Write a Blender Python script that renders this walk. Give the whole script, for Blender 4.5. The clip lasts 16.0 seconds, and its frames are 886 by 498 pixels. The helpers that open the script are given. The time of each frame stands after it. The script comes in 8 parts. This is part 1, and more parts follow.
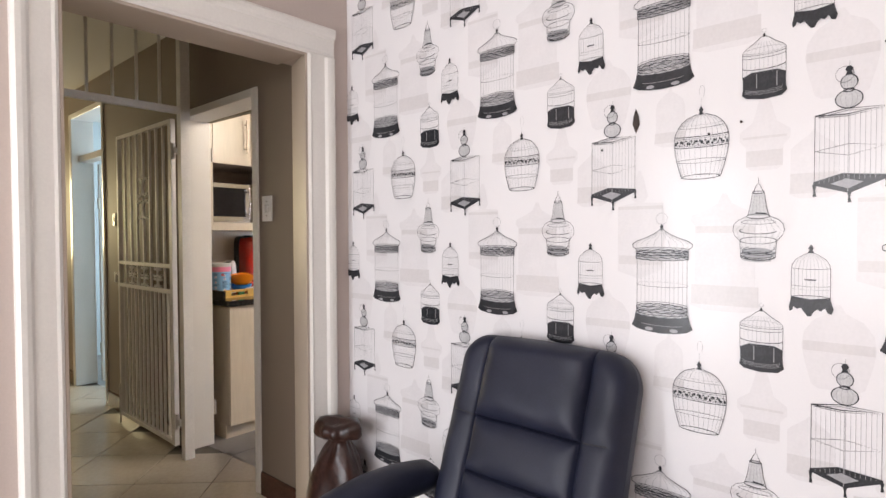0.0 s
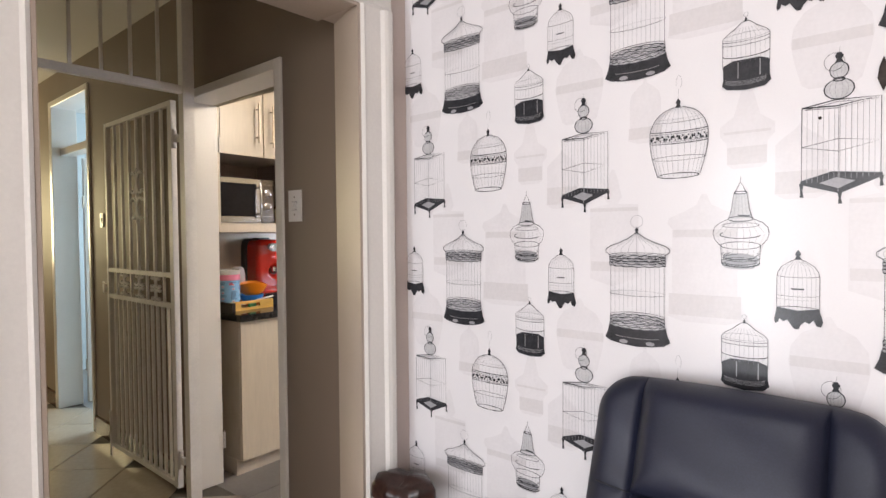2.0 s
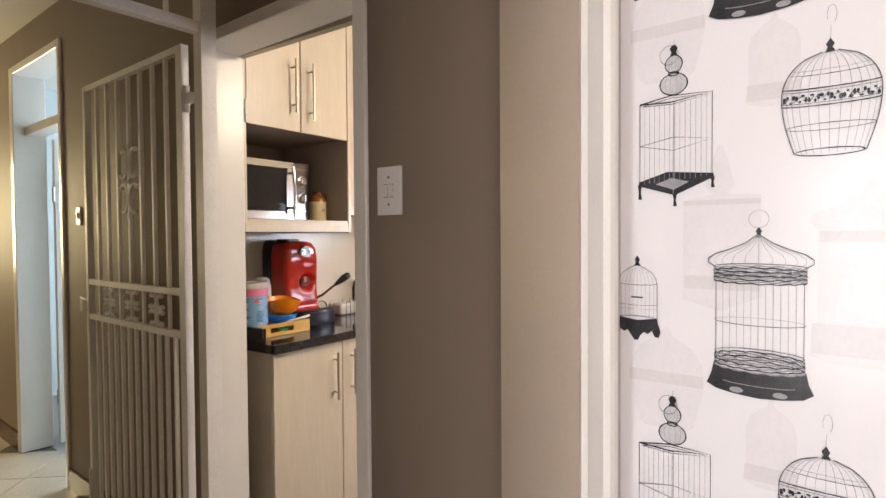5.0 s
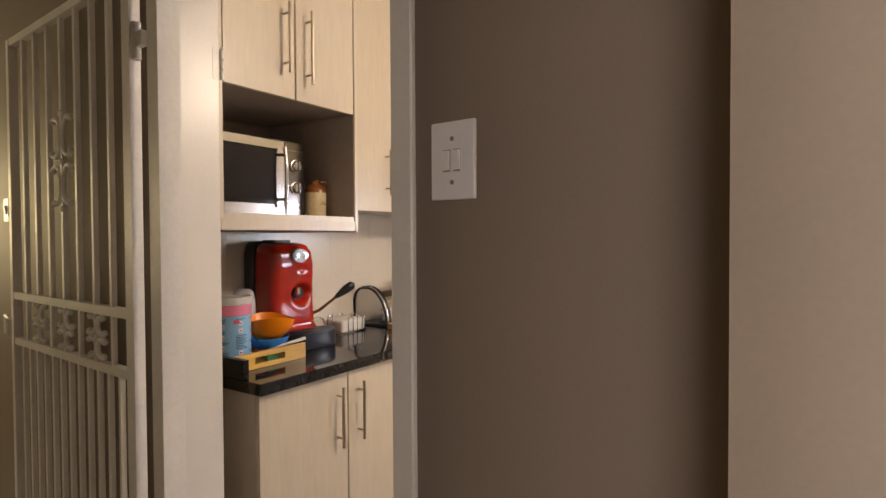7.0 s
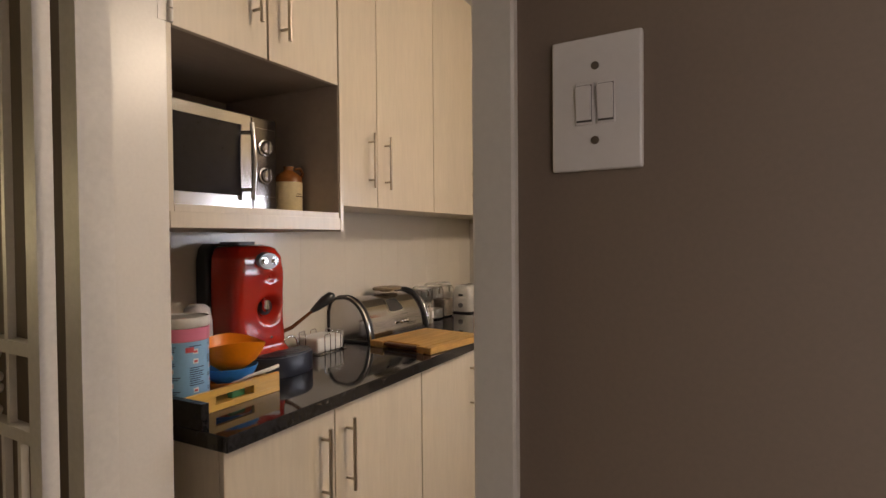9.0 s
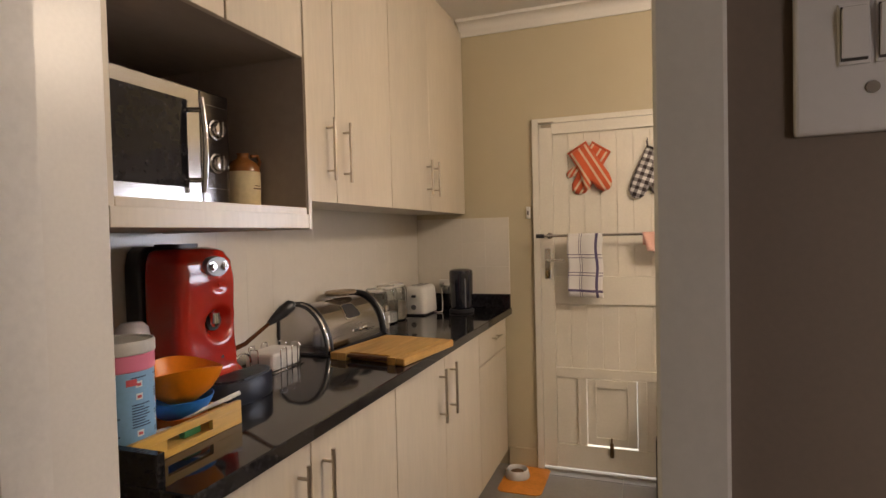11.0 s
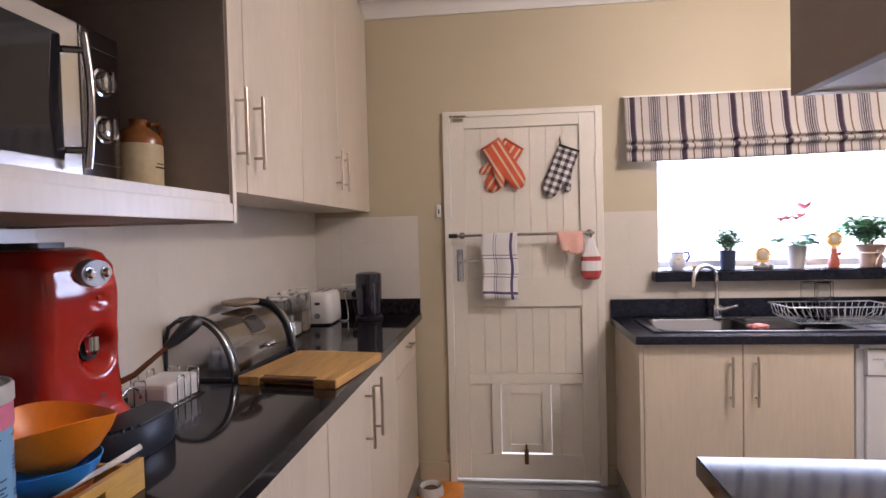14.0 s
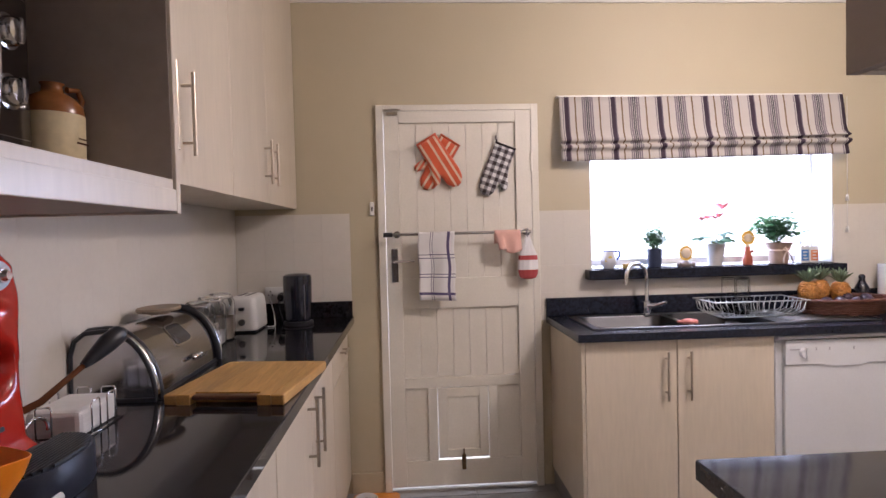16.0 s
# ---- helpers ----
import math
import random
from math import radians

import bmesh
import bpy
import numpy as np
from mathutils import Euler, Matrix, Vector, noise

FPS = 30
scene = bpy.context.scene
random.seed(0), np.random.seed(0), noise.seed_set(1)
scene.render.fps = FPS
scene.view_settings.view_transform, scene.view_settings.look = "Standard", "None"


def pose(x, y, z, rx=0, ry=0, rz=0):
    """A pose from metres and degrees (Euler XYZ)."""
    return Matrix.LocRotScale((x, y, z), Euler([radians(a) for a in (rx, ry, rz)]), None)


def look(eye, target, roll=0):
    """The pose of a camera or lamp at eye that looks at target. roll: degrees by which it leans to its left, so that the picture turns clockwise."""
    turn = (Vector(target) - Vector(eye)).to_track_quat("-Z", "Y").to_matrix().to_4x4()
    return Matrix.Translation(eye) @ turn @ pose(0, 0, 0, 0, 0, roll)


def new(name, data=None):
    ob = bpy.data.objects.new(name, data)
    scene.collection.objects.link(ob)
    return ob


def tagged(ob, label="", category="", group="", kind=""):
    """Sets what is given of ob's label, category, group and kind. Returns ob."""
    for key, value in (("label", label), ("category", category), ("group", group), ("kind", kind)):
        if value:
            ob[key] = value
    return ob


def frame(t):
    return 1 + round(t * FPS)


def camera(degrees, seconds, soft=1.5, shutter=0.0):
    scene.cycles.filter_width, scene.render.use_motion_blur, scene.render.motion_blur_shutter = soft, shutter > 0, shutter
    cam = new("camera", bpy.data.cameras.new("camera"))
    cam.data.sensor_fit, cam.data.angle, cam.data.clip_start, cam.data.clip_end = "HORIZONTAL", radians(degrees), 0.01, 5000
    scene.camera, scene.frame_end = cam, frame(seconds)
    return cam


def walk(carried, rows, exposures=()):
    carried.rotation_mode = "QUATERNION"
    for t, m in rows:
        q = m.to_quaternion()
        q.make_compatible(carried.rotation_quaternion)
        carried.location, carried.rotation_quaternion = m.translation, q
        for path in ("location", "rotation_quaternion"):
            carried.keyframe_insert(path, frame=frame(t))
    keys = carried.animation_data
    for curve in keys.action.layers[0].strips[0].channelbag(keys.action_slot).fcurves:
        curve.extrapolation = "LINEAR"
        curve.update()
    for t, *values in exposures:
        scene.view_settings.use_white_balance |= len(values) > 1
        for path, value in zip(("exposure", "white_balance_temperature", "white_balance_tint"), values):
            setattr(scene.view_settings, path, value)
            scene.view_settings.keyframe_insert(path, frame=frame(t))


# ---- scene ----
cam = camera(76.8, 16.0)
PATH = [
    (0, (1.39, 0.689, 1.434), (0.053, 2.176, 1.384), -0.2),
    (0.5, (1.235, 0.75, 1.439), (-0.095, 2.243, 1.391), -0.2),
    (1, (1.096, 0.791, 1.437), (-0.225, 2.292, 1.387), -0.2),
    (1.5, (0.927, 0.826, 1.443), (-0.385, 2.335, 1.392), -0.3),
    (2, (0.765, 0.856, 1.45), (-0.538, 2.372, 1.397), -0.5),
    (2.5, (0.616, 0.896, 1.441), (-0.679, 2.419, 1.39), -0.5),
    (3, (0.439, 0.935, 1.445), (-0.845, 2.467, 1.394), -0.4),
    (3.5, (0.265, 0.977, 1.449), (-1.011, 2.517, 1.398), -0.4),
    (4, (0.091, 1.033, 1.442), (-1.176, 2.579, 1.394), -0.4),
    (4.5, (-0.078, 1.087, 1.454), (-1.336, 2.641, 1.403), -0.4),
    (4.7, (-0.134, 1.108, 1.454), (-1.387, 2.666, 1.403), -0.4),
    (7, (-0.75, 1.498, 1.446), (-1.949, 3.099, 1.403), -0.3),
    (7.5, (-0.87, 1.561, 1.448), (-2.042, 3.182, 1.408), -0.3),
    (8, (-0.961, 1.612, 1.443), (-2.099, 3.256, 1.404), -0.3),
    (8.5, (-1.057, 1.681, 1.436), (-2.156, 3.351, 1.4), -0.4),
    (9, (-1.157, 1.718, 1.442), (-2.2, 3.424, 1.404), -0.5),
    (9.2, (-1.192, 1.734, 1.45), (-2.209, 3.455, 1.398), -0.8),
    (11.5, (-1.501, 1.829, 1.446), (-2.204, 3.701, 1.396), -1.3),
    (12, (-1.55, 1.852, 1.445), (-2.176, 3.751, 1.393), -1.3),
    (12.5, (-1.615, 1.893, 1.435), (-2.166, 3.814, 1.384), -1.5),
    (13, (-1.679, 1.924, 1.436), (-2.152, 3.866, 1.381), -1.4),
    (13.5, (-1.719, 1.959, 1.434), (-2.115, 3.918, 1.379), -1.4),
    (14, (-1.762, 1.994, 1.435), (-2.079, 3.968, 1.38), -1.4),
    (14.5, (-1.81, 2.013, 1.432), (-2.054, 3.997, 1.38), -1.5),
    (15, (-1.862, 2.032, 1.433), (-2.021, 4.025, 1.378), -1.5),
    (15.5, (-1.9, 2.065, 1.427), (-1.973, 4.063, 1.372), -1.4),
    (16, (-1.927, 2.107, 1.423), (-1.914, 4.106, 1.366), -1.4),
]
EXPOSURES = ((0.0, 0.36, 6500, 10), (3.0, 0.40, 6500, 10), (4.7, 0.54, 6700, 11), (7.0, 0.20, 7200, 14), (9.2, -0.17, 7200, 14), (11.5, -0.15, 7000, 15), (12.5, -0.03, 6250, 20), (13.5, -0.02, 5850, 22), (16.0, -0.05, 5700, 22))
walk(cam, [(t, look(eye, target, roll)) for t, eye, target, roll in PATH], EXPOSURES)

# ---- light and sky ----
world = bpy.data.worlds.new("sky")
scene.world = world
world.use_nodes = True
wn = world.node_tree
sky = wn.nodes.new("ShaderNodeTexSky")
sky.sky_type, sky.sun_disc = "NISHITA", False
sky.sun_elevation, sky.sun_rotation = radians(48), radians(20)
wn.nodes["Background"].inputs[1].default_value = 0.13
wn.links.new(sky.outputs[0], wn.nodes["Background"].inputs[0])

TURN_K = 3.0
KM = pose(-1.44, 2.29, 0, 0, 0, TURN_K) @ pose(1.44, -2.29, 0)
WM = Matrix.Identity(4)


def lamp(name, kind, m, energy, color, size=1.0, size_y=None, spread=None):
    data = bpy.data.lights.new(name, kind)
    data.energy, data.color = energy, color
    if kind == "AREA":
        data.shape, data.size, data.size_y = "RECTANGLE", size, size_y or size
        if spread:
            data.spread = radians(spread)
    ob = new(name, data)
    ob.matrix_world = m
    return ob


sun = lamp("sun", "SUN", look((2, 12, 14), (0, 0, 0)), 3.0, (1, 0.95, 0.88))
sun.data.angle = radians(0.5)
lamp("kitchen_window_light", "AREA", KM @ pose(-0.22, 5.46, 1.65, -90, 0, 0), 56, (0.70, 0.79, 1.0), 1.42, 0.95)
lamp("dining_door_light", "AREA", pose(-0.35, -1.72, 1.25, 90, 0, 0), 42, (0.92, 0.95, 1.0), 0.56, 1.9)
# fill lamp added in an unseen south opening to brighten wallpaper and hall
lamp("dining_window_light", "AREA", pose(1.5, -1.72, 1.5, 90, 0, 0), 70, (1.0, 0.965, 0.985), 2.2, 1.4)
lamp("side_room_light", "AREA", pose(-4.4, 4.6, 1.6, -90, 0, 0), 66, (0.72, 0.88, 1.0), 1.4, 1.2)
lamp("hall_end_light", "AREA", pose(-7.35, 1.35, 1.7, 90, 0, -90), 46, (1.0, 0.84, 0.48), 1.0, 1.0)
lamp("kitchen_bulb", "POINT", KM @ pose(-0.25, 3.6, 2.48), 80, (1.0, 0.86, 0.70)).data.shadow_soft_size = 0.14

# ---- materials ----
MATS = {}


def mat(name, color, rough=0.5, metal=0.0, var=0.08, scale=5.0, fine=60.0, bump=0.15, depth=0.001, stretch=(1, 1, 1), coat=0.0, random=0.0, trans=0.0, spec=0.5, tint=None, sheen=0.0):
    """A painted, wooden, woven or metal surface: a base colour with stains at one scale and grain at another."""
    if name in MATS:
        return MATS[name]
    m = bpy.data.materials.new(name)
    m.use_nodes = True
    nt = m.node_tree
    b = nt.nodes["Principled BSDF"]
    b.inputs["Roughness"].default_value, b.inputs["Metallic"].default_value = rough, metal
    b.inputs["Coat Weight"].default_value = coat
    b.inputs["Transmission Weight"].default_value = trans
    b.inputs["Specular IOR Level"].default_value = spec
    b.inputs["Sheen Weight"].default_value = sheen
    co = nt.nodes.new("ShaderNodeTexCoord")
    mp = nt.nodes.new("ShaderNodeMapping")
    mp.inputs["Scale"].default_value = stretch
    nt.links.new(co.outputs["Object"], mp.inputs[0])
    big, small = nt.nodes.new("ShaderNodeTexNoise"), nt.nodes.new("ShaderNodeTexNoise")
    big.inputs["Scale"].default_value, small.inputs["Scale"].default_value = scale, fine
    big.inputs["Detail"].default_value, small.inputs["Detail"].default_value = 3, 4
    for n in (big, small):
        nt.links.new(mp.outputs[0], n.inputs["Vector"])
    add = nt.nodes.new("ShaderNodeMath")
    add.operation = "ADD"
    nt.links.new(big.outputs["Fac"], add.inputs[0])
    nt.links.new(small.outputs["Fac"], add.inputs[1])
    rng = nt.nodes.new("ShaderNodeMapRange")
    rng.inputs["From Min"].default_value, rng.inputs["From Max"].default_value = 0.6, 1.4
    nt.links.new(add.outputs[0], rng.inputs["Value"])
    mix = nt.nodes.new("ShaderNodeMix")
    mix.data_type = "RGBA"
    c = Vector(color)
    t = Vector(tint) if tint else c * (1 - 2 * var)
    mix.inputs[6].default_value = (*[min(1, v) for v in (c * (1 + var) if not tint else c)], 1)
    mix.inputs[7].default_value = (*t, 1)
    nt.links.new(rng.outputs[0], mix.inputs[0])
    out = mix.outputs[2]
    if random:
        inf = nt.nodes.new("ShaderNodeObjectInfo")
        hsv = nt.nodes.new("ShaderNodeHueSaturation")
        mr = nt.nodes.new("ShaderNodeMapRange")
        mr.inputs["To Min"].default_value, mr.inputs["To Max"].default_value = 1 - random, 1 + random
        nt.links.new(inf.outputs["Random"], mr.inputs["Value"])
        nt.links.new(mr.outputs[0], hsv.inputs["Value"])
        nt.links.new(out, hsv.inputs["Color"])
        out = hsv.outputs[0]
    nt.links.new(out, b.inputs["Base Color"])
    rr = nt.nodes.new("ShaderNodeMapRange")
    rr.inputs["To Min"].default_value, rr.inputs["To Max"].default_value = max(0.02, rough * 0.85), min(1, rough * 1.15)
    nt.links.new(big.outputs["Fac"], rr.inputs["Value"])
    nt.links.new(rr.outputs[0], b.inputs["Roughness"])
    if bump:
        bp = nt.nodes.new("ShaderNodeBump")
        bp.inputs["Strength"].default_value, bp.inputs["Distance"].default_value = bump, depth
        nt.links.new(small.outputs["Fac"], bp.inputs["Height"])
        nt.links.new(bp.outputs[0], b.inputs["Normal"])
    MATS[name] = m
    return m


def glass(name, color=(1, 1, 1), rough=0.0, ior=1.45):
    m = bpy.data.materials.new(name)
    m.use_nodes = True
    b = m.node_tree.nodes["Principled BSDF"]
    b.inputs["Base Color"].default_value = (*color, 1)
    b.inputs["Roughness"].default_value, b.inputs["Transmission Weight"].default_value, b.inputs["IOR"].default_value = rough, 1.0, ior
    MATS[name] = m
    return m


TAUPE = mat("taupe_wall_paint", (0.225, 0.172, 0.134), 0.6, var=0.04, scale=1.5, fine=180, bump=0.25, depth=0.0006)
CREAMW = mat("cream_kitchen_wall_paint", (0.50, 0.435, 0.305), 0.6, var=0.04, scale=1.3, fine=180, bump=0.25, depth=0.0006)
PAPER = mat("white_wallpaper", (0.705, 0.683, 0.695), 0.22, var=0.015, scale=1.2, fine=250, bump=0.15, depth=0.0003, spec=0.3)
PINKW = mat("beige_dining_wall_paint", (0.52, 0.44, 0.40), 0.6, var=0.04, scale=1.5, fine=180, bump=0.25, depth=0.0006)
WHITE = mat("white_gloss_paint", (0.74, 0.71, 0.67), 0.30, var=0.03, scale=4, fine=120, bump=0.25, depth=0.0005)
WHITED = mat("cream_white_door_paint", (0.76, 0.72, 0.64), 0.35, var=0.035, scale=4, fine=90, bump=0.3, depth=0.0006)
CEIL = mat("white_ceiling_paint", (0.72, 0.70, 0.67), 0.8, var=0.02, scale=1.5, fine=140, bump=0.1)
GATEM = mat("white_enamelled_steel", (0.78, 0.755, 0.72), 0.45, var=0.05, scale=10, fine=90, bump=0.2, depth=0.0004)
CAB = mat("pale_wood_grain_melamine", (0.63, 0.55, 0.44), 0.30, var=0.05, scale=2.5, fine=26, bump=0.25, depth=0.0003, stretch=(3.2, 3.2, 0.35), random=0.025)
# darker board tone: niche faces, shelf underside, packing strip and one end panel
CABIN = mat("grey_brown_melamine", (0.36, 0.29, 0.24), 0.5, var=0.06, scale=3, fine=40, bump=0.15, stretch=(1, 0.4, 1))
GRANITE = mat("black_polished_granite", (0.020, 0.019, 0.022), 0.055, var=0.5, scale=60, fine=420, bump=0.03, depth=0.0002, spec=0.4)
STEEL = mat("brushed_stainless_steel", (0.55, 0.54, 0.52), 0.24, 1.0, var=0.05, scale=6, fine=200, bump=0.1, depth=0.0002, stretch=(1, 1, 12))
CHROME = mat("polished_chrome", (0.75, 0.75, 0.76), 0.08, 1.0, var=0.03, scale=8, fine=100, bump=0.0)
NICKEL = mat("satin_nickel", (0.50, 0.44, 0.36), 0.3, 1.0, var=0.05, scale=8, fine=150, bump=0.05)
BLACKP = mat("black_plastic", (0.018, 0.019, 0.024), 0.35, var=0.12, scale=20, fine=300, bump=0.15, depth=0.0003)
BROWNP = mat("brown_skirting_tile", (0.095, 0.04, 0.028), 0.25, var=0.2, scale=8, fine=90, bump=0.1, random=0.08)
SPLASH = mat("white_glazed_wall_tile", (0.66, 0.62, 0.56), 0.22, var=0.02, scale=2, fine=60, bump=0.05, random=0.012)
GROUT = mat("tile_grout", (0.42, 0.39, 0.36), 0.8, var=0.08, scale=9, fine=150, bump=0.3)
FLOORT = mat("cream_ceramic_floor_tile", (0.46, 0.40, 0.33), 0.22, var=0.07, scale=2.2, fine=40, bump=0.06, random=0.05)
GROUTD = mat("dark_floor_grout", (0.10, 0.085, 0.07), 0.85, var=0.1, scale=9, fine=150, bump=0.3)
KFLOOR = mat("grey_porcelain_floor_tile", (0.24, 0.225, 0.215), 0.3, var=0.06, scale=2, fine=45, bump=0.05, random=0.03)

# ---- mesh helpers ----
OFF = {}


def thing(name, base, label, category, group="", rz=0.0, space=None, local=False):
    """An empty at the base of a thing. Its parts are given in the space's own coordinates, or, if local, round the base."""
    ob = new(name)
    ob.empty_display_size = 0.1
    ob.matrix_world = (KM if space is None else space) @ pose(*base, 0, 0, rz)
    OFF[ob.name] = Vector((0, 0, 0)) if local else Vector(base)
    return tagged(ob, label, category, group)


def part(name, bm, material, parent=None, label="", smooth=False, auto=None):
    me = bpy.data.meshes.new(name)
    if parent is not None:
        bmesh.ops.translate(bm, vec=-OFF[parent.name], verts=bm.verts)
    if smooth:
        for f in bm.faces:
            f.smooth = True
        if auto:
            for e in bm.edges:
                if len(e.link_faces) == 2 and e.calc_face_angle(0) > radians(auto):
                    e.smooth = False
    bm.to_mesh(me)
    bm.free()
    for m in (material if isinstance(material, (list, tuple)) else [material]):
        me.materials.append(m)
    ob = new(name, me)
    if parent is not None:
        ob.parent = parent
        OFF[ob.name] = OFF[parent.name].copy()
    return tagged(ob, label)


def fixed(name, bm, material, label="", category="", space=None, kind="structure", smooth=False, auto=None):
    ob = part(name, bm, material, None, label, smooth, auto)
    ob.matrix_world = KM if space is None else space
    OFF[ob.name] = Vector((0, 0, 0))
    return tagged(ob, label, category, "", kind)


def merge(bm, other):
    me = bpy.data.meshes.new("tmp")
    other.to_mesh(me)
    other.free()
    bm.from_mesh(me)
    bpy.data.meshes.remove(me)


def box(bm, a, b, bevel=0.0, seg=1, mi=0, m=None):
    t = bmesh.new()
    bmesh.ops.create_cube(t, size=1)
    a, b = Vector(a), Vector(b)
    c, s = (a + b) / 2, b - a
    for v in t.verts:
        v.co = Vector((v.co.x * abs(s.x), v.co.y * abs(s.y), v.co.z * abs(s.z))) + c
    if bevel:
        bmesh.ops.bevel(t, geom=t.edges[:], offset=bevel, segments=seg, affect="EDGES", profile=0.5)
    if m is not None:
        bmesh.ops.transform(t, matrix=m, verts=t.verts)
    for f in t.faces:
        f.material_index = mi
    merge(bm, t)
    return bm


def B(*boxes, bevel=0.0, seg=1):
    bm = bmesh.new()
    for a, b in boxes:
        box(bm, a, b, bevel, seg)
    return bm


def ring(center, axis, r, n, ref=None, ry=None):
    axis = Vector(axis).normalized()
    u = (Vector(ref) if ref else (Vector((0, 0, 1)) if abs(axis.z) < 0.9 else Vector((1, 0, 0))))
    u = (u - axis * u.dot(axis)).normalized()
    w = axis.cross(u)
    return [Vector(center) + u * (r * math.cos(2 * math.pi * i / n)) + w * ((ry or r) * math.sin(2 * math.pi * i / n)) for i in range(n)]


def loft(bm, rings, closed=False, cap=True, mi=0):
    vs = [[bm.verts.new(p) for p in r] for r in rings]
    n = len(vs[0])
    count = len(vs) if closed else len(vs) - 1
    for i in range(count):
        a, b = vs[i], vs[(i + 1) % len(vs)]
        for j in range(n):
            f = bm.faces.new((a[j], a[(j + 1) % n], b[(j + 1) % n], b[j]))
            f.material_index = mi
    if cap and not closed:
        for r in (vs[0][::-1], vs[-1]):
            try:
                bm.faces.new(r).material_index = mi
            except ValueError:
                pass
    return bm


def tube(bm, pts, r, n=8, closed=False, mi=0):
    pts = [Vector(p) for p in pts]
    rings, u = [], None
    for i, p in enumerate(pts):
        if closed:
            d = pts[(i + 1) % len(pts)] - pts[i - 1]
        else:
            d = pts[min(i + 1, len(pts) - 1)] - pts[max(i - 1, 0)]
        d.normalize()
        if u is None:
            u = Vector((0, 0, 1)) if abs(d.z) < 0.9 else Vector((1, 0, 0))
        u = (u - d * u.dot(d)).normalized()
        rr = r[i] if isinstance(r, (list, tuple)) else r
        rings.append(ring(p, d, rr, n, u))
    return loft(bm, rings, closed, True, mi)


def cyl(bm, a, b, r, r2=None, n=20, mi=0):
    a, b = Vector(a), Vector(b)
    d = b - a
    return loft(bm, [ring(a, d, r, n), ring(b, d, r if r2 is None else r2, n)], mi=mi)


def lathe(bm, profile, center=(0, 0, 0), n=28, mi=0, sx=1.0, sy=1.0):
    """A turned shape. profile: (radius, height) from the bottom to the top, inner sides included."""
    c = Vector(center)
    rings = [[c + Vector((sx * max(r, 1e-4) * math.cos(2 * math.pi * i / n), sy * max(r, 1e-4) * math.sin(2 * math.pi * i / n), z)) for i in range(n)] for r, z in profile]
    return loft(bm, rings, mi=mi)


def arc(center, r, a0, a1, n, plane="xz", ry=None):
    out = []
    for i in range(n + 1):
        a = radians(a0 + (a1 - a0) * i / n)
        x, y = r * math.cos(a), (ry or r) * math.sin(a)
        c = Vector(center)
        out.append(c + Vector({"xz": (x, 0, y), "yz": (0, x, y), "xy": (x, y, 0)}[plane]))
    return out


def prism(bm, outline, axis, a, b, mi=0):
    """A flat outline drawn out along an axis from a to b; outline in the two other axes, in order."""
    def at(p, w):
        return {"x": (w, p[0], p[1]), "y": (p[0], w, p[1]), "z": (p[0], p[1], w)}[axis]
    va, vb = [bm.verts.new(at(p, a)) for p in outline], [bm.verts.new(at(p, b)) for p in outline]
    n = len(outline)
    fs = [bm.faces.new(va[::-1]), bm.faces.new(vb)]
    for i in range(n):
        fs.append(bm.faces.new((va[i], va[(i + 1) % n], vb[(i + 1) % n], vb[i])))
    for f in fs:
        f.material_index = mi
    bmesh.ops.recalc_face_normals(bm, faces=bm.faces)
    return bm


def slab_quad(bm, pts, z0, z1):
    return prism(bm, pts, "z", z0, z1)


# ---- rooms ----
WALL_Y, HX, DX = 2.30, -0.86, -0.665
CEIL_H, CEIL_K = 2.80, 2.76
OP0, OP1, OPT = 1.19, 2.095, 2.215

fixed("floor_dining", B(((-0.86, -1.9, -0.06), (3.7, 2.5, -0.003))), FLOORT, "cream tiled dining room floor", "floor", WM)
fixed("wall_dining_north", B(((-0.665, 2.3205, 0), (3.7, 2.47, 2.8))), PAPER, "white wallpaper printed with grey and black birdcages", "wall", WM)
fixed("wall_dining_west", B(((HX, -1.9, 0), (DX, OP0, 2.8)), ((HX, OP1 + 0.06, 0), (DX, 2.32, 2.8)), ((HX, OP1, OPT), (DX, OP1 + 0.06, 2.8)), ((HX, OP0, OPT), (DX, OP1, 2.8))), [PINKW], "beige painted dining room wall with a cased opening", "wall", WM)
fixed("wall_dining_east", B(((3.6, -1.9, 0), (3.75, 2.32, 2.8))), PINKW, "beige painted wall with a window", "wall", WM)
# the wide opening is assumed, cut for the added fill lamp
fixed("wall_dining_south", B(((-0.85, -1.9, 0), (-0.64, -1.75, 2.8)), ((-0.06, -1.9, 0), (0.5, -1.75, 2.8)), ((2.7, -1.9, 0), (3.6, -1.75, 2.8)), ((-0.64, -1.9, 0), (-0.06, -1.75, 0.25)), ((-0.64, -1.9, 2.25), (-0.06, -1.75, 2.8)), ((0.5, -1.9, 0), (2.7, -1.75, 0.8)), ((0.5, -1.9, 2.2), (2.7, -1.75, 2.8))), PINKW, "unseen beige painted wall with an added opening for the fill light and a narrow glazed opening", "wall", WM)
fixed("ceiling_dining", B(((-0.85, -1.9, 2.8), (3.75, 2.47, 2.9))), CEIL, "white ceiling", "ceiling", WM)


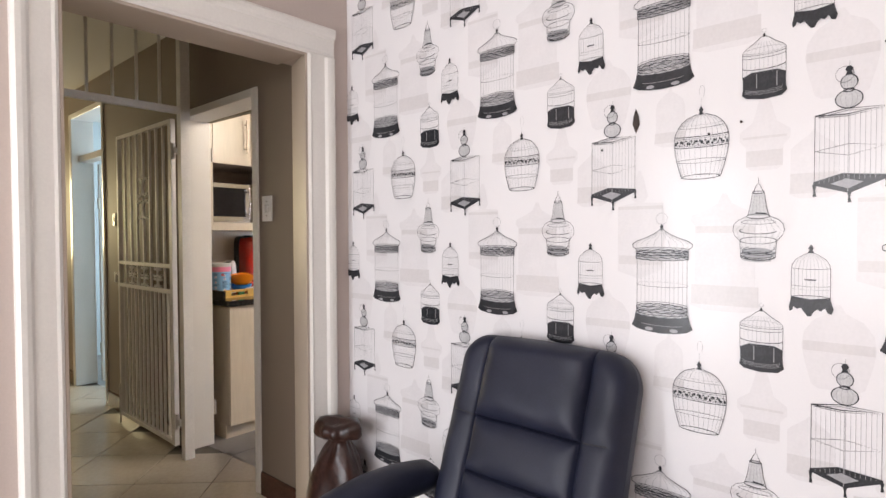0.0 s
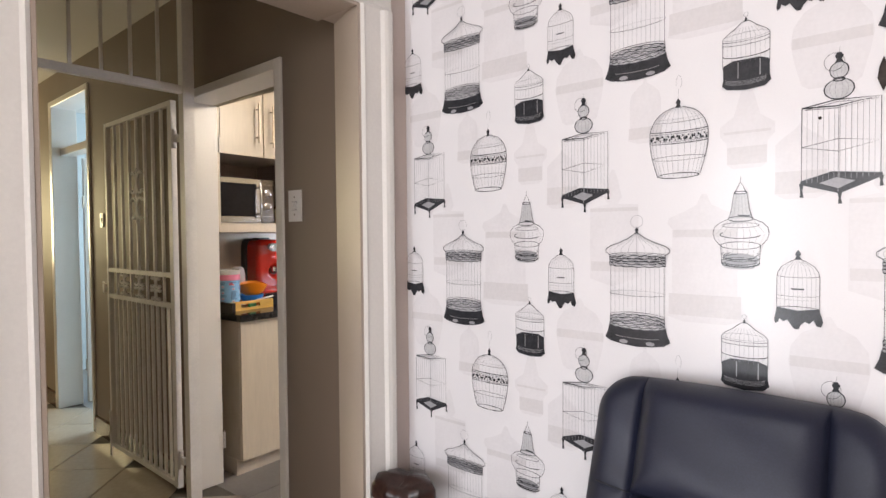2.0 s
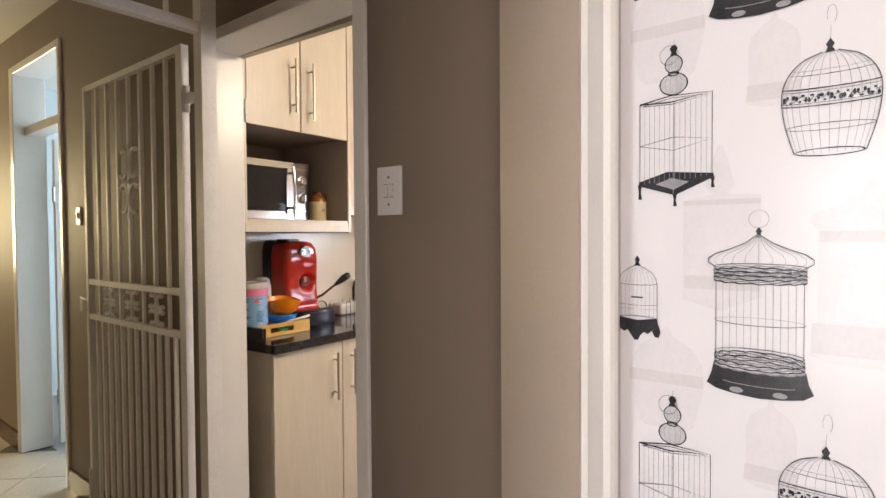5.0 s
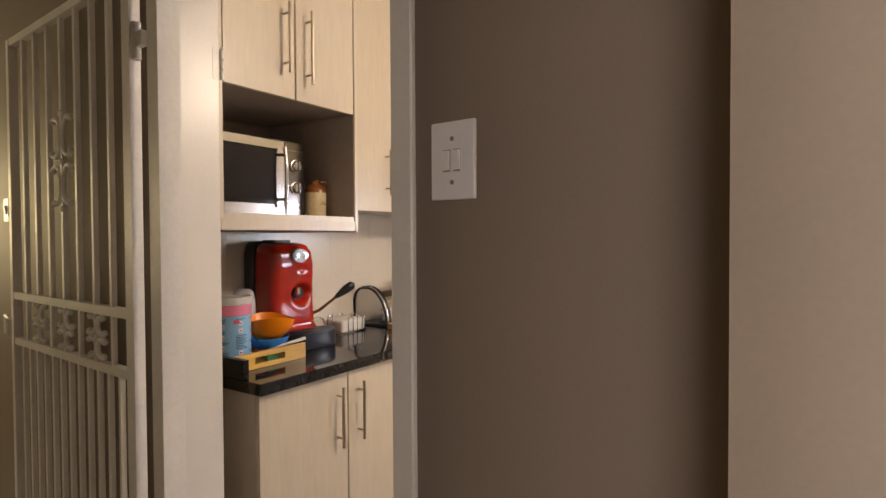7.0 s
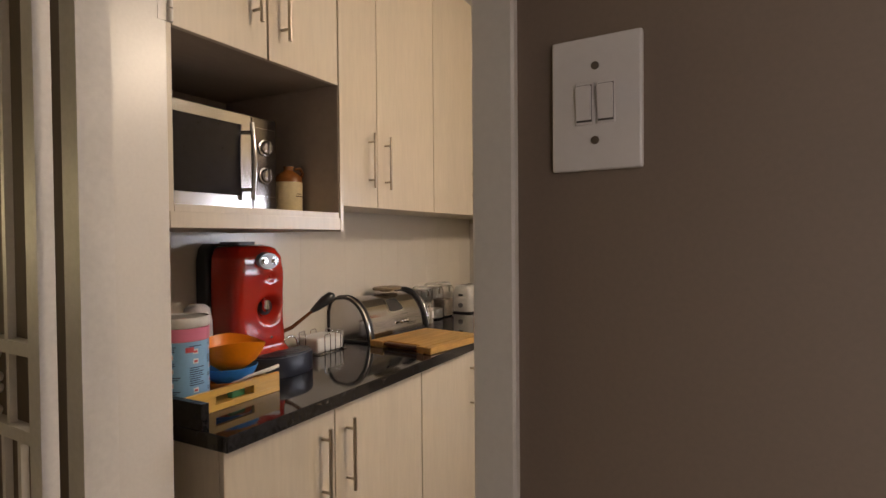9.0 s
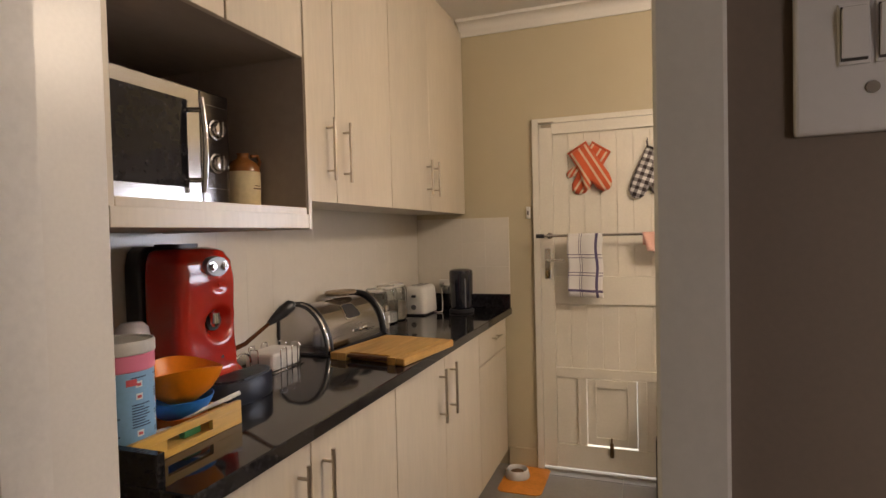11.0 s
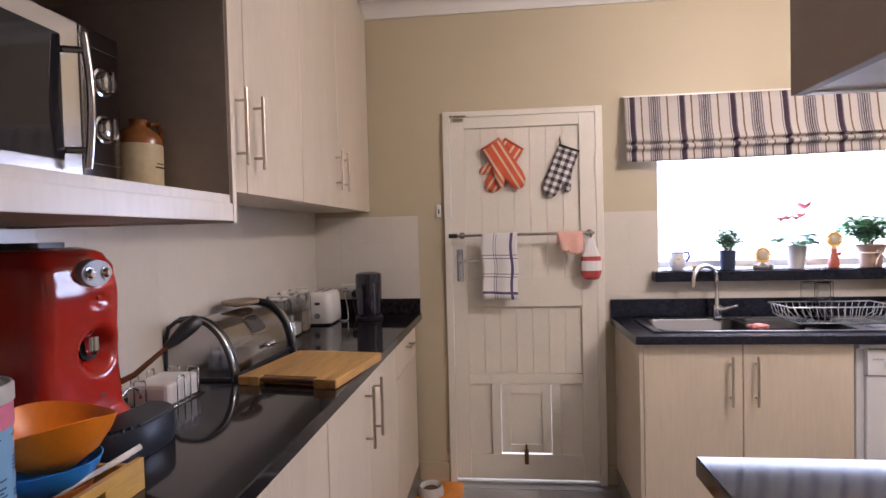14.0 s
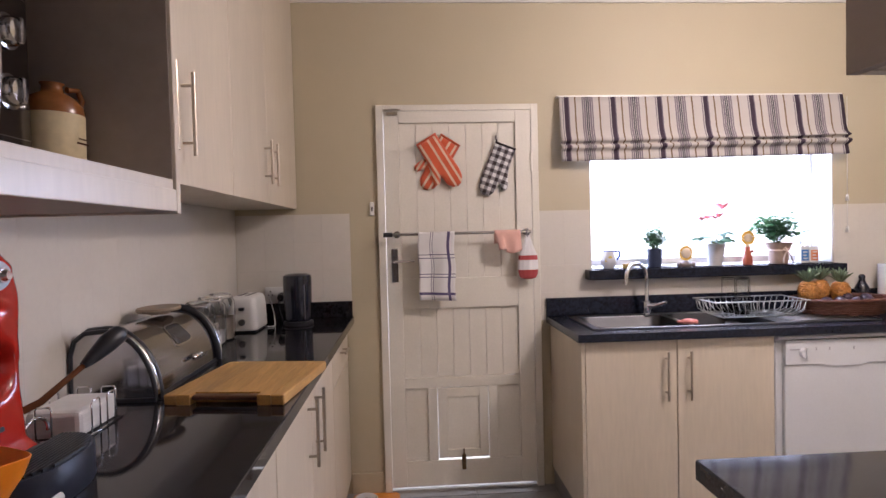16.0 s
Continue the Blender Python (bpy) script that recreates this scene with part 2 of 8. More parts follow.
def molded_casing(bm, axis_from, inner, outer, z0, z1, x_face):
    """An upright moulding strip between two y values on the face x_face, with a raised back band."""
    lo, hi = min(inner, outer), max(inner, outer)
    s = 1 if outer > inner else -1
    w = abs(outer - inner)
    prof = [(0.0, 0.0), (0.0, 0.016), (0.08, 0.022), (0.16, 0.018), (0.22, 0.018), (0.62, 0.020), (0.70, 0.030), (0.80, 0.034), (0.92, 0.034), (1.0, 0.026), (1.0, 0.0)]
    outline = [(x_face + d, inner + s * w * q) for q, d in prof]
    if s < 0:
        outline = outline[::-1]
    return prism(bm, outline, "z", z0, z1)


bm = bmesh.new()
molded_casing(bm, 0, OP1, 2.232, 0, OPT, DX)
fixed("trim_opening_right", bm, WHITE, "white moulded door casing", "door casing", WM)
bm = bmesh.new()
molded_casing(bm, 0, OP0, 1.068, 0, OPT, DX)
fixed("trim_opening_left", bm, WHITE, "white moulded door casing", "door casing", WM)
bm = bmesh.new()
prof = [(0.0, 0.0), (0.0, 0.016), (0.08, 0.022), (0.16, 0.018), (0.22, 0.018), (0.62, 0.020), (0.70, 0.030), (0.80, 0.034), (0.92, 0.034), (1.0, 0.026), (1.0, 0.0)]
prism(bm, [(DX + d, OPT + 0.13 * q) for q, d in prof][::-1], "y", 1.068, 2.232)
fixed("trim_opening_top", bm, WHITE, "white moulded head casing with a crack in its paint", "door casing", WM)
fixed("trim_opening_jamb", B(((HX - 0.002, OP0, 0), (DX + 0.014, OP0 + 0.012, OPT)), ((HX - 0.002, OP0 + 0.012, OPT - 0.012), (DX + 0.014, OP1 - 0.012, OPT)), bevel=0.002), mat("beige_jamb_paint", (0.42, 0.345, 0.285), 0.45, var=0.03, scale=3, fine=120, bump=0.2), "cream painted door lining", "door lining", WM)

bm = prism(bmesh.new(), [(HX - 0.002, OP1 + 0.0595), (DX + 0.014, OP1 - 0.012), (DX + 0.014, OP1), (DX, OP1), (DX, OP1 + 0.0595)], "z", 0, OPT - 0.0005)
fixed("trim_opening_jamb_splayed", bm, MATS["beige_jamb_paint"], "cream painted splayed door lining", "door lining", WM)

# hall
KD0, KD1, KDT = -2.325, -1.41, 2.235
HD0, HD1, HDT = -4.84, -3.89, 2.585
fixed("wall_hall_north", B(((-7.4, WALL_Y, 0), (HD0, 2.45, CEIL_H)), ((HD1, WALL_Y, 0), (-2.36, 2.45, CEIL_H)), ((-1.413, WALL_Y, 0), (HX, 2.45, CEIL_H)),
                           ((HD0, WALL_Y, HDT), (HD1, 2.45, CEIL_H)), ((-2.36, WALL_Y, 2.247), (-1.413, 2.45, CEIL_H))), TAUPE, "taupe painted hallway wall with two doorways", "wall", WM)
fixed("wall_hall_south", B(((-7.4, 0.75, 0), (HX, 0.9, CEIL_H))), TAUPE, "taupe painted hallway wall", "wall", WM)
fixed("wall_hall_end", B(((-7.5, 0.75, 0), (-7.4, 2.45, CEIL_H))), TAUPE, "taupe painted end wall", "wall", WM)
fixed("ceiling_hall", B(((-7.4, 0.9, CEIL_H), (-0.855, WALL_Y, CEIL_H + 0.08))), CEIL, "white hallway ceiling", "ceiling", WM)
fixed("floor_hall_bed", B(((-7.4, 0.9, -0.06), (-0.863, 2.46, -0.004))), GROUTD, "dark grout bed under cream tiles", "floor", WM)

# side room beyond the hall doorway
fixed("floor_side_room", B(((-6.2, 2.46, -0.06), (-3.42, 4.8, -0.002))), KFLOOR, "grey tiled floor", "floor", WM)
fixed("wall_side_room_west", B(((-6.3, 2.45, 0), (-6.2, 4.8, CEIL_H))), mat("pale_blue_wall_paint", (0.55, 0.62, 0.64), 0.6, var=0.03, scale=2, fine=150), "pale blue painted wall", "wall", WM)
fixed("wall_side_room_north", B(((-6.2, 4.7, 0), (-3.42, 4.8, CEIL_H))), MATS["pale_blue_wall_paint"], "pale blue painted wall", "wall", WM)
fixed("wall_side_room_east", B(((-3.5, 2.45, 0), (-3.42, 4.7, CEIL_H))), MATS["pale_blue_wall_paint"], "pale blue painted wall", "wall", WM)
fixed("ceiling_side_room", B(((-6.2, 2.45, CEIL_H), (-3.42, 4.7, CEIL_H + 0.08))), CEIL, "white ceiling", "ceiling", WM)

# kitchen shell, in its own slightly turned axes
KW, KE, KN, KS = -2.875, 1.75, 5.2, 2.5
W0, W1, WB, WT = -0.93, 0.485, 1.205, 2.10
D0, D1, DT = -2.062, -1.262, 2.085
fixed("floor_kitchen", B(((KW - 0.1, 2.36, -0.06), (KE + 0.1, 5.45, -0.006))), GROUT, "grey grout bed under grey tiles", "floor")
fixed("wall_kitchen_west", B(((KW - 0.12, 2.40, 0), (KW, KN + 0.25, 2.8))), CREAMW, "cream painted kitchen wall", "wall")
fixed("wall_kitchen_east", B(((KE, 2.40, 0), (KE + 0.12, KN + 0.25, 2.8))), CREAMW, "cream painted kitchen wall", "wall")
fixed("wall_kitchen_north", B(((KW, KN, 0), (D0 - 0.04, KN + 0.25, 2.8)), ((D1 + 0.04, KN, 0), (W0, KN + 0.25, 2.8)), ((W1, KN, 0), (KE, KN + 0.25, 2.8)),
                              ((D0 - 0.04, KN, DT + 0.03), (D1 + 0.04, KN + 0.25, 2.8)), ((W0, KN, 0), (W1, KN + 0.25, WB - 0.05)), ((W0, KN, WT), (W1, KN + 0.25, 2.8))), CREAMW, "cream painted kitchen wall with a window and a back door", "wall")
bm = bmesh.new()
box(bm, (KW, 2.50, 0), (-2.405, 2.53, 2.8))
box(bm, (-1.452, 2.455, 0), (KE, 2.50, 2.8))
box(bm, (-2.405, 2.50, 2.2), (-1.455, 2.53, 2.8))
fixed("wall_kitchen_south", bm, CREAMW, "cream painted kitchen wall round the doorway", "wall")
fixed("ceiling_kitchen", B(((KW - 0.1, 2.40, CEIL_K), (KE + 0.1, KN + 0.1, CEIL_K + 0.08))), CEIL, "white kitchen ceiling", "ceiling")


def cornice(y, x0, x1):
    bm = bmesh.new()
    pts = [(y, CEIL_K), (y, 2.672), (y - 0.012, 2.672), (y - 0.012, 2.682)]
    for i in range(7):
        a = radians(90 * i / 6)
        pts.append((y - 0.015 - 0.055 * (1 - math.cos(a)), 2.686 + 0.055 * math.sin(a)))
    pts += [(y - 0.085, 2.742), (y - 0.085, CEIL_K)]
    return prism(bm, pts[::-1], "x", x0, x1)


fixed("trim_cornice", cornice(KN - 0.001, -2.55, KE), CEIL, "white coved ceiling cornice", "cornice", smooth=True, auto=40)

# kitchen doorway frame
fixed("door_1_frame", B(((-2.368, WALL_Y - 0.012, 0), (-2.342, 2.475, 2.247)), ((-1.466, WALL_Y - 0.012, 0), (-1.413, 2.425, 2.247)), ((-2.342, WALL_Y - 0.012, 2.2), (-1.466, 2.455, 2.247)), bevel=0.003), WHITE, "white painted kitchen door frame", "door frame", WM)
plate = thing("latch_keep", (-1.4665, 2.37, 1.2), "small metal latch keep let into the door frame", "latch", space=WM)
part("keep_plate", B(((-1.469, 2.355, 1.10), (-1.4662, 2.385, 1.285)), bevel=0.001), NICKEL, plate)
part("keep_slot", B(((-1.4702, 2.364, 1.13), (-1.4688, 2.376, 1.25))), BLACKP, plate)


def butt_hinge(x, y, z):
    bm = bmesh.new()
    for k in range(3):
        cyl(bm, (x, y, z - 0.045 + 0.031 * k), (x, y, z - 0.017 + 0.031 * k), 0.006, n=10)
    cyl(bm, (x, y, z + 0.048), (x, y, z + 0.056), 0.004, n=8)
    box(bm, (x - 0.006, y - 0.028, z - 0.045), (x - 0.003, y, z + 0.048))
    part("hinge", bm, WHITE, bpy.data.objects["door_1_frame"], "white painted door hinge", True, 40)


butt_hinge(-2.338, 2.482, 1.98)
butt_hinge(-2.338, 2.482, 0.25)

# ---- kitchen cabinets ----
def bar_handle(parent, x, y, z0, z1, axis="x", n=10, label="satin steel bar handle"):
    """An upright bar on two posts, standing out along the axis from the face point (x, y)."""
    bm = bmesh.new()
    out = Vector((0.032, 0, 0)) if axis == "x" else Vector((0, -0.032, 0))
    p = Vector((x, y, 0))
    cyl(bm, p + out + Vector((0, 0, z0)), p + out + Vector((0, 0, z1)), 0.006, n=n)
    for z in (z0 + 0.035, z1 - 0.035):
        cyl(bm, p + Vector((0, 0, z)), p + out + Vector((0, 0, z)), 0.0045, n=8)
    return part("handle", bm, NICKEL, parent, label, True, 40)


def door_x(parent, x, y0, y1, z0, z1, handle=None, name="door"):
    d = part(name, B(((x, y0 + 0.0015, z0), (x + 0.017, y1 - 0.0015, z1)), bevel=0.0012), CAB, parent)
    if handle:
        bar_handle(d, x + 0.017, *handle)
    return d


def cabinet_x(name, x_back, x_front, y0, y1, z0, z1, doors, label, category, kick=0.0):
    """A carcass against the west wall with doors on its east face. doors: (y0, y1, z0, z1, handle)."""
    c = thing(name, ((x_back + x_front) / 2, (y0 + y1) / 2, z0 - kick), label, category)
    xf = x_front - 0.018
    bx = [((x_back, y0, z0), (xf, y0 + 0.016, z1)), ((x_back, y1 - 0.016, z0), (xf, y1, z1)), ((x_back, y0 + 0.016, z0), (xf, y1 - 0.016, z0 + 0.016)),
          ((x_back, y0 + 0.016, z1 - 0.016), (xf, y1 - 0.016, z1)), ((x_back, y0 + 0.016, z0 + 0.016), (x_back + 0.006, y1 - 0.016, z1 - 0.016))]
    part("carcass", B(*bx), CAB, c)
    for d in doors:
        door_x(c, x_front - 0.017, *d)
    if kick:
        part("kickboard", B(((x_back, y0, 0), (xf - 0.045, y1, kick - 0.002))), CAB, c)
    return c


XB, XU = -2.287, -2.54
HB0, HB1 = 0.66, 0.887
cabinet_x("base_cabinet", KW + 0.004, XB, 2.62, 3.031, 0.10, 0.941, [(2.62, 3.031, 0.10, 0.939, (2.975, HB0, HB1))], "pale wood-grain base cabinet with one door under the black worktop", "kitchen cabinet", 0.10)
cabinet_x("base_cabinet", KW + 0.004, XB, 3.034, 3.55, 0.10, 0.941, [(3.034, 3.55, 0.10, 0.939, (3.09, HB0, HB1))], "pale wood-grain base cabinet with one wide door beside the first", "kitchen cabinet", 0.10)
cabinet_x("base_cabinet", KW + 0.004, XB, 3.553, 4.58, 0.10, 0.941, [(3.553, 4.052, 0.10, 0.939, (3.985, HB0, HB1)), (4.052, 4.58, 0.10, 0.939, (4.12, HB0, HB1))], "pale wood-grain base cabinet with a pair of doors", "kitchen cabinet", 0.10)
c4 = cabinet_x("base_cabinet", KW + 0.004, XB, 4.583, 5.17, 0.10, 0.941, [(4.583, 5.17, 0.10, 0.745, None)], "pale wood-grain base cabinet with a drawer above its door", "kitchen cabinet", 0.10)
dr = part("drawer", B(((XB - 0.017, 4.5845, 0.751), (XB, 5.1685, 0.939)), bevel=0.0012), CAB, c4)
bm = bmesh.new()
cyl(bm, (XB + 0.028, 4.83, 0.855), (XB + 0.028, 4.96, 0.855), 0.005, n=10)
for y in (4.85, 4.94):
    cyl(bm, (XB, y, 0.855), (XB + 0.028, y, 0.855), 0.004, n=8)
part("handle", bm, NICKEL, dr, "satin steel drawer handle", True, 40)

WT0, WT1 = 0.942, 0.982
wt = thing("worktop", (-2.56, 3.9, WT0), "long polished black granite worktop with an upstand on pale cabinets", "worktop")
part("slab", B(((KW + 0.003, 2.60, WT0), (-2.25, 5.195, WT1)), bevel=0.003), GRANITE, wt)
part("upstand", B(((KW + 0.003, 5.172, WT1), (-2.256, 5.195, WT1 + 0.085)), bevel=0.002), GRANITE, wt)
part("upstand", B(((KW + 0.003, 2.60, WT1), (-2.335, 2.622, WT1 + 0.065)), bevel=0.002), GRANITE, wt, "low black granite end piece")

UB, UT = 1.572, 2.70
UH = (1.648, 1.872)
for y0, y1, hy, lab in ((3.159, 3.632, 3.575, "tall pale wall cabinet with one door beside the microwave shelf"), (3.634, 4.112, 3.69, "tall pale wood-grain wall cabinet with one door")):
    cabinet_x("wall_cabinet", KW + 0.004, XU, y0, y1, UB, UT, [(y0, y1, UB - 0.002, UT, (hy, *UH))], lab, "kitchen cabinet")
cabinet_x("wall_cabinet", KW + 0.004, XU, 4.114, 5.196, UB, UT, [(4.114, 4.60, UB - 0.002, UT, (4.55, UH[0], 1.835)), (4.60, 5.196, UB - 0.002, UT, (4.655, UH[0], 1.835))], "tall pale wall cabinet with a pair of doors in the corner", "kitchen cabinet")
fixed("trim_cabinet_filler", B(((KW, 2.54, UT + 0.002), (XU - 0.02, KN - 0.002, CEIL_K - 0.001))), CAB, "pale filler panel between the cabinets and the ceiling", "filler panel")

# microwave shelf unit with two doors over it
XM, Y0M, Y1M, ZM0, ZM1, ZMT = -2.345, 2.545, 3.157, 1.472, 1.528, 1.942
mu = thing("shelf_cabinet", (-2.6, 2.86, ZM0), "deep pale wall unit with an open microwave niche and two doors", "kitchen cabinet")
part("shelf", B(((KW + 0.004, Y0M, ZM0 + 0.022), (XM - 0.001, Y1M - 0.018, ZM1)), bevel=0.001), CAB, mu, "pale shelf board")
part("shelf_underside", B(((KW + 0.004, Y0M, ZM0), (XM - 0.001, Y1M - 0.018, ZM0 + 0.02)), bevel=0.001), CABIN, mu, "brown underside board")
part("shelf_lip", B(((XM - 0.0005, Y0M - 0.0145, ZM0), (XM + 0.004, Y1M - 0.018, ZM1 - 0.018)), bevel=0.001), CAB, mu)
part("end_panel", B(((KW + 0.004, Y1M - 0.017, ZM0 - 0.004), (XM + 0.004, Y1M, UT)), bevel=0.001), CAB, mu)
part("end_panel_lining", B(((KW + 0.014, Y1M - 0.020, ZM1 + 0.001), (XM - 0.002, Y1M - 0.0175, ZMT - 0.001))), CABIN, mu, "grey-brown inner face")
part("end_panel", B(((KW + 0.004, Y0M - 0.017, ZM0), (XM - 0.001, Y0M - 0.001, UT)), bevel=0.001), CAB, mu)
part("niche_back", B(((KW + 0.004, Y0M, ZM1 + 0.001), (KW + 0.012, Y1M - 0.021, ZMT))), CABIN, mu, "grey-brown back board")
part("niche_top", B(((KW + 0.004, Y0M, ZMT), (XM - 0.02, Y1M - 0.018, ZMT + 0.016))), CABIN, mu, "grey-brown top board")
part("carcass", B(((KW + 0.004, Y0M, ZMT + 0.017), (XM - 0.02, Y1M - 0.018, UT))), CAB, mu)
door_x(mu, XM - 0.017, Y0M, 2.838, ZMT - 0.004, UT, (2.79, 2.02, 2.262))
door_x(mu, XM - 0.017, 2.842, Y1M - 0.018, ZMT - 0.004, UT, (2.893, 2.0, 2.262))

# sink run on the back wall
YS = 4.632


def door_y(parent, y, x0, x1, z0, z1, handle=None):
    d = part("door", B(((x0 + 0.0015, y - 0.017, z0), (x1 - 0.0015, y, z1)), bevel=0.0012), CAB, parent)
    if handle:
        bar_handle(d, handle[0], y - 0.017, handle[1], handle[2], "y")
    return d


sc = thing("sink_cabinet", (-0.7, 4.9, 0), "pale wood-grain sink cabinet with two doors beside the back door", "kitchen cabinet")
part("carcass", B(((-1.150, YS + 0.018, 0.12), (-0.25, 5.19, 0.66)), ((-1.150, YS + 0.018, 0.66), (-0.25, YS + 0.04, 0.905))), CAB, sc)
part("end_panel", B(((-1.168, YS, 0.10), (-1.151, 5.19, 0.908)), bevel=0.001), CAB, sc)
door_y(sc, YS + 0.017, -1.150, -0.718, 0.12, 0.905, (-0.772, 0.63, 0.855))
door_y(sc, YS + 0.017, -0.716, -0.25, 0.12, 0.905, (-0.664, 0.63, 0.855))
part("kickboard", B(((-1.15, YS + 0.06, 0.0), (-0.25, YS + 0.075, 0.118))), mat("grey_kickboard", (0.22, 0.20, 0.19), 0.4), sc, "grey kickboard")
part("end_foot", B(((-1.163, YS + 0.06, 0.0), (-1.152, 5.18, 0.098))), MATS["grey_kickboard"], sc, "grey side kickboard")

SZ0, SZ1 = 0.912, 0.948
SW0, SW1, SK0, SK1 = -1.19, KE - 0.01, 4.695, 5.12
ws = thing("sink_worktop", (0.2, 4.9, SZ0), "dark blue-black granite worktop with a sink let into it", "worktop")
BL = [(-1.045, -0.60), (-0.575, -0.165)]
bxs = [((SW0, 4.598, SZ0), (SW1, 4.735, SZ1)), ((SW0, 5.085, SZ0), (SW1, 5.192, SZ1)), ((SW0, 4.735, SZ0), (BL[0][0], 5.085, SZ1)), ((BL[1][1], 4.735, SZ0), (SW1, 5.085, SZ1)), ((BL[0][1], 4.735, SZ0), (BL[1][0], 5.085, SZ1))]
DGRAN = mat("blue_black_granite", (0.018, 0.020, 0.032), 0.2, var=0.5, scale=60, fine=420, bump=0.03, depth=0.0002, spec=0.25)
part("slab", B(*bxs), DGRAN, ws)
part("upstand", B(((SW0, 5.172, SZ1), (SW1, 5.192, SZ1 + 0.10)), bevel=0.002), DGRAN, ws)

# the sink's steel again, with the shade inside the bowls put into its colour
BOWLM = mat("shaded_bowl_steel", (0.085, 0.085, 0.09), 0.35, 1.0, var=0.08, scale=6, fine=200, bump=0.1, depth=0.0002)
SINKM = mat("sink_steel", (0.20, 0.20, 0.205), 0.3, 1.0, var=0.06, scale=6, fine=200, bump=0.1, depth=0.0002)
# twin bowl sink with a drainer
sk = thing("sink", (-0.55, 4.9, SZ1), "stainless steel sink with two bowls and a ribbed drainer", "sink")
bm = bmesh.new()
z = SZ1 + 0.004
SX0, SX1, SY0, SY1 = -1.085, 0.335, 4.70, 5.12
cuts_x = [SX0, BL[0][0], BL[0][1], BL[1][0], BL[1][1], SX1]
for (a, b), holes in ((((SX0, SY0), (SX1, 4.735)), 0), (((SX0, 5.085), (SX1, SY1)), 0), (((SX0, 4.735), (BL[0][0], 5.085)), 0), (((BL[0][1], 4.735), (BL[1][0], 5.085)), 0), (((BL[1][1], 4.735), (SX1, 5.085)), 0)):
    box(bm, (*a, SZ1 + 0.0005), (*b, z))
part("deck", bm, SINKM, sk)
bm = bmesh.new()
tube(bm, [(SX0, SY0, z), (SX1, SY0, z), (SX1, SY1, z), (SX0, SY1, z)], 0.004, 8, True)
part("rim", bm, SINKM, sk, smooth=True)
for x0, x1 in BL:
    bm = bmesh.new()
    rs = []
    for inset, zz in ((-0.002, z + 0.0005), (0.004, z - 0.008), (0.014, z - 0.12), (0.04, z - 0.15)):
        r = 0.06 - inset * 0.4
        pts = []
        for cx, cy, a0 in ((x1 - inset - r, 5.085 - inset - r, 0), (x0 + inset + r, 5.085 - inset - r, 90), (x0 + inset + r, 4.735 + inset + r, 180), (x1 - inset - r, 4.735 + inset + r, 270)):
            pts += [(cx + r * math.cos(radians(a0 + 18 * k)), cy + r * math.sin(radians(a0 + 18 * k)), zz) for k in range(6)]
        rs.append(pts)
    loft(bm, rs, cap=False)
    bm.faces.new(bm.verts[-24:])
    part("bowl", bm, BOWLM, sk, "deep rectangular steel bowl", True, 50)
for k in range(9):
    yy = 4.77 + 0.038 * k
    bm = bmesh.new()
    cyl(bm, (-0.10, yy, z + 0.001), (0.28, yy, z + 0.001), 0.004, n=6)
    part("drainer_rib", bm, SINKM, sk, smooth=True)
for x0, x1 in BL:
    bm = bmesh.new()
    lathe(bm, [(0.0, z - 0.1495), (0.035, z - 0.1495), (0.038, z - 0.1475), (0.02, z - 0.1465), (0.0, z - 0.148)], ((x0 + x1) / 2, 4.91, 0), 18)
    part("waste", bm, CHROME, sk, "chrome waste", True)

# mixer tap
tp = thing("tap", (-0.66, 5.09, SZ1 + 0.004), "chrome swan-neck mixer tap behind the sink", "tap")
tx, ty, tz = -0.66, 5.09, SZ1 + 0.004
bm = bmesh.new()
lathe(bm, [(0.0, tz), (0.028, tz), (0.028, tz + 0.006), (0.022, tz + 0.012), (0.021, tz + 0.07), (0.0, tz + 0.075)], (tx, ty, 0), 20)
part("body", bm, CHROME, tp, smooth=True, auto=40)
bm = bmesh.new()
pts = [(tx, ty, tz + 0.06), (tx, ty, tz + 0.20)] + [(tx - 0.07 + 0.07 * math.cos(radians(a)), ty - 0.035 * (1 - math.cos(radians(a))), tz + 0.205 + 0.075 * math.sin(radians(a))) for a in range(0, 171, 15)] + [(tx - 0.142, ty - 0.07, tz + 0.175)]
tube(bm, pts, 0.011, 12)
part("spout", bm, CHROME, tp, smooth=True, auto=50)
bm = bmesh.new()
tube(bm, [(tx, ty, tz + 0.05), (tx + 0.03, ty - 0.03, tz + 0.05), (tx + 0.075, ty - 0.07, tz + 0.075)], [0.021, 0.014, 0.007], 12)
part("lever", bm, CHROME, tp, "chrome lever", True, 50)

# dishwasher
dw = thing("dishwasher", (0.05, 4.9, 0), "white free-standing dishwasher under the sink worktop", "dishwasher")
WAPP = mat("white_appliance_enamel", (0.70, 0.71, 0.74), 0.22, var=0.02, scale=3, fine=100, bump=0.05)
X0, X1 = -0.228, 0.37
part("body", B(((X0, 4.66, 0.02), (X1, 5.18, 0.90)), bevel=0.004), WAPP, dw)
part("door", B(((X0 + 0.03, 4.636, 0.12), (X1 - 0.005, 4.658, 0.765)), bevel=0.006, seg=2), WAPP, dw)
bm = bmesh.new()
prism(bm, [(X0 + 0.03, 0.768), (X0 + 0.2, 0.768), (X0 + 0.26, 0.755), (X1 - 0.22, 0.755), (X1 - 0.16, 0.768), (X1 - 0.005, 0.768), (X1 - 0.005, 0.880), (X0 + 0.03, 0.880)], "y", 4.628, 4.657)
part("control_panel", bm, WAPP, dw, "white control panel")
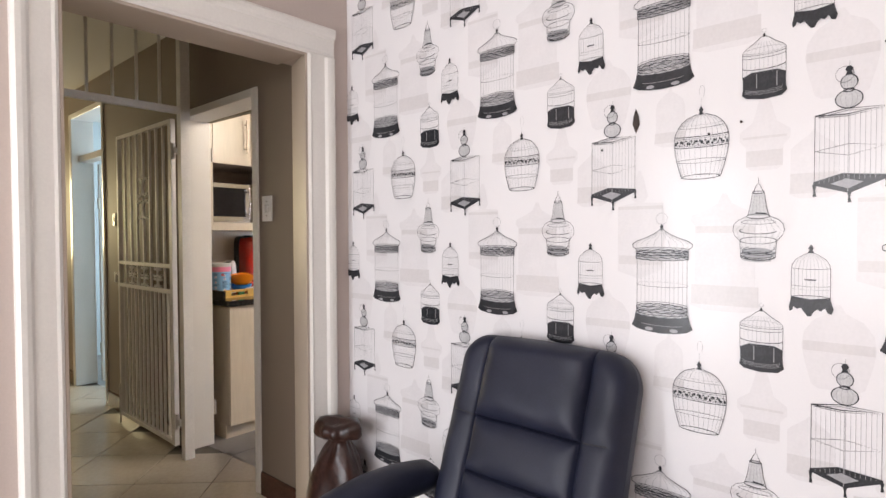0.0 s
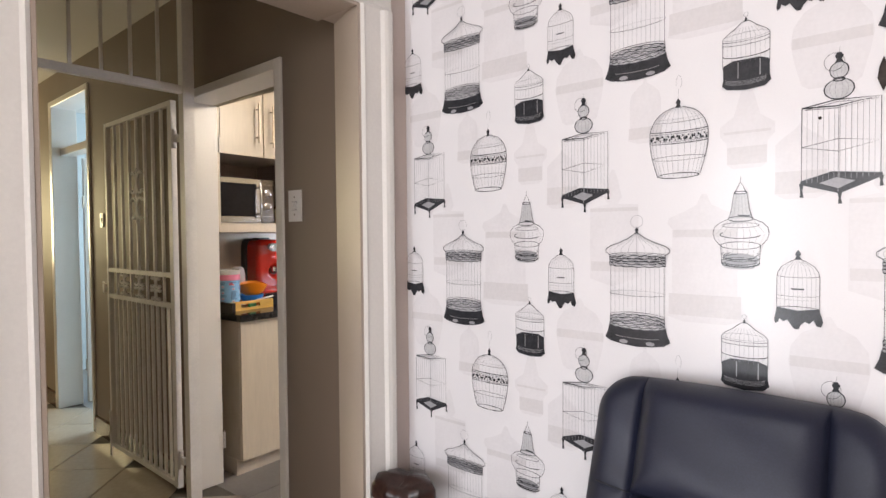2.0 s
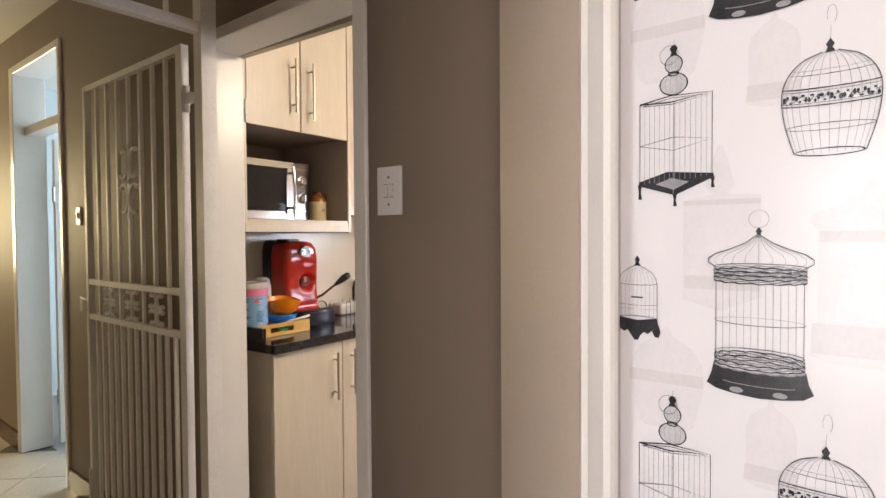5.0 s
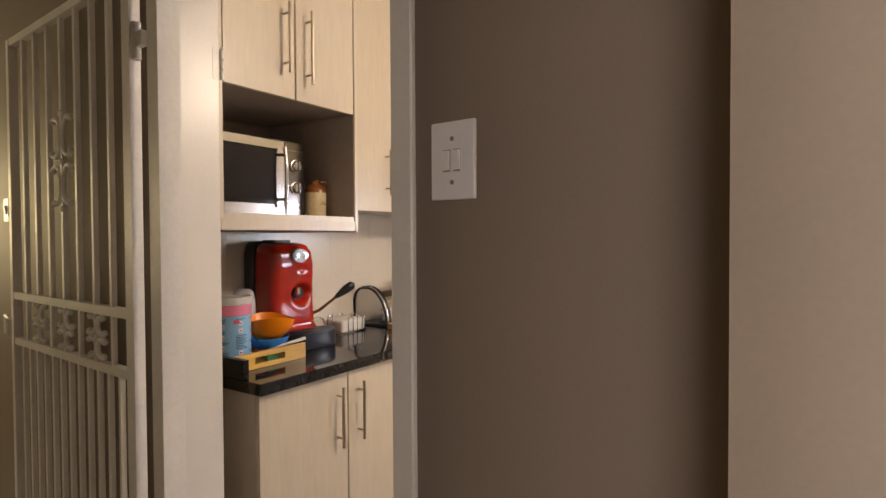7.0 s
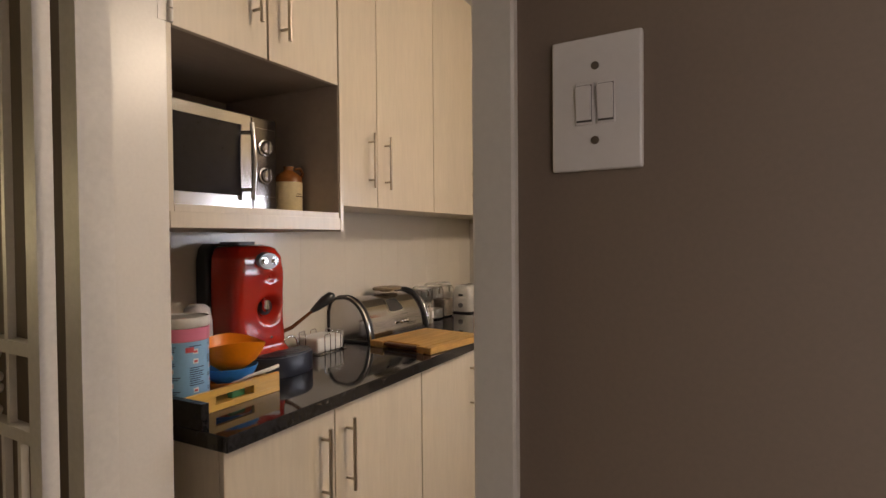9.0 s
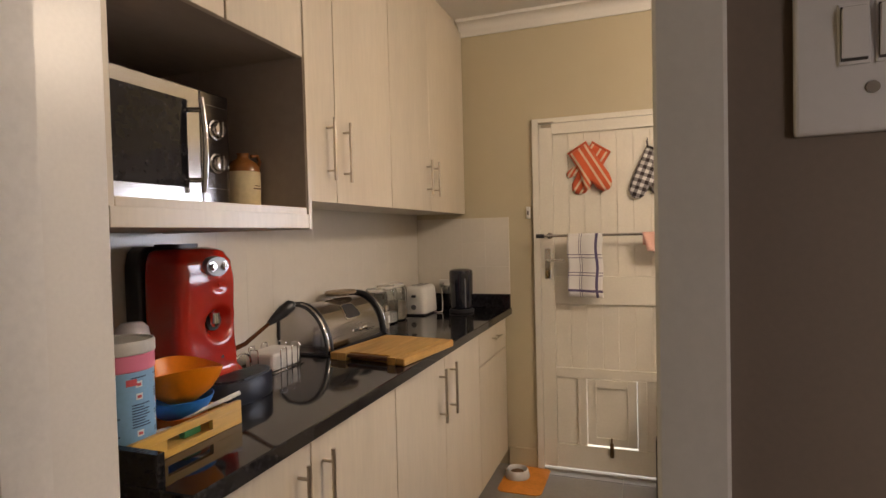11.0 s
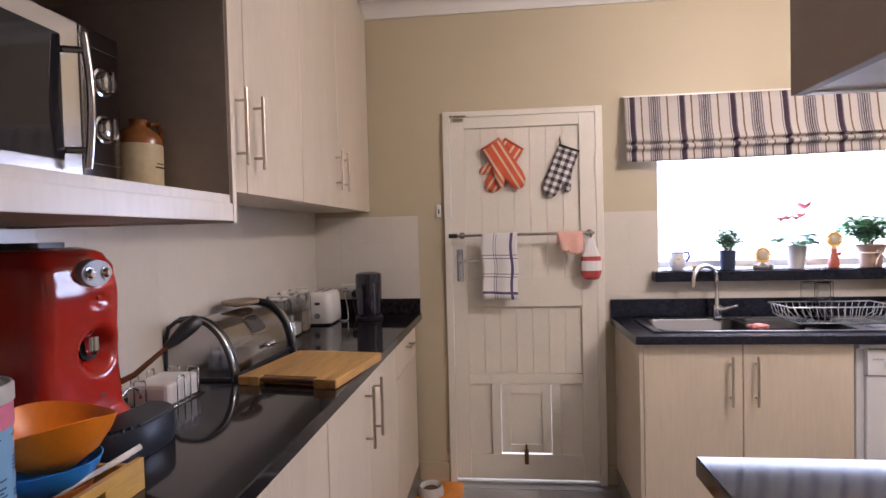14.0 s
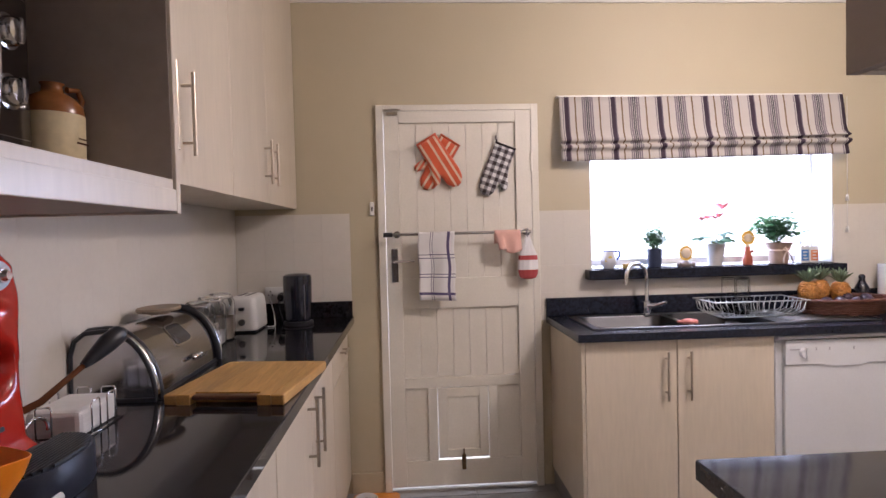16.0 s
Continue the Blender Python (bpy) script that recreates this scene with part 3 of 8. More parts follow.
part("top", B(((X0 - 0.002, 4.634, 0.884), (X1 + 0.002, 5.18, 0.903)), bevel=0.004), WAPP, dw)
bm = bmesh.new()
cyl(bm, (X0 + 0.12, 4.628, 0.822), (X0 + 0.12, 4.612, 0.822), 0.026, 0.022, 24)
box(bm, (X0 + 0.117, 4.606, 0.802), (X0 + 0.123, 4.614, 0.842))
part("dial", bm, WAPP, dw, "white programme dial", True, 40)
mat("grey_print", (0.25, 0.25, 0.28), 0.5)
for k, w in enumerate((0.05, 0.022, 0.016, 0.016)):
    x = (X0 + 0.05, X0 + 0.175, X0 + 0.24, X0 + 0.36)[k]
    part("panel_button" if k else "panel_mark", B(((x, 4.6262, 0.835 - 0.003 * (k > 0)), (x + (w if k == 0 else 0.006), 4.628, 0.842 + 0.004 * (k > 0)))), mat("faint_grey_print", (0.42, 0.42, 0.46), 0.5), dw, "grey printed mark")
part("kickboard", B(((X0 + 0.03, 4.68, 0.0), (X1, 4.70, 0.018))), MATS["grey_kickboard"], dw)

# more cabinets to the right of the dishwasher
rc = thing("base_cabinet", (1.05, 4.9, 0), "pale wood-grain base cabinet past the dishwasher", "kitchen cabinet")
part("carcass", B(((0.38, YS + 0.018, 0.12), (KE - 0.01, 5.19, 0.908))), CAB, rc)
door_y(rc, YS + 0.017, 0.38, 0.86, 0.12, 0.905, (0.43, 0.63, 0.855))
door_y(rc, YS + 0.017, 0.862, KE - 0.012, 0.12, 0.905, (0.91, 0.63, 0.855))

# near run: worktop and wall cabinet on the doorway side
nb = thing("base_cabinet", (-0.2, 2.85, 0), "pale wood-grain base cabinets along the doorway wall", "kitchen cabinet")
part("carcass", B(((-1.365, 2.505, 0.10), (KE - 0.01, 3.100, 0.930))), CAB, nb)
part("end_panel", B(((-1.383, 2.505, 0.0), (-1.367, 3.118, 0.930)), bevel=0.001), CAB, nb)
for k in range(5):
    x0 = -1.365 + 0.62 * k
    part("door", B(((x0 + 0.002, 3.102, 0.12), (min(x0 + 0.618, KE - 0.012), 3.118, 0.930)), bevel=0.0012), CAB, nb)
nw = thing("near_worktop", (-0.2, 2.88, 0.9315), "polished dark granite worktop end near the doorway, mirroring the window", "worktop")
part("slab", B(((-1.407, 2.504, 0.942), (KE - 0.01, 3.153, 0.982)), bevel=0.003), mat("dull_black_granite", (0.012, 0.013, 0.018), 0.07, var=0.5, scale=16, fine=130, bump=0.12, depth=0.0005, spec=0.36, tint=(0.05, 0.055, 0.07)), nw)
part("packer", B(((-1.36, 2.506, 0.9315), (KE - 0.02, 3.095, 0.9415))), CABIN, nw, "packing strip under the slab")
hu = thing("wall_cabinet", (-0.4, 2.65, 1.605), "pale wood-grain wall cabinet beside the doorway", "kitchen cabinet")
part("carcass", B(((-1.383, 2.505, 1.605), (0.8, 2.772, 2.72)), bevel=0.001), CAB, hu)
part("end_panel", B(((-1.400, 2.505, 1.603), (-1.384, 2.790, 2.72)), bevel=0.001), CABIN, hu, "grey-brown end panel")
for k in range(4):
    x0 = -1.383 + 0.545 * k
    d = part("door", B(((x0 + 0.001, 2.773, 1.603), (x0 + 0.543, 2.790, 2.72)), bevel=0.0012), CAB, hu)

# ---- back door ----
fixed("door_2_frame", B(((D0 - 0.042, KN - 0.022, 0), (D0 - 0.003, KN + 0.12, DT + 0.035)), ((D1 + 0.003, KN - 0.022, 0), (D1 + 0.042, KN + 0.12, DT + 0.035)), ((D0 - 0.003, KN - 0.022, DT + 0.003), (D1 + 0.003, KN + 0.12, DT + 0.035)), bevel=0.002), WHITED, "cream white painted back door frame", "door frame")
bd = thing("back_door", (-1.66, KN, 0), "closed cream white boarded wooden back door with a pet flap", "door")
YD = 5.176
PL, PR = -1.982, -1.347
part("stile", B(((D0, YD, 0.03), (PL, YD + 0.042, DT)), bevel=0.002), WHITED, bd)
part("stile", B(((PR, YD, 0.03), (D1, YD + 0.042, DT)), bevel=0.002), WHITED, bd)
for z0, z1 in ((2.022, DT), (1.012, 1.178), (0.575, 0.632), (0.03, 0.172)):
    part("rail", B(((PL + 0.0005, YD + 0.0005, z0), (PR - 0.0005, YD + 0.042, z1)), bevel=0.002), WHITED, bd)
FL, FR, FB, FT = -1.803, -1.527, 0.184, 0.572
for x0, x1 in ((FL - 0.055, FL - 0.004), (FR + 0.004, FR + 0.055)):
    part("muntin", B(((x0, YD + 0.001, 0.172), (x1, YD + 0.041, 0.575)), bevel=0.002), WHITED, bd)


def boards(x0, x1, z0, z1, n):
    w = (x1 - x0) / n
    for k in range(n):
        part("board", B(((x0 + w * k + 0.0006, YD + 0.016, z0), (x0 + w * (k + 1) - 0.0006, YD + 0.030, z1)), bevel=0.0015), WHITED, bd)


# unseen sheet added behind the boards to keep daylight out of their gaps
part("backing_board", B(((PL - 0.01, YD + 0.031, 0.6), (PR + 0.01, YD + 0.04, 2.05)), ((PL - 0.01, YD + 0.031, 0.15), (FL - 0.03, YD + 0.04, 0.6)), ((FR + 0.03, YD + 0.031, 0.15), (PR + 0.01, YD + 0.04, 0.6))), WHITED, bd)
boards(PL, PR, 1.178, 2.022, 7)
boards(PL, PR, 0.632, 1.012, 7)
boards(PL, FL - 0.055, 0.172, 0.575, 1)
boards(FR + 0.055, PR, 0.172, 0.575, 1)
fl = part("pet_flap", B(((FL, YD - 0.002, FB), (FL + 0.05, YD + 0.02, FT)), ((FR - 0.05, YD - 0.002, FB), (FR, YD + 0.02, FT)), ((FL + 0.05, YD - 0.002, FB), (FR - 0.05, YD + 0.02, FB + 0.045)), ((FL + 0.05, YD - 0.002, FT - 0.05), (FR - 0.05, YD + 0.02, FT)), ((FL + 0.05, YD + 0.008, FB + 0.045), (FR - 0.05, YD + 0.016, FT - 0.05)), bevel=0.0015), WHITED, bd, "white framed pet flap")
bm = bmesh.new()
cyl(bm, (-1.668, YD - 0.012, 0.205), (-1.668, YD - 0.012, 0.235), 0.005, n=10)
box(bm, (-1.679, YD - 0.016, 0.12), (-1.657, YD - 0.002, 0.205), 0.003)
part("flap_bolt", bm, mat("aged_brass", (0.16, 0.10, 0.045), 0.4, 0.8), bd, "small dark brass flap bolt")
bm = bmesh.new()
box(bm, (-2.038, YD - 0.008, 1.16), (-2.002, YD - 0.001, 1.345), 0.003)
part("lock_plate", bm, CHROME, bd, "chrome lock plate")
bm = bmesh.new()
tube(bm, [(-2.02, YD - 0.004, 1.275), (-2.02, YD - 0.045, 1.275), (-2.01, YD - 0.052, 1.275), (-1.915, YD - 0.052, 1.278)], 0.007, 10)
part("lever_handle", bm, CHROME, bd, "chrome lever handle", True, 50)
bm = bmesh.new()
box(bm, (-2.045, YD - 0.012, 2.063), (-1.985, YD - 0.0, 2.08), 0.002)
cyl(bm, (-2.06, YD - 0.02, 2.09), (-1.97, YD - 0.02, 2.09), 0.004, n=8)
part("top_bolt", bm, NICKEL, bd, "small steel bolt at the top of the door")
for z in (1.80, 0.30):
    bm = bmesh.new()
    cyl(bm, (D1 + 0.001, YD - 0.004, z - 0.05), (D1 + 0.001, YD - 0.004, z + 0.05), 0.006, n=10)
    part("hinge", bm, WHITED, bd, smooth=True, auto=40)
fixed("door_2_threshold", B(((D0 - 0.003, KN - 0.02, -0.004), (D1 + 0.003, KN + 0.2, 0.012)), bevel=0.002), mat("worn_concrete", (0.42, 0.40, 0.37), 0.8, var=0.1), "worn threshold under the back door", "threshold")

# towel rail on the door
tr = thing("towel_rail", (-1.66, 5.10, 1.42), "steel towel rail across the back door", "towel rail")
bm = bmesh.new()
cyl(bm, (-2.07, 5.105, 1.42), (-1.285, 5.105, 1.42), 0.008, n=12)
part("rail", bm, STEEL, tr, smooth=True, auto=40)
bm = bmesh.new()
cyl(bm, (-2.075, 5.105, 1.42), (-2.028, 5.105, 1.42), 0.0125, n=12)
part("end_cap", bm, BLACKP, tr, "black end cap", True, 40)
for x in (-2.005, -1.30):
    bm = bmesh.new()
    cyl(bm, (x, YD - 0.001, 1.42), (x, 5.105, 1.42), 0.007, n=10)
    cyl(bm, (x, YD - 0.001, 1.42), (x, YD - 0.007, 1.42), 0.019, n=16)
    part("bracket", bm, STEEL, tr, smooth=True, auto=40)

# ---- kitchen window ----
fixed("window_1_frame", B(((W0, 5.36, WB), (W0 + 0.045, 5.41, WT)), ((W1 - 0.045, 5.36, WB), (W1, 5.41, WT)), ((W0 + 0.045, 5.36, WB), (W1 - 0.045, 5.41, WB + 0.04)), ((W0 + 0.045, 5.36, WT - 0.04), (W1 - 0.045, 5.41, WT)), bevel=0.002), WHITE, "white window frame", "window frame")
pane = mat("white_window_reveal_paint", (0.8, 0.8, 0.8), 0.5, var=0.02)
fixed("window_1_reveal", B(((W0 - 0.001, KN + 0.001, WB), (W0 + 0.006, 5.36, WT)), ((W1 - 0.006, KN + 0.001, WB), (W1 + 0.001, 5.36, WT)), ((W0, KN + 0.001, WT - 0.006), (W1, 5.36, WT + 0.001))), pane, "white window reveal", "window reveal")
sl = thing("window_sill", (-0.24, 5.2, 1.145), "thick dark granite window sill full of pots and ornaments", "window sill")
part("sill_slab", B(((W0 + 0.002, 5.13, 1.146), (W1 - 0.002, 5.36, 1.2)), ((-0.965, 5.115, 1.146), (0.505, 5.198, 1.2)), bevel=0.003), DGRAN, sl)

# ---- hallway gate ----
def sq(bm, a, b, w, d=None):
    """A square bar between two points."""
    a, b = Vector(a), Vector(b)
    d = d or w
    ax = (b - a).normalized()
    u = Vector((0, 0, 1)) if abs(ax.z) < 0.9 else Vector((1, 0, 0))
    u = (u - ax * u.dot(ax)).normalized()
    v = ax.cross(u)
    ro = [[p + u * s * w / 2 + v * t * d / 2 for s, t in ((1, 1), (-1, 1), (-1, -1), (1, -1))] for p in (a, b)]
    return loft(bm, ro)


def scroll_pair(bm, c, h, w, axis):
    """Cast scrollwork: four curls on a stem."""
    ax = Vector(axis)
    for sx in (-1, 1):
        for sz in (-1, 1):
            pts = [Vector(c) + ax * (sx * w * (0.34 - 0.30 * math.cos(radians(a)))) + Vector((0, 0, sz * h * (0.25 + 0.20 * math.sin(radians(a))))) for a in range(-125, 126, 18)]
            r = [0.010] + [0.0075] * (len(pts) - 2) + [0.010]
            tube(bm, pts, r, 8)
            for p in (pts[0], pts[-1]):
                bmesh.ops.create_uvsphere(bm, u_segments=8, v_segments=6, radius=0.0115, matrix=Matrix.Translation(p))
    for z in (-h / 2, 0, h / 2):
        cyl(bm, Vector(c) + Vector((0, 0, z - 0.010)), Vector(c) + Vector((0, 0, z + 0.010)), 0.009, n=8)
    tube(bm, [Vector(c) + Vector((0, 0, -h / 2)), Vector(c) + Vector((0, 0, h / 2))], 0.0045, 6)


GX0, GX1, GY = -3.325, -2.335, 2.222
gt = thing("security_gate", (GX1, GY, 0.0), "white steel scrollwork security gate standing open against the hallway wall", "security gate", space=WM)
for x, w in ((GX0 + 0.012, 0.025), (GX1 - 0.022, 0.045)):
    bm = bmesh.new()
    sq(bm, (x, GY, 0.06), (x, GY, 2.19), w, 0.03)
    part("stile", bm, GATEM, gt)
for z in (0.075, 1.065, 1.235, 2.178):
    bm = bmesh.new()
    sq(bm, (GX0 + 0.026, GY, z), (GX1 - 0.046, GY, z), 0.026, 0.026)
    part("rail", bm, GATEM, gt)
n = 13
for k in range(1, n):
    x = GX0 + 0.02 + (GX1 - GX0 - 0.06) * k / n
    bm = bmesh.new()
    sq(bm, (x, GY, 0.088), (x, GY, 1.052), 0.014)
    part("bar", bm, GATEM, gt)
GATE_W = GX1 - GX0 - 0.06
for k in range(1, 8):
    x = GX0 + 0.02 + GATE_W * k / 8
    bm = bmesh.new()
    sq(bm, (x, GY, 1.248), (x, GY, 2.165), 0.015)
    part("bar", bm, GATEM, gt)
    bm = bmesh.new()
    if k % 2:
        sq(bm, (x, GY, 1.078), (x, GY, 1.222), 0.013)
        part("bar", bm, GATEM, gt)
    else:
        scroll_pair(bm, (x, GY, 1.15), 0.135, 0.100, (1, 0, 0))
        part("scroll", bm, GATEM, gt, "cast scroll ornament", True)
bm = bmesh.new()
scroll_pair(bm, (GX0 + 0.02 + GATE_W * 4 / 8, GY - 0.004, 1.70), 0.31, 0.150, (1, 0, 0))
part("scroll", bm, GATEM, gt, "tall cast scroll ornament", True)
for z in (0.22, 1.98):
    bm = bmesh.new()
    cyl(bm, (GX1 + 0.01, GY, z - 0.05), (GX1 + 0.01, GY, z + 0.05), 0.012, n=12)
    box(bm, (GX1, GY - 0.008, z - 0.02), (GX1 + 0.055, GY + 0.008, z + 0.02))
    part("hinge", bm, GATEM, gt, smooth=True, auto=40)
bm = bmesh.new()
tube(bm, [(GX0, GY - 0.01, 1.14), (GX0 - 0.03, GY - 0.015, 1.145), (GX0 - 0.09, GY - 0.01, 1.15)], 0.006, 8)
box(bm, (GX0 - 0.075, GY - 0.02, 1.08), (GX0 - 0.045, GY, 1.14), 0.004)
part("bolt", bm, GATEM, gt, "slide bolt with padlock")

bm = bmesh.new()
cyl(bm, (GX0 + 0.012, GY - 0.02, 0.0), (GX0 + 0.012, GY - 0.02, 0.30), 0.006, n=8)
box(bm, (GX0 + 0.0, GY - 0.026, 0.12), (GX0 + 0.024, GY - 0.012, 0.16), 0.002)
part("drop_bolt", bm, GATEM, gt, "drop bolt resting on the floor")
gf = thing("gate_frame", (-2.225, 1.6, 0), "white steel gate frame with barred fanlight across the hallway", "gate frame", space=WM)
PX = -2.225
bm = bmesh.new()
sq(bm, (PX, 2.245, 0), (PX, 2.245, CEIL_H), 0.055, 0.06)
part("post", bm, GATEM, gf)
bm = bmesh.new()
sq(bm, (PX, 0.93, 0), (PX, 0.93, CEIL_H), 0.055, 0.05)
part("post", bm, GATEM, gf)
bm = bmesh.new()
sq(bm, (PX, 0.956, 2.225), (PX, 2.214, 2.225), 0.04, 0.04)
part("transom", bm, GATEM, gf)
for k in range(9):
    y = 1.05 + 0.1315 * k
    bm = bmesh.new()
    sq(bm, (PX, y, 2.246), (PX, y, CEIL_H - 0.002), 0.014)
    part("bar", bm, GATEM, gf)

# side room doorway
fixed("door_3_frame", B(((HD0, WALL_Y - 0.014, 0), (HD0 + 0.07, 2.475, HDT)), ((HD1 - 0.04, WALL_Y - 0.014, 0), (HD1, 2.475, HDT)), ((HD0 + 0.07, WALL_Y - 0.014, HDT - 0.05), (HD1 - 0.04, 2.475, HDT)),
                         ((HD0 + 0.07, 2.35, 2.14), (HD1 - 0.04, 2.455, 2.20)), bevel=0.004), WHITE, "white painted door frame with a fanlight bar", "door frame", WM)
sd = thing("side_room_door", (-4.76, 2.9, 0), "white panelled door standing open into the pale side room", "door", space=WM)
part("door_leaf", B(((-4.755, 2.50, 0.02), (-4.715, 3.28, 2.13)), bevel=0.003), WHITE, sd)
for z0, z1 in ((0.2, 0.95), (1.15, 2.0)):
    part("door_panel", B(((-4.7145, 2.60, z0), (-4.706, 3.18, z1)), bevel=0.003), WHITE, sd)
for z in (0.35, 1.75):
    bm = bmesh.new()
    cyl(bm, (-4.71, 2.49, z - 0.05), (-4.71, 2.49, z + 0.05), 0.008, n=10)
    part("hinge", bm, NICKEL, sd, smooth=True, auto=40)

# ---- wallpaper print ----
INK = mat("black_printing_ink", (0.035, 0.035, 0.04), 0.22, var=0.3, scale=40, fine=300, bump=0, spec=0.3)
INKF = mat("soft_grey_ink", (0.31, 0.305, 0.32), 0.22, var=0.12, scale=30, fine=200, bump=0, spec=0.3)
INKW_ = mat("thin_grey_wash", (0.52, 0.51, 0.52), 0.22, var=0.10, scale=40, fine=200, bump=0, spec=0.3)
GHOST = mat("pale_shadow_ink", (0.668, 0.643, 0.655), 0.22, var=0.03, scale=14, fine=120, bump=0, spec=0.3)
GHOST2 = mat("pale_shadow_ink_deep", (0.61, 0.582, 0.588), 0.22, var=0.04, scale=14, fine=120, bump=0, spec=0.3)


class Ink:
    """A flat print: thin ribbons and filled shapes, layered by half-millimetres off the paper."""

    def __init__(self):
        self.bm, self.rng = bmesh.new(), random.Random(7)

    def line(self, pts, w=0.0011, mi=0, closed=False, lift=0.0009):
        pts = [Vector((p[0], p[1])) for p in pts]
        if closed:
            pts.append(pts[0])
        a = []
        for i, p in enumerate(pts):
            d = pts[min(i + 1, len(pts) - 1)] - pts[max(i - 1, 0)]
            if d.length < 1e-9:
                d = Vector((1, 0))
            d.normalize()
            ww = w * (0.75 + 0.5 * self.rng.random()) / 2
            a.append((p + Vector((-d.y, d.x)) * ww, p - Vector((-d.y, d.x)) * ww))
        vs = [[self.bm.verts.new((q.x, -lift, q.y)) for q in pr] for pr in a]
        for u, v in zip(vs, vs[1:]):
            self.bm.faces.new((u[0], u[1], v[1], v[0])).material_index = mi

    def fill(self, pts, mi=0, lift=0.0006):
        self.bm.faces.new([self.bm.verts.new((p[0], -lift, p[1])) for p in pts]).material_index = mi

    def ell(self, cx, cz, rx, rz, w=0.0011, mi=0, a0=0, a1=360, n=20, lift=0.0009):
        self.line([(cx + rx * math.cos(radians(a0 + (a1 - a0) * i / n)), cz + rz * math.sin(radians(a0 + (a1 - a0) * i / n))) for i in range(n + 1)], w, mi, lift=lift)

    def disc(self, cx, cz, rx, rz, mi=0, n=16, lift=0.0006):
        self.fill([(cx + rx * math.cos(2 * math.pi * i / n), cz + rz * math.sin(2 * math.pi * i / n)) for i in range(n)], mi, lift)

    def done(self):
        me = bpy.data.meshes.new("printed_birdcage")
        bmesh.ops.recalc_face_normals(self.bm, faces=self.bm.faces)
        self.bm.to_mesh(me)
        self.bm.free()
        for m in (INK, INKF, INKW_):
            me.materials.append(m)
        return me


def finial(k, x, z, s=1.0):
    k.fill([(x - 0.007 * s, z), (x + 0.007 * s, z), (x + 0.003 * s, z + 0.007 * s), (x + 0.0055 * s, z + 0.012 * s), (x, z + 0.021 * s), (x - 0.0055 * s, z + 0.012 * s), (x - 0.003 * s, z + 0.007 * s)])


def weave(k, z0, z1, rx, ry, step=0.0042):
    """Basket work: dark crooked strands round a cage between two heights."""
    z, j = z0, 0
    while z < z1:
        n = 22
        for a0 in (180, 0):
            pts = [(rx * math.cos(radians(a0 + 180 * i / n)), z + ry * math.sin(radians(a0 + 180 * i / n)) + 0.0011 * math.sin(i * 2.1 + j * 1.7)) for i in range(n + 1)]
            k.line(pts, 0.0024, 0 if (j + (a0 > 0)) % 2 else 1, lift=0.0011 + 0.0001 * (j % 2))
        z += step
        j += 1


def cage_drum(k):
    for i in range(13):
        x = -0.072 + 0.144 * i / 12
        k.line([(x, 0.05), (x, 0.235)], 0.0012 if i in (0, 12) else 0.0008, 0 if i in (0, 12) else 1)
    k.fill([(-0.088, 0.010), (-0.072, 0.001), (-0.040, -0.005), (0.0, -0.008), (0.040, -0.005), (0.072, 0.001), (0.088, 0.012), (0.080, 0.030), (0.076, 0.050), (0.060, 0.044), (0.0, 0.038), (-0.060, 0.044), (-0.076, 0.050), (-0.080, 0.030)])
    k.disc(-0.036, 0.003, 0.012, 0.0055, 1, lift=0.0009)
    k.disc(0.036, 0.003, 0.012, 0.0055, 1, lift=0.0009)
    k.ell(0, 0.020, 0.060, 0.006, 0.0012, 1, 190, 350, lift=0.0009)
    weave(k, 0.046, 0.068, 0.074, 0.011)
    k.ell(0, 0.074, 0.074, 0.010, 0.0012, 0)
    k.ell(0, 0.135, 0.075, 0.008, 0.0010, 0, 180, 360)
    k.ell(0, 0.135, 0.075, 0.007, 0.0007, 1, 0, 180)
    weave(k, 0.211, 0.234, 0.076, 0.006, 0.0036)
    k.ell(0, 0.237, 0.077, 0.006, 0.0014, 0)
    for i in range(13):
        t = -1 + 2 * i / 12
        t = math.sin(t * math.pi / 2)
        k.line([(0.074 * t, 0.236), (0.086 * t, 0.244), (0.086 * t, 0.252), (0.074 * t, 0.261), (0.048 * t, 0.270), (0.022 * t, 0.282), (0.004 * t, 0.296)], 0.0008 if 0 < i < 12 else 0.0015, 1 if 0 < i < 12 else 0)
    finial(k, 0, 0.292, 0.95)
    k.ell(0, 0.326, 0.0165, 0.0165, 0.0009, 1)


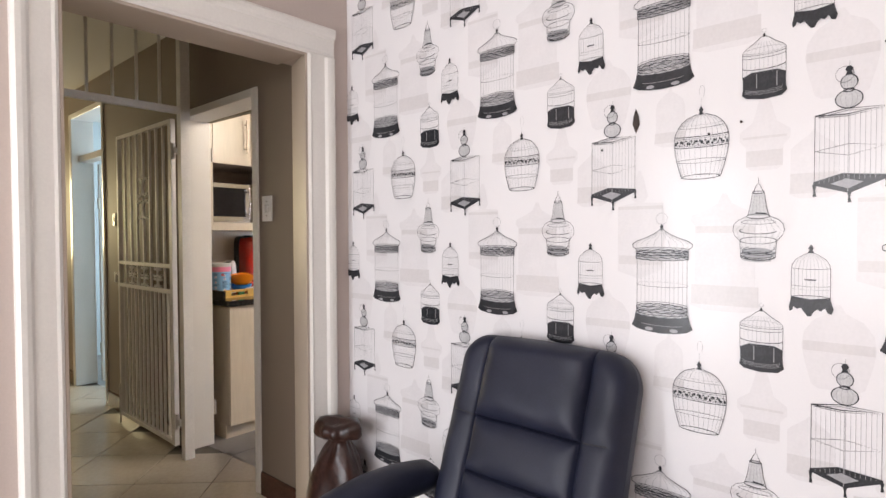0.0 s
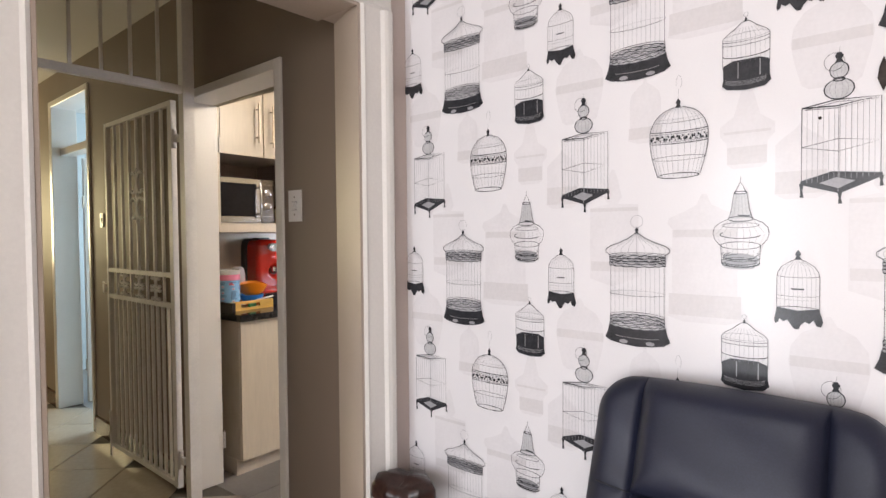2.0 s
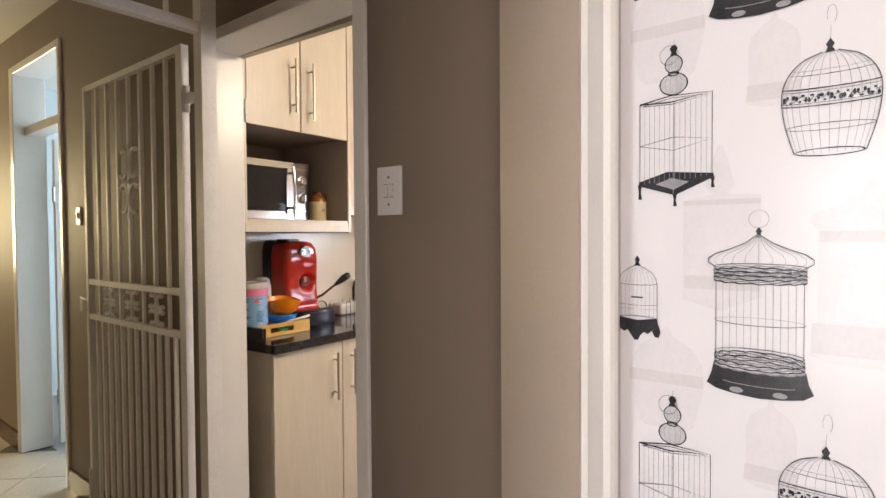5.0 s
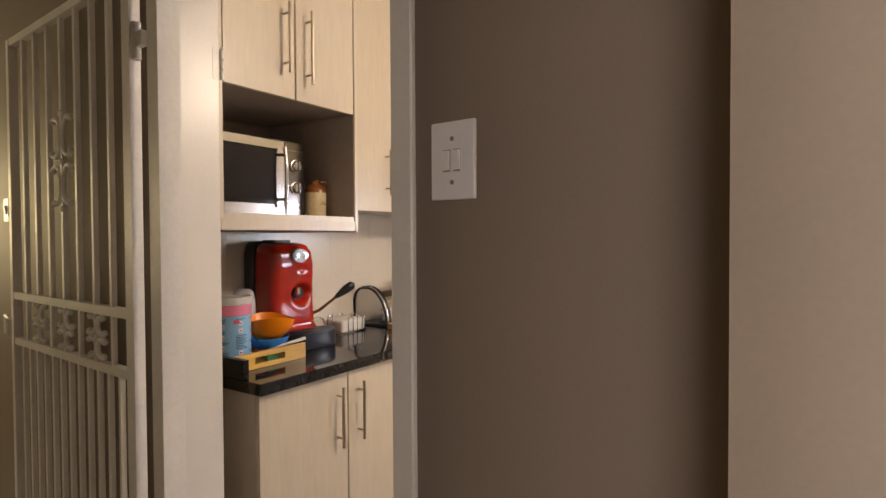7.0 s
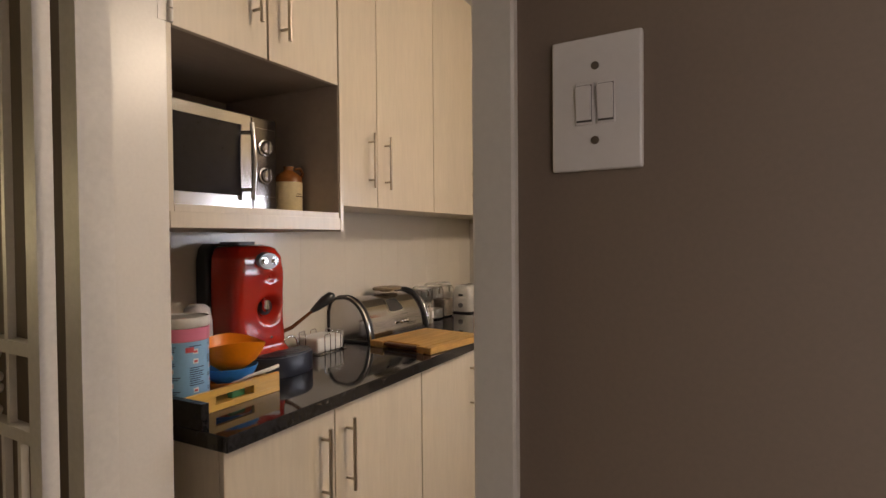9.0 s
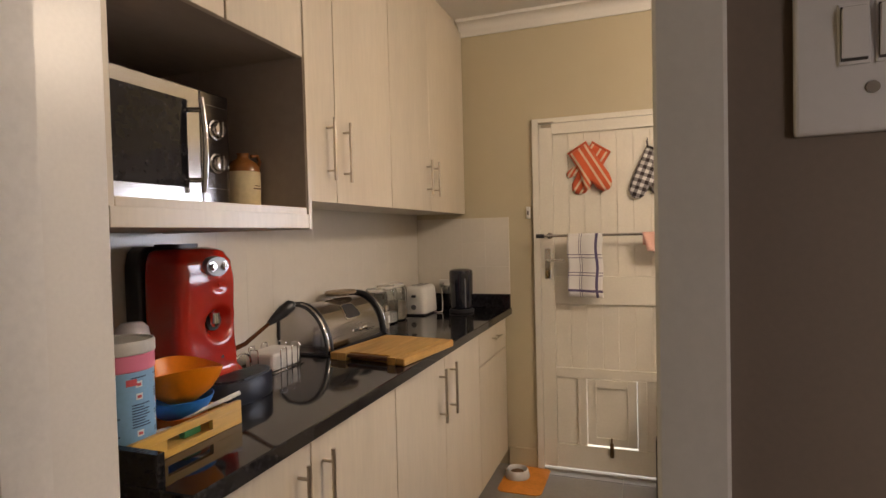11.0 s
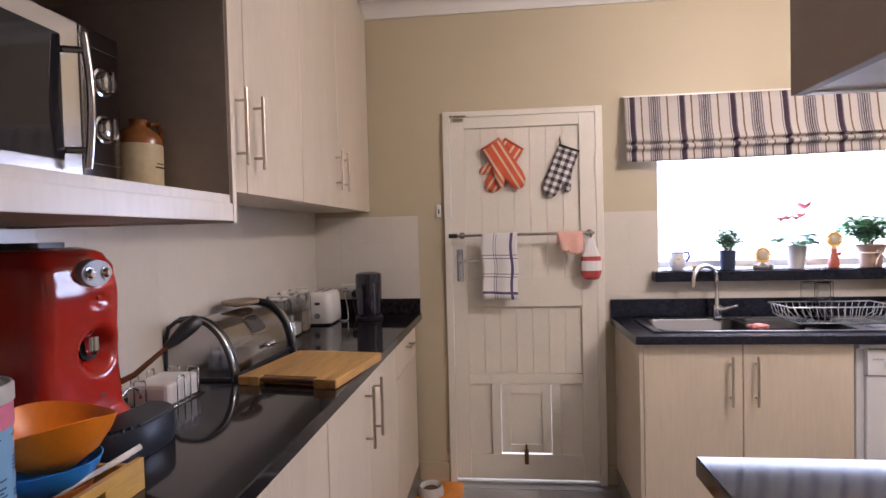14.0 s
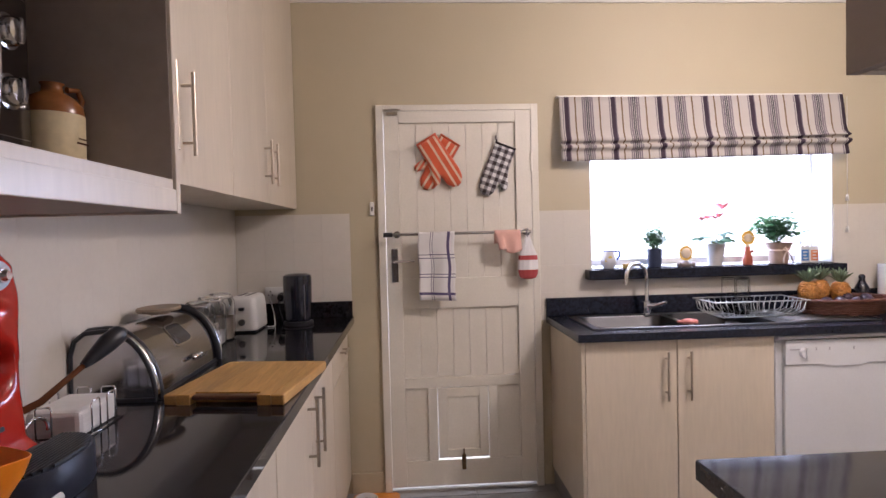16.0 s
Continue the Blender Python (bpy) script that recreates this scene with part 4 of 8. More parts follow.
def cage_egg(k):
    def w(z):
        return 0.050 + 0.0215 * math.sin(min(1.0, z / 0.105) * math.pi / 2) if z < 0.105 else 0.0715 * math.sqrt(max(0, 1 - ((z - 0.105) / 0.074) ** 2.1))
    zs = [0.004 + 0.174 * i / 18 for i in range(19)]
    for i in range(15):
        t = math.sin((-1 + 2 * i / 14) * math.pi / 2)
        k.line([(t * w(z), z) for z in zs], 0.0007 if 0 < i < 14 else 0.0013, 1 if 0 < i < 14 else 0)
    k.ell(0, 0.006, 0.050, 0.0065, 0.0018)
    k.ell(0, 0.050, w(0.05), 0.006, 0.0009, 0)
    k.ell(0, 0.145, w(0.145), 0.005, 0.0009, 0, 180, 360)
    k.ell(0, 0.152, w(0.152), 0.004, 0.0007, 1, 180, 360)
    for z in (0.088, 0.093, 0.113, 0.118):
        k.ell(0, z + 0.003, 0.0712, 0.004, 0.0019 if z in (0.088, 0.118) else 0.0009, 0, 180, 360)
    for i in range(30):
        x = -0.067 + 0.134 * i / 29
        k.disc(x, 0.1015 + 0.0055 * math.sin(i * 2.3), 0.0022 + 0.0014 * (i % 3 == 0), 0.0038 + 0.002 * math.cos(i * 1.7), 0, 7)
        if i % 2:
            k.line([(x - 0.004, 0.095 + 0.004 * (i % 3)), (x + 0.003, 0.108 - 0.003 * (i % 4))], 0.0012, 0)
    finial(k, 0, 0.176, 1.15)
    k.line([(0, 0.200), (0.001, 0.222)], 0.0008, 1)
    k.ell(0.002, 0.240, 0.007, 0.016, 0.0008, 1, -60, 210)


def cage_tower(k):
    L, R = -0.067, 0.072
    top = [(L, 0.196), (-0.006, 0.206), (R, 0.203), (-0.004, 0.193)]
    for i in range(1, 14):
        f = i / 14
        x = L + (R - L) * f
        k.line([(x, 0.030 + 0.012 * f), (x, 0.196 + 0.006 * f)], 0.0007, 1)
    for x, a, b in ((L, 0.024, 0.196), (R, 0.040, 0.203), (0.0, 0.010, 0.193)):
        k.line([(x, a), (x, b)], 0.0011, 0 if x else 1)
    k.line(top, 0.0026, 0, True)
    k.line([(p[0] * 0.93 + 0.001, p[1] - 0.0045) for p in top], 0.0012, 0, True)
    k.line([(L, 0.110), (0.0, 0.123), (R, 0.113), (0.0, 0.096)], 0.0009, 0, True)
    k.fill([(L - 0.002, 0.028), (0.003, 0.006), (R + 0.003, 0.038), (R + 0.003, 0.046), (-0.012, 0.054), (L - 0.002, 0.036)])
    k.fill([(-0.034, 0.030), (0.001, 0.017), (0.030, 0.032), (-0.004, 0.041)], 1, 0.0009)
    for x, z, d in ((L, 0.030, 0.030), (0.003, 0.010, 0.026), (R + 0.001, 0.040, 0.022)):
        k.fill([(x - 0.0045, z), (x + 0.0045, z), (x + 0.002, z - d * 0.5), (x + 0.0045, z - d), (x - 0.003, z - d), (x - 0.002, z - d * 0.5)])
    for cz, rx, rz in ((0.2285, 0.0265, 0.0215), (0.268, 0.0165, 0.0175)):
        k.disc(0.0, cz, rx, rz, 2, 22, 0.0004)
        k.ell(0.0, cz, rx, rz, 0.0021, n=26)
        k.ell(0.0, cz, rx * 0.62, rz, 0.0007, 1)
        k.ell(0.0, cz, rx * 0.25, rz, 0.0006, 1)
    k.ell(0.0, 0.249, 0.010, 0.004, 0.0022)
    k.fill([(-0.008, 0.284), (0.008, 0.284), (0.0045, 0.292), (0.008, 0.299), (0.003, 0.306), (-0.004, 0.306), (-0.008, 0.298), (-0.0045, 0.292)])
    k.ell(-0.009, 0.287, 0.018, 0.019, 0.0008, 0)
    k.line([(0.0, 0.305), (0.001, 0.318)], 0.0008, 1)


def cage_pagoda(k):
    for s in (-1, 1):
        k.line([(0.040 * s, 0.012), (0.043 * s, 0.054)], 0.0013)
        k.line([(0.044 * s, 0.054), (0.056 * s, 0.068), (0.060 * s, 0.082), (0.057 * s, 0.097), (0.046 * s, 0.108), (0.026 * s, 0.117)], 0.0013)
        k.line([(0.026 * s, 0.117), (0.019 * s, 0.140), (0.014 * s, 0.178)], 0.0013)
    k.disc(0, 0.020, 0.039, 0.015, 1)
    for i in range(7):
        k.ell(0.002 * math.sin(i * 2.0), 0.008 + 0.0042 * i, 0.039 - 0.004 * (i % 2), 0.009, 0.0022, 0 if i % 3 else 1, 25 * i, 320 + 10 * i)
    k.ell(0, 0.014, 0.041, 0.012, 0.0022, 0, 180, 360)
    for i in range(8):
        k.line([(-0.038 + 0.0109 * i, 0.03), (-0.041 + 0.0117 * i, 0.054), (-0.052 + 0.0149 * i, 0.082), (-0.024 + 0.0069 * i, 0.116)], 0.0006, 1)
    k.ell(0, 0.054, 0.043, 0.009, 0.0014, 0)
    k.ell(0, 0.080, 0.044, 0.009, 0.0019, 0, 150, 345)
    k.ell(0, 0.102, 0.040, 0.006, 0.0010, 0)
    k.ell(0, 0.117, 0.027, 0.006, 0.0020, 0)
    k.fill([(-0.025, 0.118), (0.025, 0.118), (0.018, 0.140), (0.013, 0.178), (-0.013, 0.178), (-0.018, 0.140)], 2, 0.0004)
    for t in (-0.6, -0.2, 0.2, 0.6):
        k.line([(0.025 * t, 0.118), (0.013 * t, 0.178)], 0.0006, 1)
    k.line([(-0.006, 0.126), (0.020, 0.124)], 0.0028)
    k.ell(0, 0.179, 0.014, 0.003, 0.0020)
    k.line([(-0.011, 0.181), (-0.006, 0.193), (0, 0.204), (0.006, 0.193), (0.011, 0.181)], 0.0013)
    k.line([(0, 0.202), (0, 0.216)], 0.0008)


def cage_low(k):
    k.fill([(-0.051, 0.004), (-0.040, -0.006), (0.0, -0.012), (0.040, -0.008), (0.053, 0.004), (0.050, 0.018), (0.049, 0.052), (0.030, 0.060), (-0.028, 0.060), (-0.049, 0.050), (-0.048, 0.018)])
    for x in (-0.016, 0.030):
        k.line([(x, 0.018), (x, 0.055)], 0.0022, 1, lift=0.0012)
    for i in range(4):
        k.ell(0, 0.010 + 0.003 * i, 0.044, 0.009, 0.0008, 1, 190, 350, lift=0.0011)
    for s in (-1, 1):
        k.line([(0.0495 * s, 0.045), (0.0495 * s, 0.114), (0.042 * s, 0.122), (0.024 * s, 0.133), (0.010 * s, 0.145), (0, 0.151)], 0.0012)
    for i in range(9):
        x = -0.040 + 0.010 * i
        k.line([(x, 0.055), (x, 0.114), (x * 0.55, 0.134)], 0.0006, 1)
    k.ell(0, 0.074, 0.0495, 0.009, 0.0019, 0, 170, 365)
    k.ell(0, 0.100, 0.0495, 0.006, 0.0011, 0, 180, 360)
    k.ell(0, 0.108, 0.0495, 0.006, 0.0010, 0, 185, 355)
    k.ell(0, 0.114, 0.0495, 0.008, 0.0008, 1)
    finial(k, 0, 0.147, 0.5)
    k.ell(0, 0.163, 0.005, 0.005, 0.0008, 1)


def cage_bell(k):
    for s in (-1, 1):
        k.line([(0.041 * s, 0.036), (0.041 * s, 0.106), (0.039 * s, 0.118), (0.031 * s, 0.131), (0.014 * s, 0.143), (0, 0.148)], 0.0012)
    for i in range(9):
        x = -0.034 + 0.0085 * i
        k.line([(x, 0.036), (x, 0.108), (x * 0.8, 0.128), (x * 0.3, 0.143)], 0.0006, 1)
    k.ell(0, 0.110, 0.041, 0.004, 0.0009, 0, 180, 360)
    k.ell(0, 0.067, 0.041, 0.004, 0.0008, 0, 180, 360)
    k.ell(0, 0.058, 0.041, 0.003, 0.0006, 1, 180, 360)
    k.line([(-0.013, 0.080), (0.012, 0.080)], 0.0028)
    k.fill([(-0.042, 0.030), (-0.046, 0.010), (-0.044, 0.000), (-0.038, 0.004), (-0.036, 0.012), (-0.028, 0.006), (-0.020, 0.010), (-0.012, -0.002), (-0.006, -0.010), (0.002, -0.010), (0.006, 0.0), (0.014, 0.008), (0.022, 0.004), (0.030, 0.012), (0.036, 0.0), (0.044, -0.002), (0.048, 0.010), (0.042, 0.030), (0.041, 0.038), (0.0, 0.032), (-0.041, 0.038)])
    k.ell(0, 0.036, 0.041, 0.005, 0.0012, 0)
    finial(k, 0, 0.146, 1.05)


PRINTS = []
for draw, x, z in ((cage_drum, 0.1875, 1.153), (cage_egg, 0.2935, 1.587), (cage_tower, 0.035, 1.524), (cage_pagoda, -0.154, 1.363), (cage_low, -0.1445, 1.086), (cage_bell, -0.037, 1.240)):
    k = Ink()
    draw(k)
    PRINTS.append((k.done(), x, z))
PRINT_Y, PX_, PZ_ = 2.3180, 0.5905, 0.707
paper = bpy.data.objects["wall_dining_north"]
for me, x0, z0 in PRINTS:
    for i in range(-1, 7):
        for j in range(-2, 3):
            x, z = x0 + PX_ * i, z0 + PZ_ * j
            if x < -0.66 or x > 3.5 or z < 0.02 or z > 2.66:
                continue
            ob = new("printed_birdcage", me)
            ob.location = (x, PRINT_Y, z)
            ob.parent = paper


def ghost(points, bands):
    bm = bmesh.new()
    vs = [bm.verts.new((p[0], 0, p[1])) for p in points]
    bm.faces.new(vs)
    for a, b, c, d in bands:
        f = bm.faces.new([bm.verts.new((p, -0.00015, q)) for p, q in ((a, c), (b, c), (b, d), (a, d))])
        f.material_index = 1
    me = bpy.data.meshes.new("printed_shadow")
    bm.to_mesh(me)
    bm.free()
    me.materials.append(GHOST)
    me.materials.append(GHOST2)
    return me


def turned(profile):
    """A closed outline from (half width, height) pairs, bottom to top."""
    return [(-w, z) for w, z in reversed(profile)] + [(w, z) for w, z in profile]


g_pagoda = ghost(turned([(0.030, -0.006), (0.042, 0.004), (0.043, 0.054), (0.058, 0.072), (0.058, 0.095), (0.028, 0.117), (0.014, 0.17), (0.004, 0.19)]), [(-0.042, 0.042, 0.004, 0.045), (-0.050, 0.050, 0.076, 0.082)])
g_egg = ghost(turned([(0.040, -0.004), (0.054, 0.006), (0.068, 0.06), (0.075, 0.10), (0.070, 0.135), (0.050, 0.165), (0.016, 0.184), (0.004, 0.205)]), [(-0.072, 0.072, 0.088, 0.112)])
g_drum = ghost(turned([(0.050, -0.008), (0.088, 0.004), (0.084, 0.035), (0.076, 0.055), (0.076, 0.225), (0.088, 0.240), (0.084, 0.254), (0.045, 0.270), (0.018, 0.285), (0.005, 0.312)]), [(-0.084, 0.084, 0.008, 0.062), (-0.074, 0.074, 0.205, 0.224)])
g_bell = ghost(turned([(0.020, -0.006), (0.046, 0.004), (0.041, 0.04), (0.041, 0.105), (0.036, 0.125), (0.018, 0.142), (0.006, 0.150), (0.002, 0.170)]), [(-0.043, 0.043, 0.006, 0.036)])
g_low = ghost(turned([(0.030, -0.010), (0.052, 0.002), (0.049, 0.02), (0.049, 0.113), (0.036, 0.126), (0.010, 0.146), (0.002, 0.156)]), [(-0.049, 0.049, 0.002, 0.052)])
g_tower = ghost([(-0.067, 0.0), (0.0, -0.020), (0.072, 0.012), (0.070, 0.203), (0.014, 0.206), (0.026, 0.225), (0.020, 0.244), (0.015, 0.27), (0.004, 0.30), (-0.004, 0.30), (-0.015, 0.27), (-0.020, 0.244), (-0.026, 0.225), (-0.014, 0.206), (-0.067, 0.196)], [(-0.064, 0.069, 0.022, 0.048), (-0.066, 0.069, 0.186, 0.196)])
for n, (me, x0, z0) in enumerate(((g_pagoda, -0.142, 1.605), (g_egg, 0.020, 1.058), (g_drum, -0.236, 1.232), (g_bell, 0.209, 1.690), (g_low, -0.034, 1.532), (g_tower, 0.121, 1.322))):
    for i in range(-1, 7):
        for j in range(-2, 2):
            x, z = x0 + PX_ * i, z0 + PZ_ * j
            if x > -0.60 and 0.02 < z < 2.5:
                ob = new("printed_shadow", me)
                ob.location = (x, 2.3202 - 0.00028 * n, z)
                ob.parent = paper

mk = thing("wall_damage", (0.70, 2.32, 1.8), "dark diamond-shaped chip in the wallpaper with small nail holes near it", "wall damage", space=WM)
CHIP = mat("dark_bare_plaster", (0.04, 0.03, 0.025), 0.9, var=0.3, scale=60)
part("chip", prism(bmesh.new(), [(0.690, 1.762), (0.700, 1.735), (0.711, 1.760), (0.708, 1.785), (0.700, 1.806), (0.693, 1.785)], "y", 2.3155, 2.3177), CHIP, mk)
for x, z in ((0.905, 1.708), (0.985, 1.73), (0.592, 1.695)):
    bm = bmesh.new()
    cyl(bm, (x, 2.3178, z), (x, 2.3158, z), 0.0035, n=10)
    part("nail_hole", bm, CHIP, mk)

# ---- recliner in front of the wallpaper ----
LEATHER = mat("black_leather", (0.012, 0.014, 0.030), 0.5, var=0.2, scale=7, fine=240, bump=0.35, depth=0.0008, spec=0.35)
SEAM = mat("black_thread", (0.008, 0.008, 0.01), 0.6)
DARKW = mat("dark_stained_wood", (0.045, 0.02, 0.013), 0.35, var=0.3, scale=6, fine=50, stretch=(1, 1, 0.3))
ch = thing("recliner_chair", (0.44, 1.895, 0.0), "black leather recliner chair with a padded head cushion", "armchair", space=WM, local=True)
TILT_B = pose(0, 0.10, 0.40, -20, 0, 0)


def pad(w0, w1, z0, z1, d, bulge, nx=14, nz=14, y=0.0, corner=0.045, crease=()):
    """A soft panel in the x-z plane that bulges to -y, rounded at its rim."""
    bm = bmesh.new()
    rows = []
    for j in range(nz + 1):
        v = j / nz
        row = []
        for i in range(nx + 1):
            u = -1 + 2 * i / nx
            w = w0 + (w1 - w0) * v
            rim = (1 - abs(u) ** 6) * (1 - abs(2 * v - 1) ** 8)
            b = bulge * (rim ** 0.5) if rim > 0 else 0
            yy = y - d * 0.5 - b
            for cz, amp, wd in crease:
                yy += amp * math.exp(-((v - cz) / wd) ** 2)
            yy -= 0.002 * math.sin(9 * u + 5 * v) * rim
            row.append((w * u * (1 - 0.10 * max(0, v - 0.8) / 0.2 * (abs(u) ** 2)), yy, z0 + (z1 - z0) * v - corner * (abs(u) ** 5) * (1 if v > 0.9 else 0)))
        rows.append(row)
    fr = [[bm.verts.new(p) for p in r] for r in rows]
    bk = [[bm.verts.new((p[0] * 0.97, y + d * 0.5, p[2])) for p in r] for r in rows]
    for A, flip in ((fr, False), (bk, True)):
        for a, b in zip(A, A[1:]):
            for i in range(nx):
                q = (a[i], a[i + 1], b[i + 1], b[i])
                bm.faces.new(q[::-1] if flip else q)
    ringf = fr[0] + [r[-1] for r in fr[1:]] + fr[-1][-2::-1] + [r[0] for r in fr[-2:0:-1]]
    ringb = bk[0] + [r[-1] for r in bk[1:]] + bk[-1][-2::-1] + [r[0] for r in bk[-2:0:-1]]
    m = len(ringf)
    for i in range(m):
        bm.faces.new((ringf[(i + 1) % m], ringf[i], ringb[i], ringb[(i + 1) % m]))
    bmesh.ops.recalc_face_normals(bm, faces=bm.faces)
    return bm


def put(bm, m):
    bmesh.ops.transform(bm, matrix=m, verts=bm.verts)
    return bm


SEAM_X, SEAM_A, SEAM_B, BACK_H, EDGE_R, CORNER = 0.188, 0.455, 0.285, 0.728, 0.060, 0.095


def back_at(u, v):
    """A point of the upholstered back: a rounded slab with cushions that swell between sunk seams."""
    au = abs(u)
    hw = 0.310
    x, z = hw * u, BACK_H * v
    up = max(0, z - (BACK_H - CORNER))
    if abs(x) > 0.2:
        edge = hw - CORNER + math.sqrt(max(0, CORNER ** 2 - up ** 2))
        x = math.copysign(0.2 + (abs(x) - 0.2) * (edge - 0.2) / (hw - 0.2), x)
    dist = min(hw - abs(x), BACK_H - z)
    if up and abs(x) > hw - CORNER:
        dist = CORNER - math.hypot(abs(x) - (hw - CORNER), up)
    q = min(EDGE_R, max(0, EDGE_R - dist))
    y = -0.045 + EDGE_R - math.sqrt(EDGE_R * EDGE_R - q * q)
    z += 0.010 * v * v * (1 - (x / 0.31) ** 2)
    d = abs(abs(x) - SEAM_X)
    if abs(x) < SEAM_X:
        d = min(d, abs(BACK_H * v - SEAM_A), abs(BACK_H * v - SEAM_B))
        swell = 0.042 if BACK_H * v > SEAM_A else 0.022
    else:
        line = abs(BACK_H * v - SEAM_A - 0.10 * (abs(x) - SEAM_X))
        d = min(d, line + 0.012) if abs(x) < 0.275 else d
        swell = 0.014
    rim = 1 - (q / EDGE_R) ** 2
    y -= swell * (1 - math.exp(-d / 0.021)) * rim
    y += 0.007 * math.exp(-(d / 0.005) ** 2) * rim
    y -= 0.0016 * math.sin(23 * x + 31 * v) * rim
    return (x, y, z)


us = sorted({round(-1 + 2 * k / 52, 4) for k in range(53)} | {round(s * (SEAM_X + o) / 0.31, 4) for s in (-1, 1) for o in (-0.016, -0.008, -0.004, 0, 0.004, 0.008, 0.016)})
vs_ = sorted({round(1 - (1 - k / 60) ** 1.25, 4) for k in range(61)} | {round((z + o) / BACK_H, 4) for z in (SEAM_A, SEAM_B) for o in (-0.008, -0.004, 0, 0.004, 0.008)})
for nm, lab, keep in (("head_cushion", "thick head cushion", lambda x, z: abs(x) < SEAM_X and z > SEAM_A), ("back_cushion", "padded back cushion", lambda x, z: abs(x) < SEAM_X and SEAM_B < z < SEAM_A),
                      ("lumbar_cushion", "padded lower back cushion", lambda x, z: abs(x) < SEAM_X and z < SEAM_B), ("back_side_panel", "padded side panel of the back", lambda x, z: x < -SEAM_X), ("back_side_panel", "padded side panel of the back", lambda x, z: x > SEAM_X)):
    bm = bmesh.new()
    grid = {}
    for j in range(len(vs_) - 1):
        for i in range(len(us) - 1):
            c = back_at((us[i] + us[i + 1]) / 2, (vs_[j] + vs_[j + 1]) / 2)
            if keep(c[0], BACK_H * (vs_[j] + vs_[j + 1]) / 2):
                q = []
                for a, b in ((i, j), (i + 1, j), (i + 1, j + 1), (i, j + 1)):
                    if (a, b) not in grid:
                        grid[a, b] = bm.verts.new(back_at(us[a], vs_[b]))
                    q.append(grid[a, b])
                bm.faces.new(q)
    part(nm, put(bm, TILT_B), LEATHER, ch, lab, True)
rim_ = [back_at(-1, v) for v in vs_] + [back_at(u, 1) for u in us[1:]] + [back_at(1, v) for v in vs_[-2::-1]] + [back_at(u, 0) for u in us[-2:0:-1]]
rings = []
for k_, y in ((1.0, None), (1.0, 0.045), (0.985, 0.062), (0.95, 0.070)):
    rings.append([(p[0] * k_, p[1] if y is None else y, 0.364 + (p[2] - 0.364) * k_) for p in rim_])
part("back_shell", put(loft(bmesh.new(), rings), TILT_B), LEATHER, ch, "black leather chair back", True, 60)
for s in (-1, 1):
    bm = bmesh.new()
    pts = []
    for k in range(9):
        x = s * (SEAM_X + 0.002 + 0.080 * k / 8)
        z = SEAM_A + 0.10 * (abs(x) - SEAM_X)
        p = back_at(x / 0.31, z / BACK_H)
        pts.append((p[0], p[1] - 0.0005, p[2]))
    tube(bm, pts, 0.0018, 6)
    part("seam_thread", put(bm, TILT_B), SEAM, ch, "dark stitched seam", True)
part("seat_cushion", put(pad(0.265, 0.27, -0.02, 0.50, 0.12, 0.05), pose(0, 0.08, 0.40) @ pose(0, 0, 0, 86, 0, 0) @ pose(0, 0, 0, 0, 180, 0)), LEATHER, ch, "padded seat", True, 60)
for s in (-1, 1):
    bm = bmesh.new()
    rs = []
    for k in range(13):
        t = k / 12
        y = 0.22 - 0.58 * t
        w, h = 0.060 + 0.008 * math.sin(t * 3.1), 0.05 + 0.012 * math.sin(t * 3.1)
        if k in (0, 12):
            w, h = w * 0.45, h * 0.45
        rs.append(ring((s * 0.37, y, 0.60 + 0.03 * math.sin(t * 3.1)), (0, -1, 0), w, 16, (1, 0, 0), h))
    loft(bm, rs)
    part("armrest", bm, LEATHER, ch, "rounded padded armrest", True, 60)
    bm = bmesh.new()
    tube(bm, [(s * 0.35, 0.15, 0.53), (s * 0.34, 0.05, 0.40), (s * 0.30, 0.0, 0.33)], 0.018, 10)
    part("arm_support", bm, DARKW, ch, smooth=True)
bm = bmesh.new()
lathe(bm, [(0.0, 0.0), (0.29, 0.0), (0.30, 0.012), (0.29, 0.03), (0.06, 0.045), (0.045, 0.07), (0.045, 0.31), (0.0, 0.31)], (0, 0, 0), 32)
part("base", bm, DARKW, ch, "round dark wooden swivel base", True, 40)
part("seat_frame", B(((-0.2, -0.3, 0.31), (0.2, 0.12, 0.345)), bevel=0.01), DARKW, ch)

# ---- carved wooden stand by the casing ----
bm = bmesh.new()
prof = [(0.0, 0.0), (0.155, 0.0), (0.165, 0.03), (0.150, 0.10), (0.155, 0.22), (0.140, 0.32), (0.120, 0.40), (0.095, 0.47), (0.070, 0.515), (0.050, 0.545), (0.046, 0.560), (0.062, 0.568), (0.090, 0.575), (0.104, 0.592), (0.104, 0.618), (0.094, 0.636), (0.070, 0.642), (0.0, 0.638)]
lathe(bm, prof, (0, 0, 0), 56)
for v in bm.verts:
    a = math.atan2(v.co.y, v.co.x)
    if v.co.z > 0.562:
        f = 1 + 0.10 * math.sin(3 * a + 1.2) + 0.07 * math.sin(5 * a + 22 * v.co.z) + 0.04 * math.sin(11 * a)
        v.co.z += 0.010 * math.sin(2 * a + 0.7) * (v.co.z > 0.6)
    else:
        f = 1 + 0.14 * math.sin(3 * a + 6 * v.co.z) + 0.05 * math.sin(8 * a - 30 * v.co.z)
    v.co.x, v.co.y = v.co.x * f, v.co.y * f * 0.85
st = part("carved_stand", bm, mat("oiled_dark_ebony", (0.040, 0.016, 0.012), 0.3, var=0.4, scale=9, fine=70, bump=0.5, depth=0.003), None, "", True, 50)
st.location = (-0.540, 2.165, 0.0)
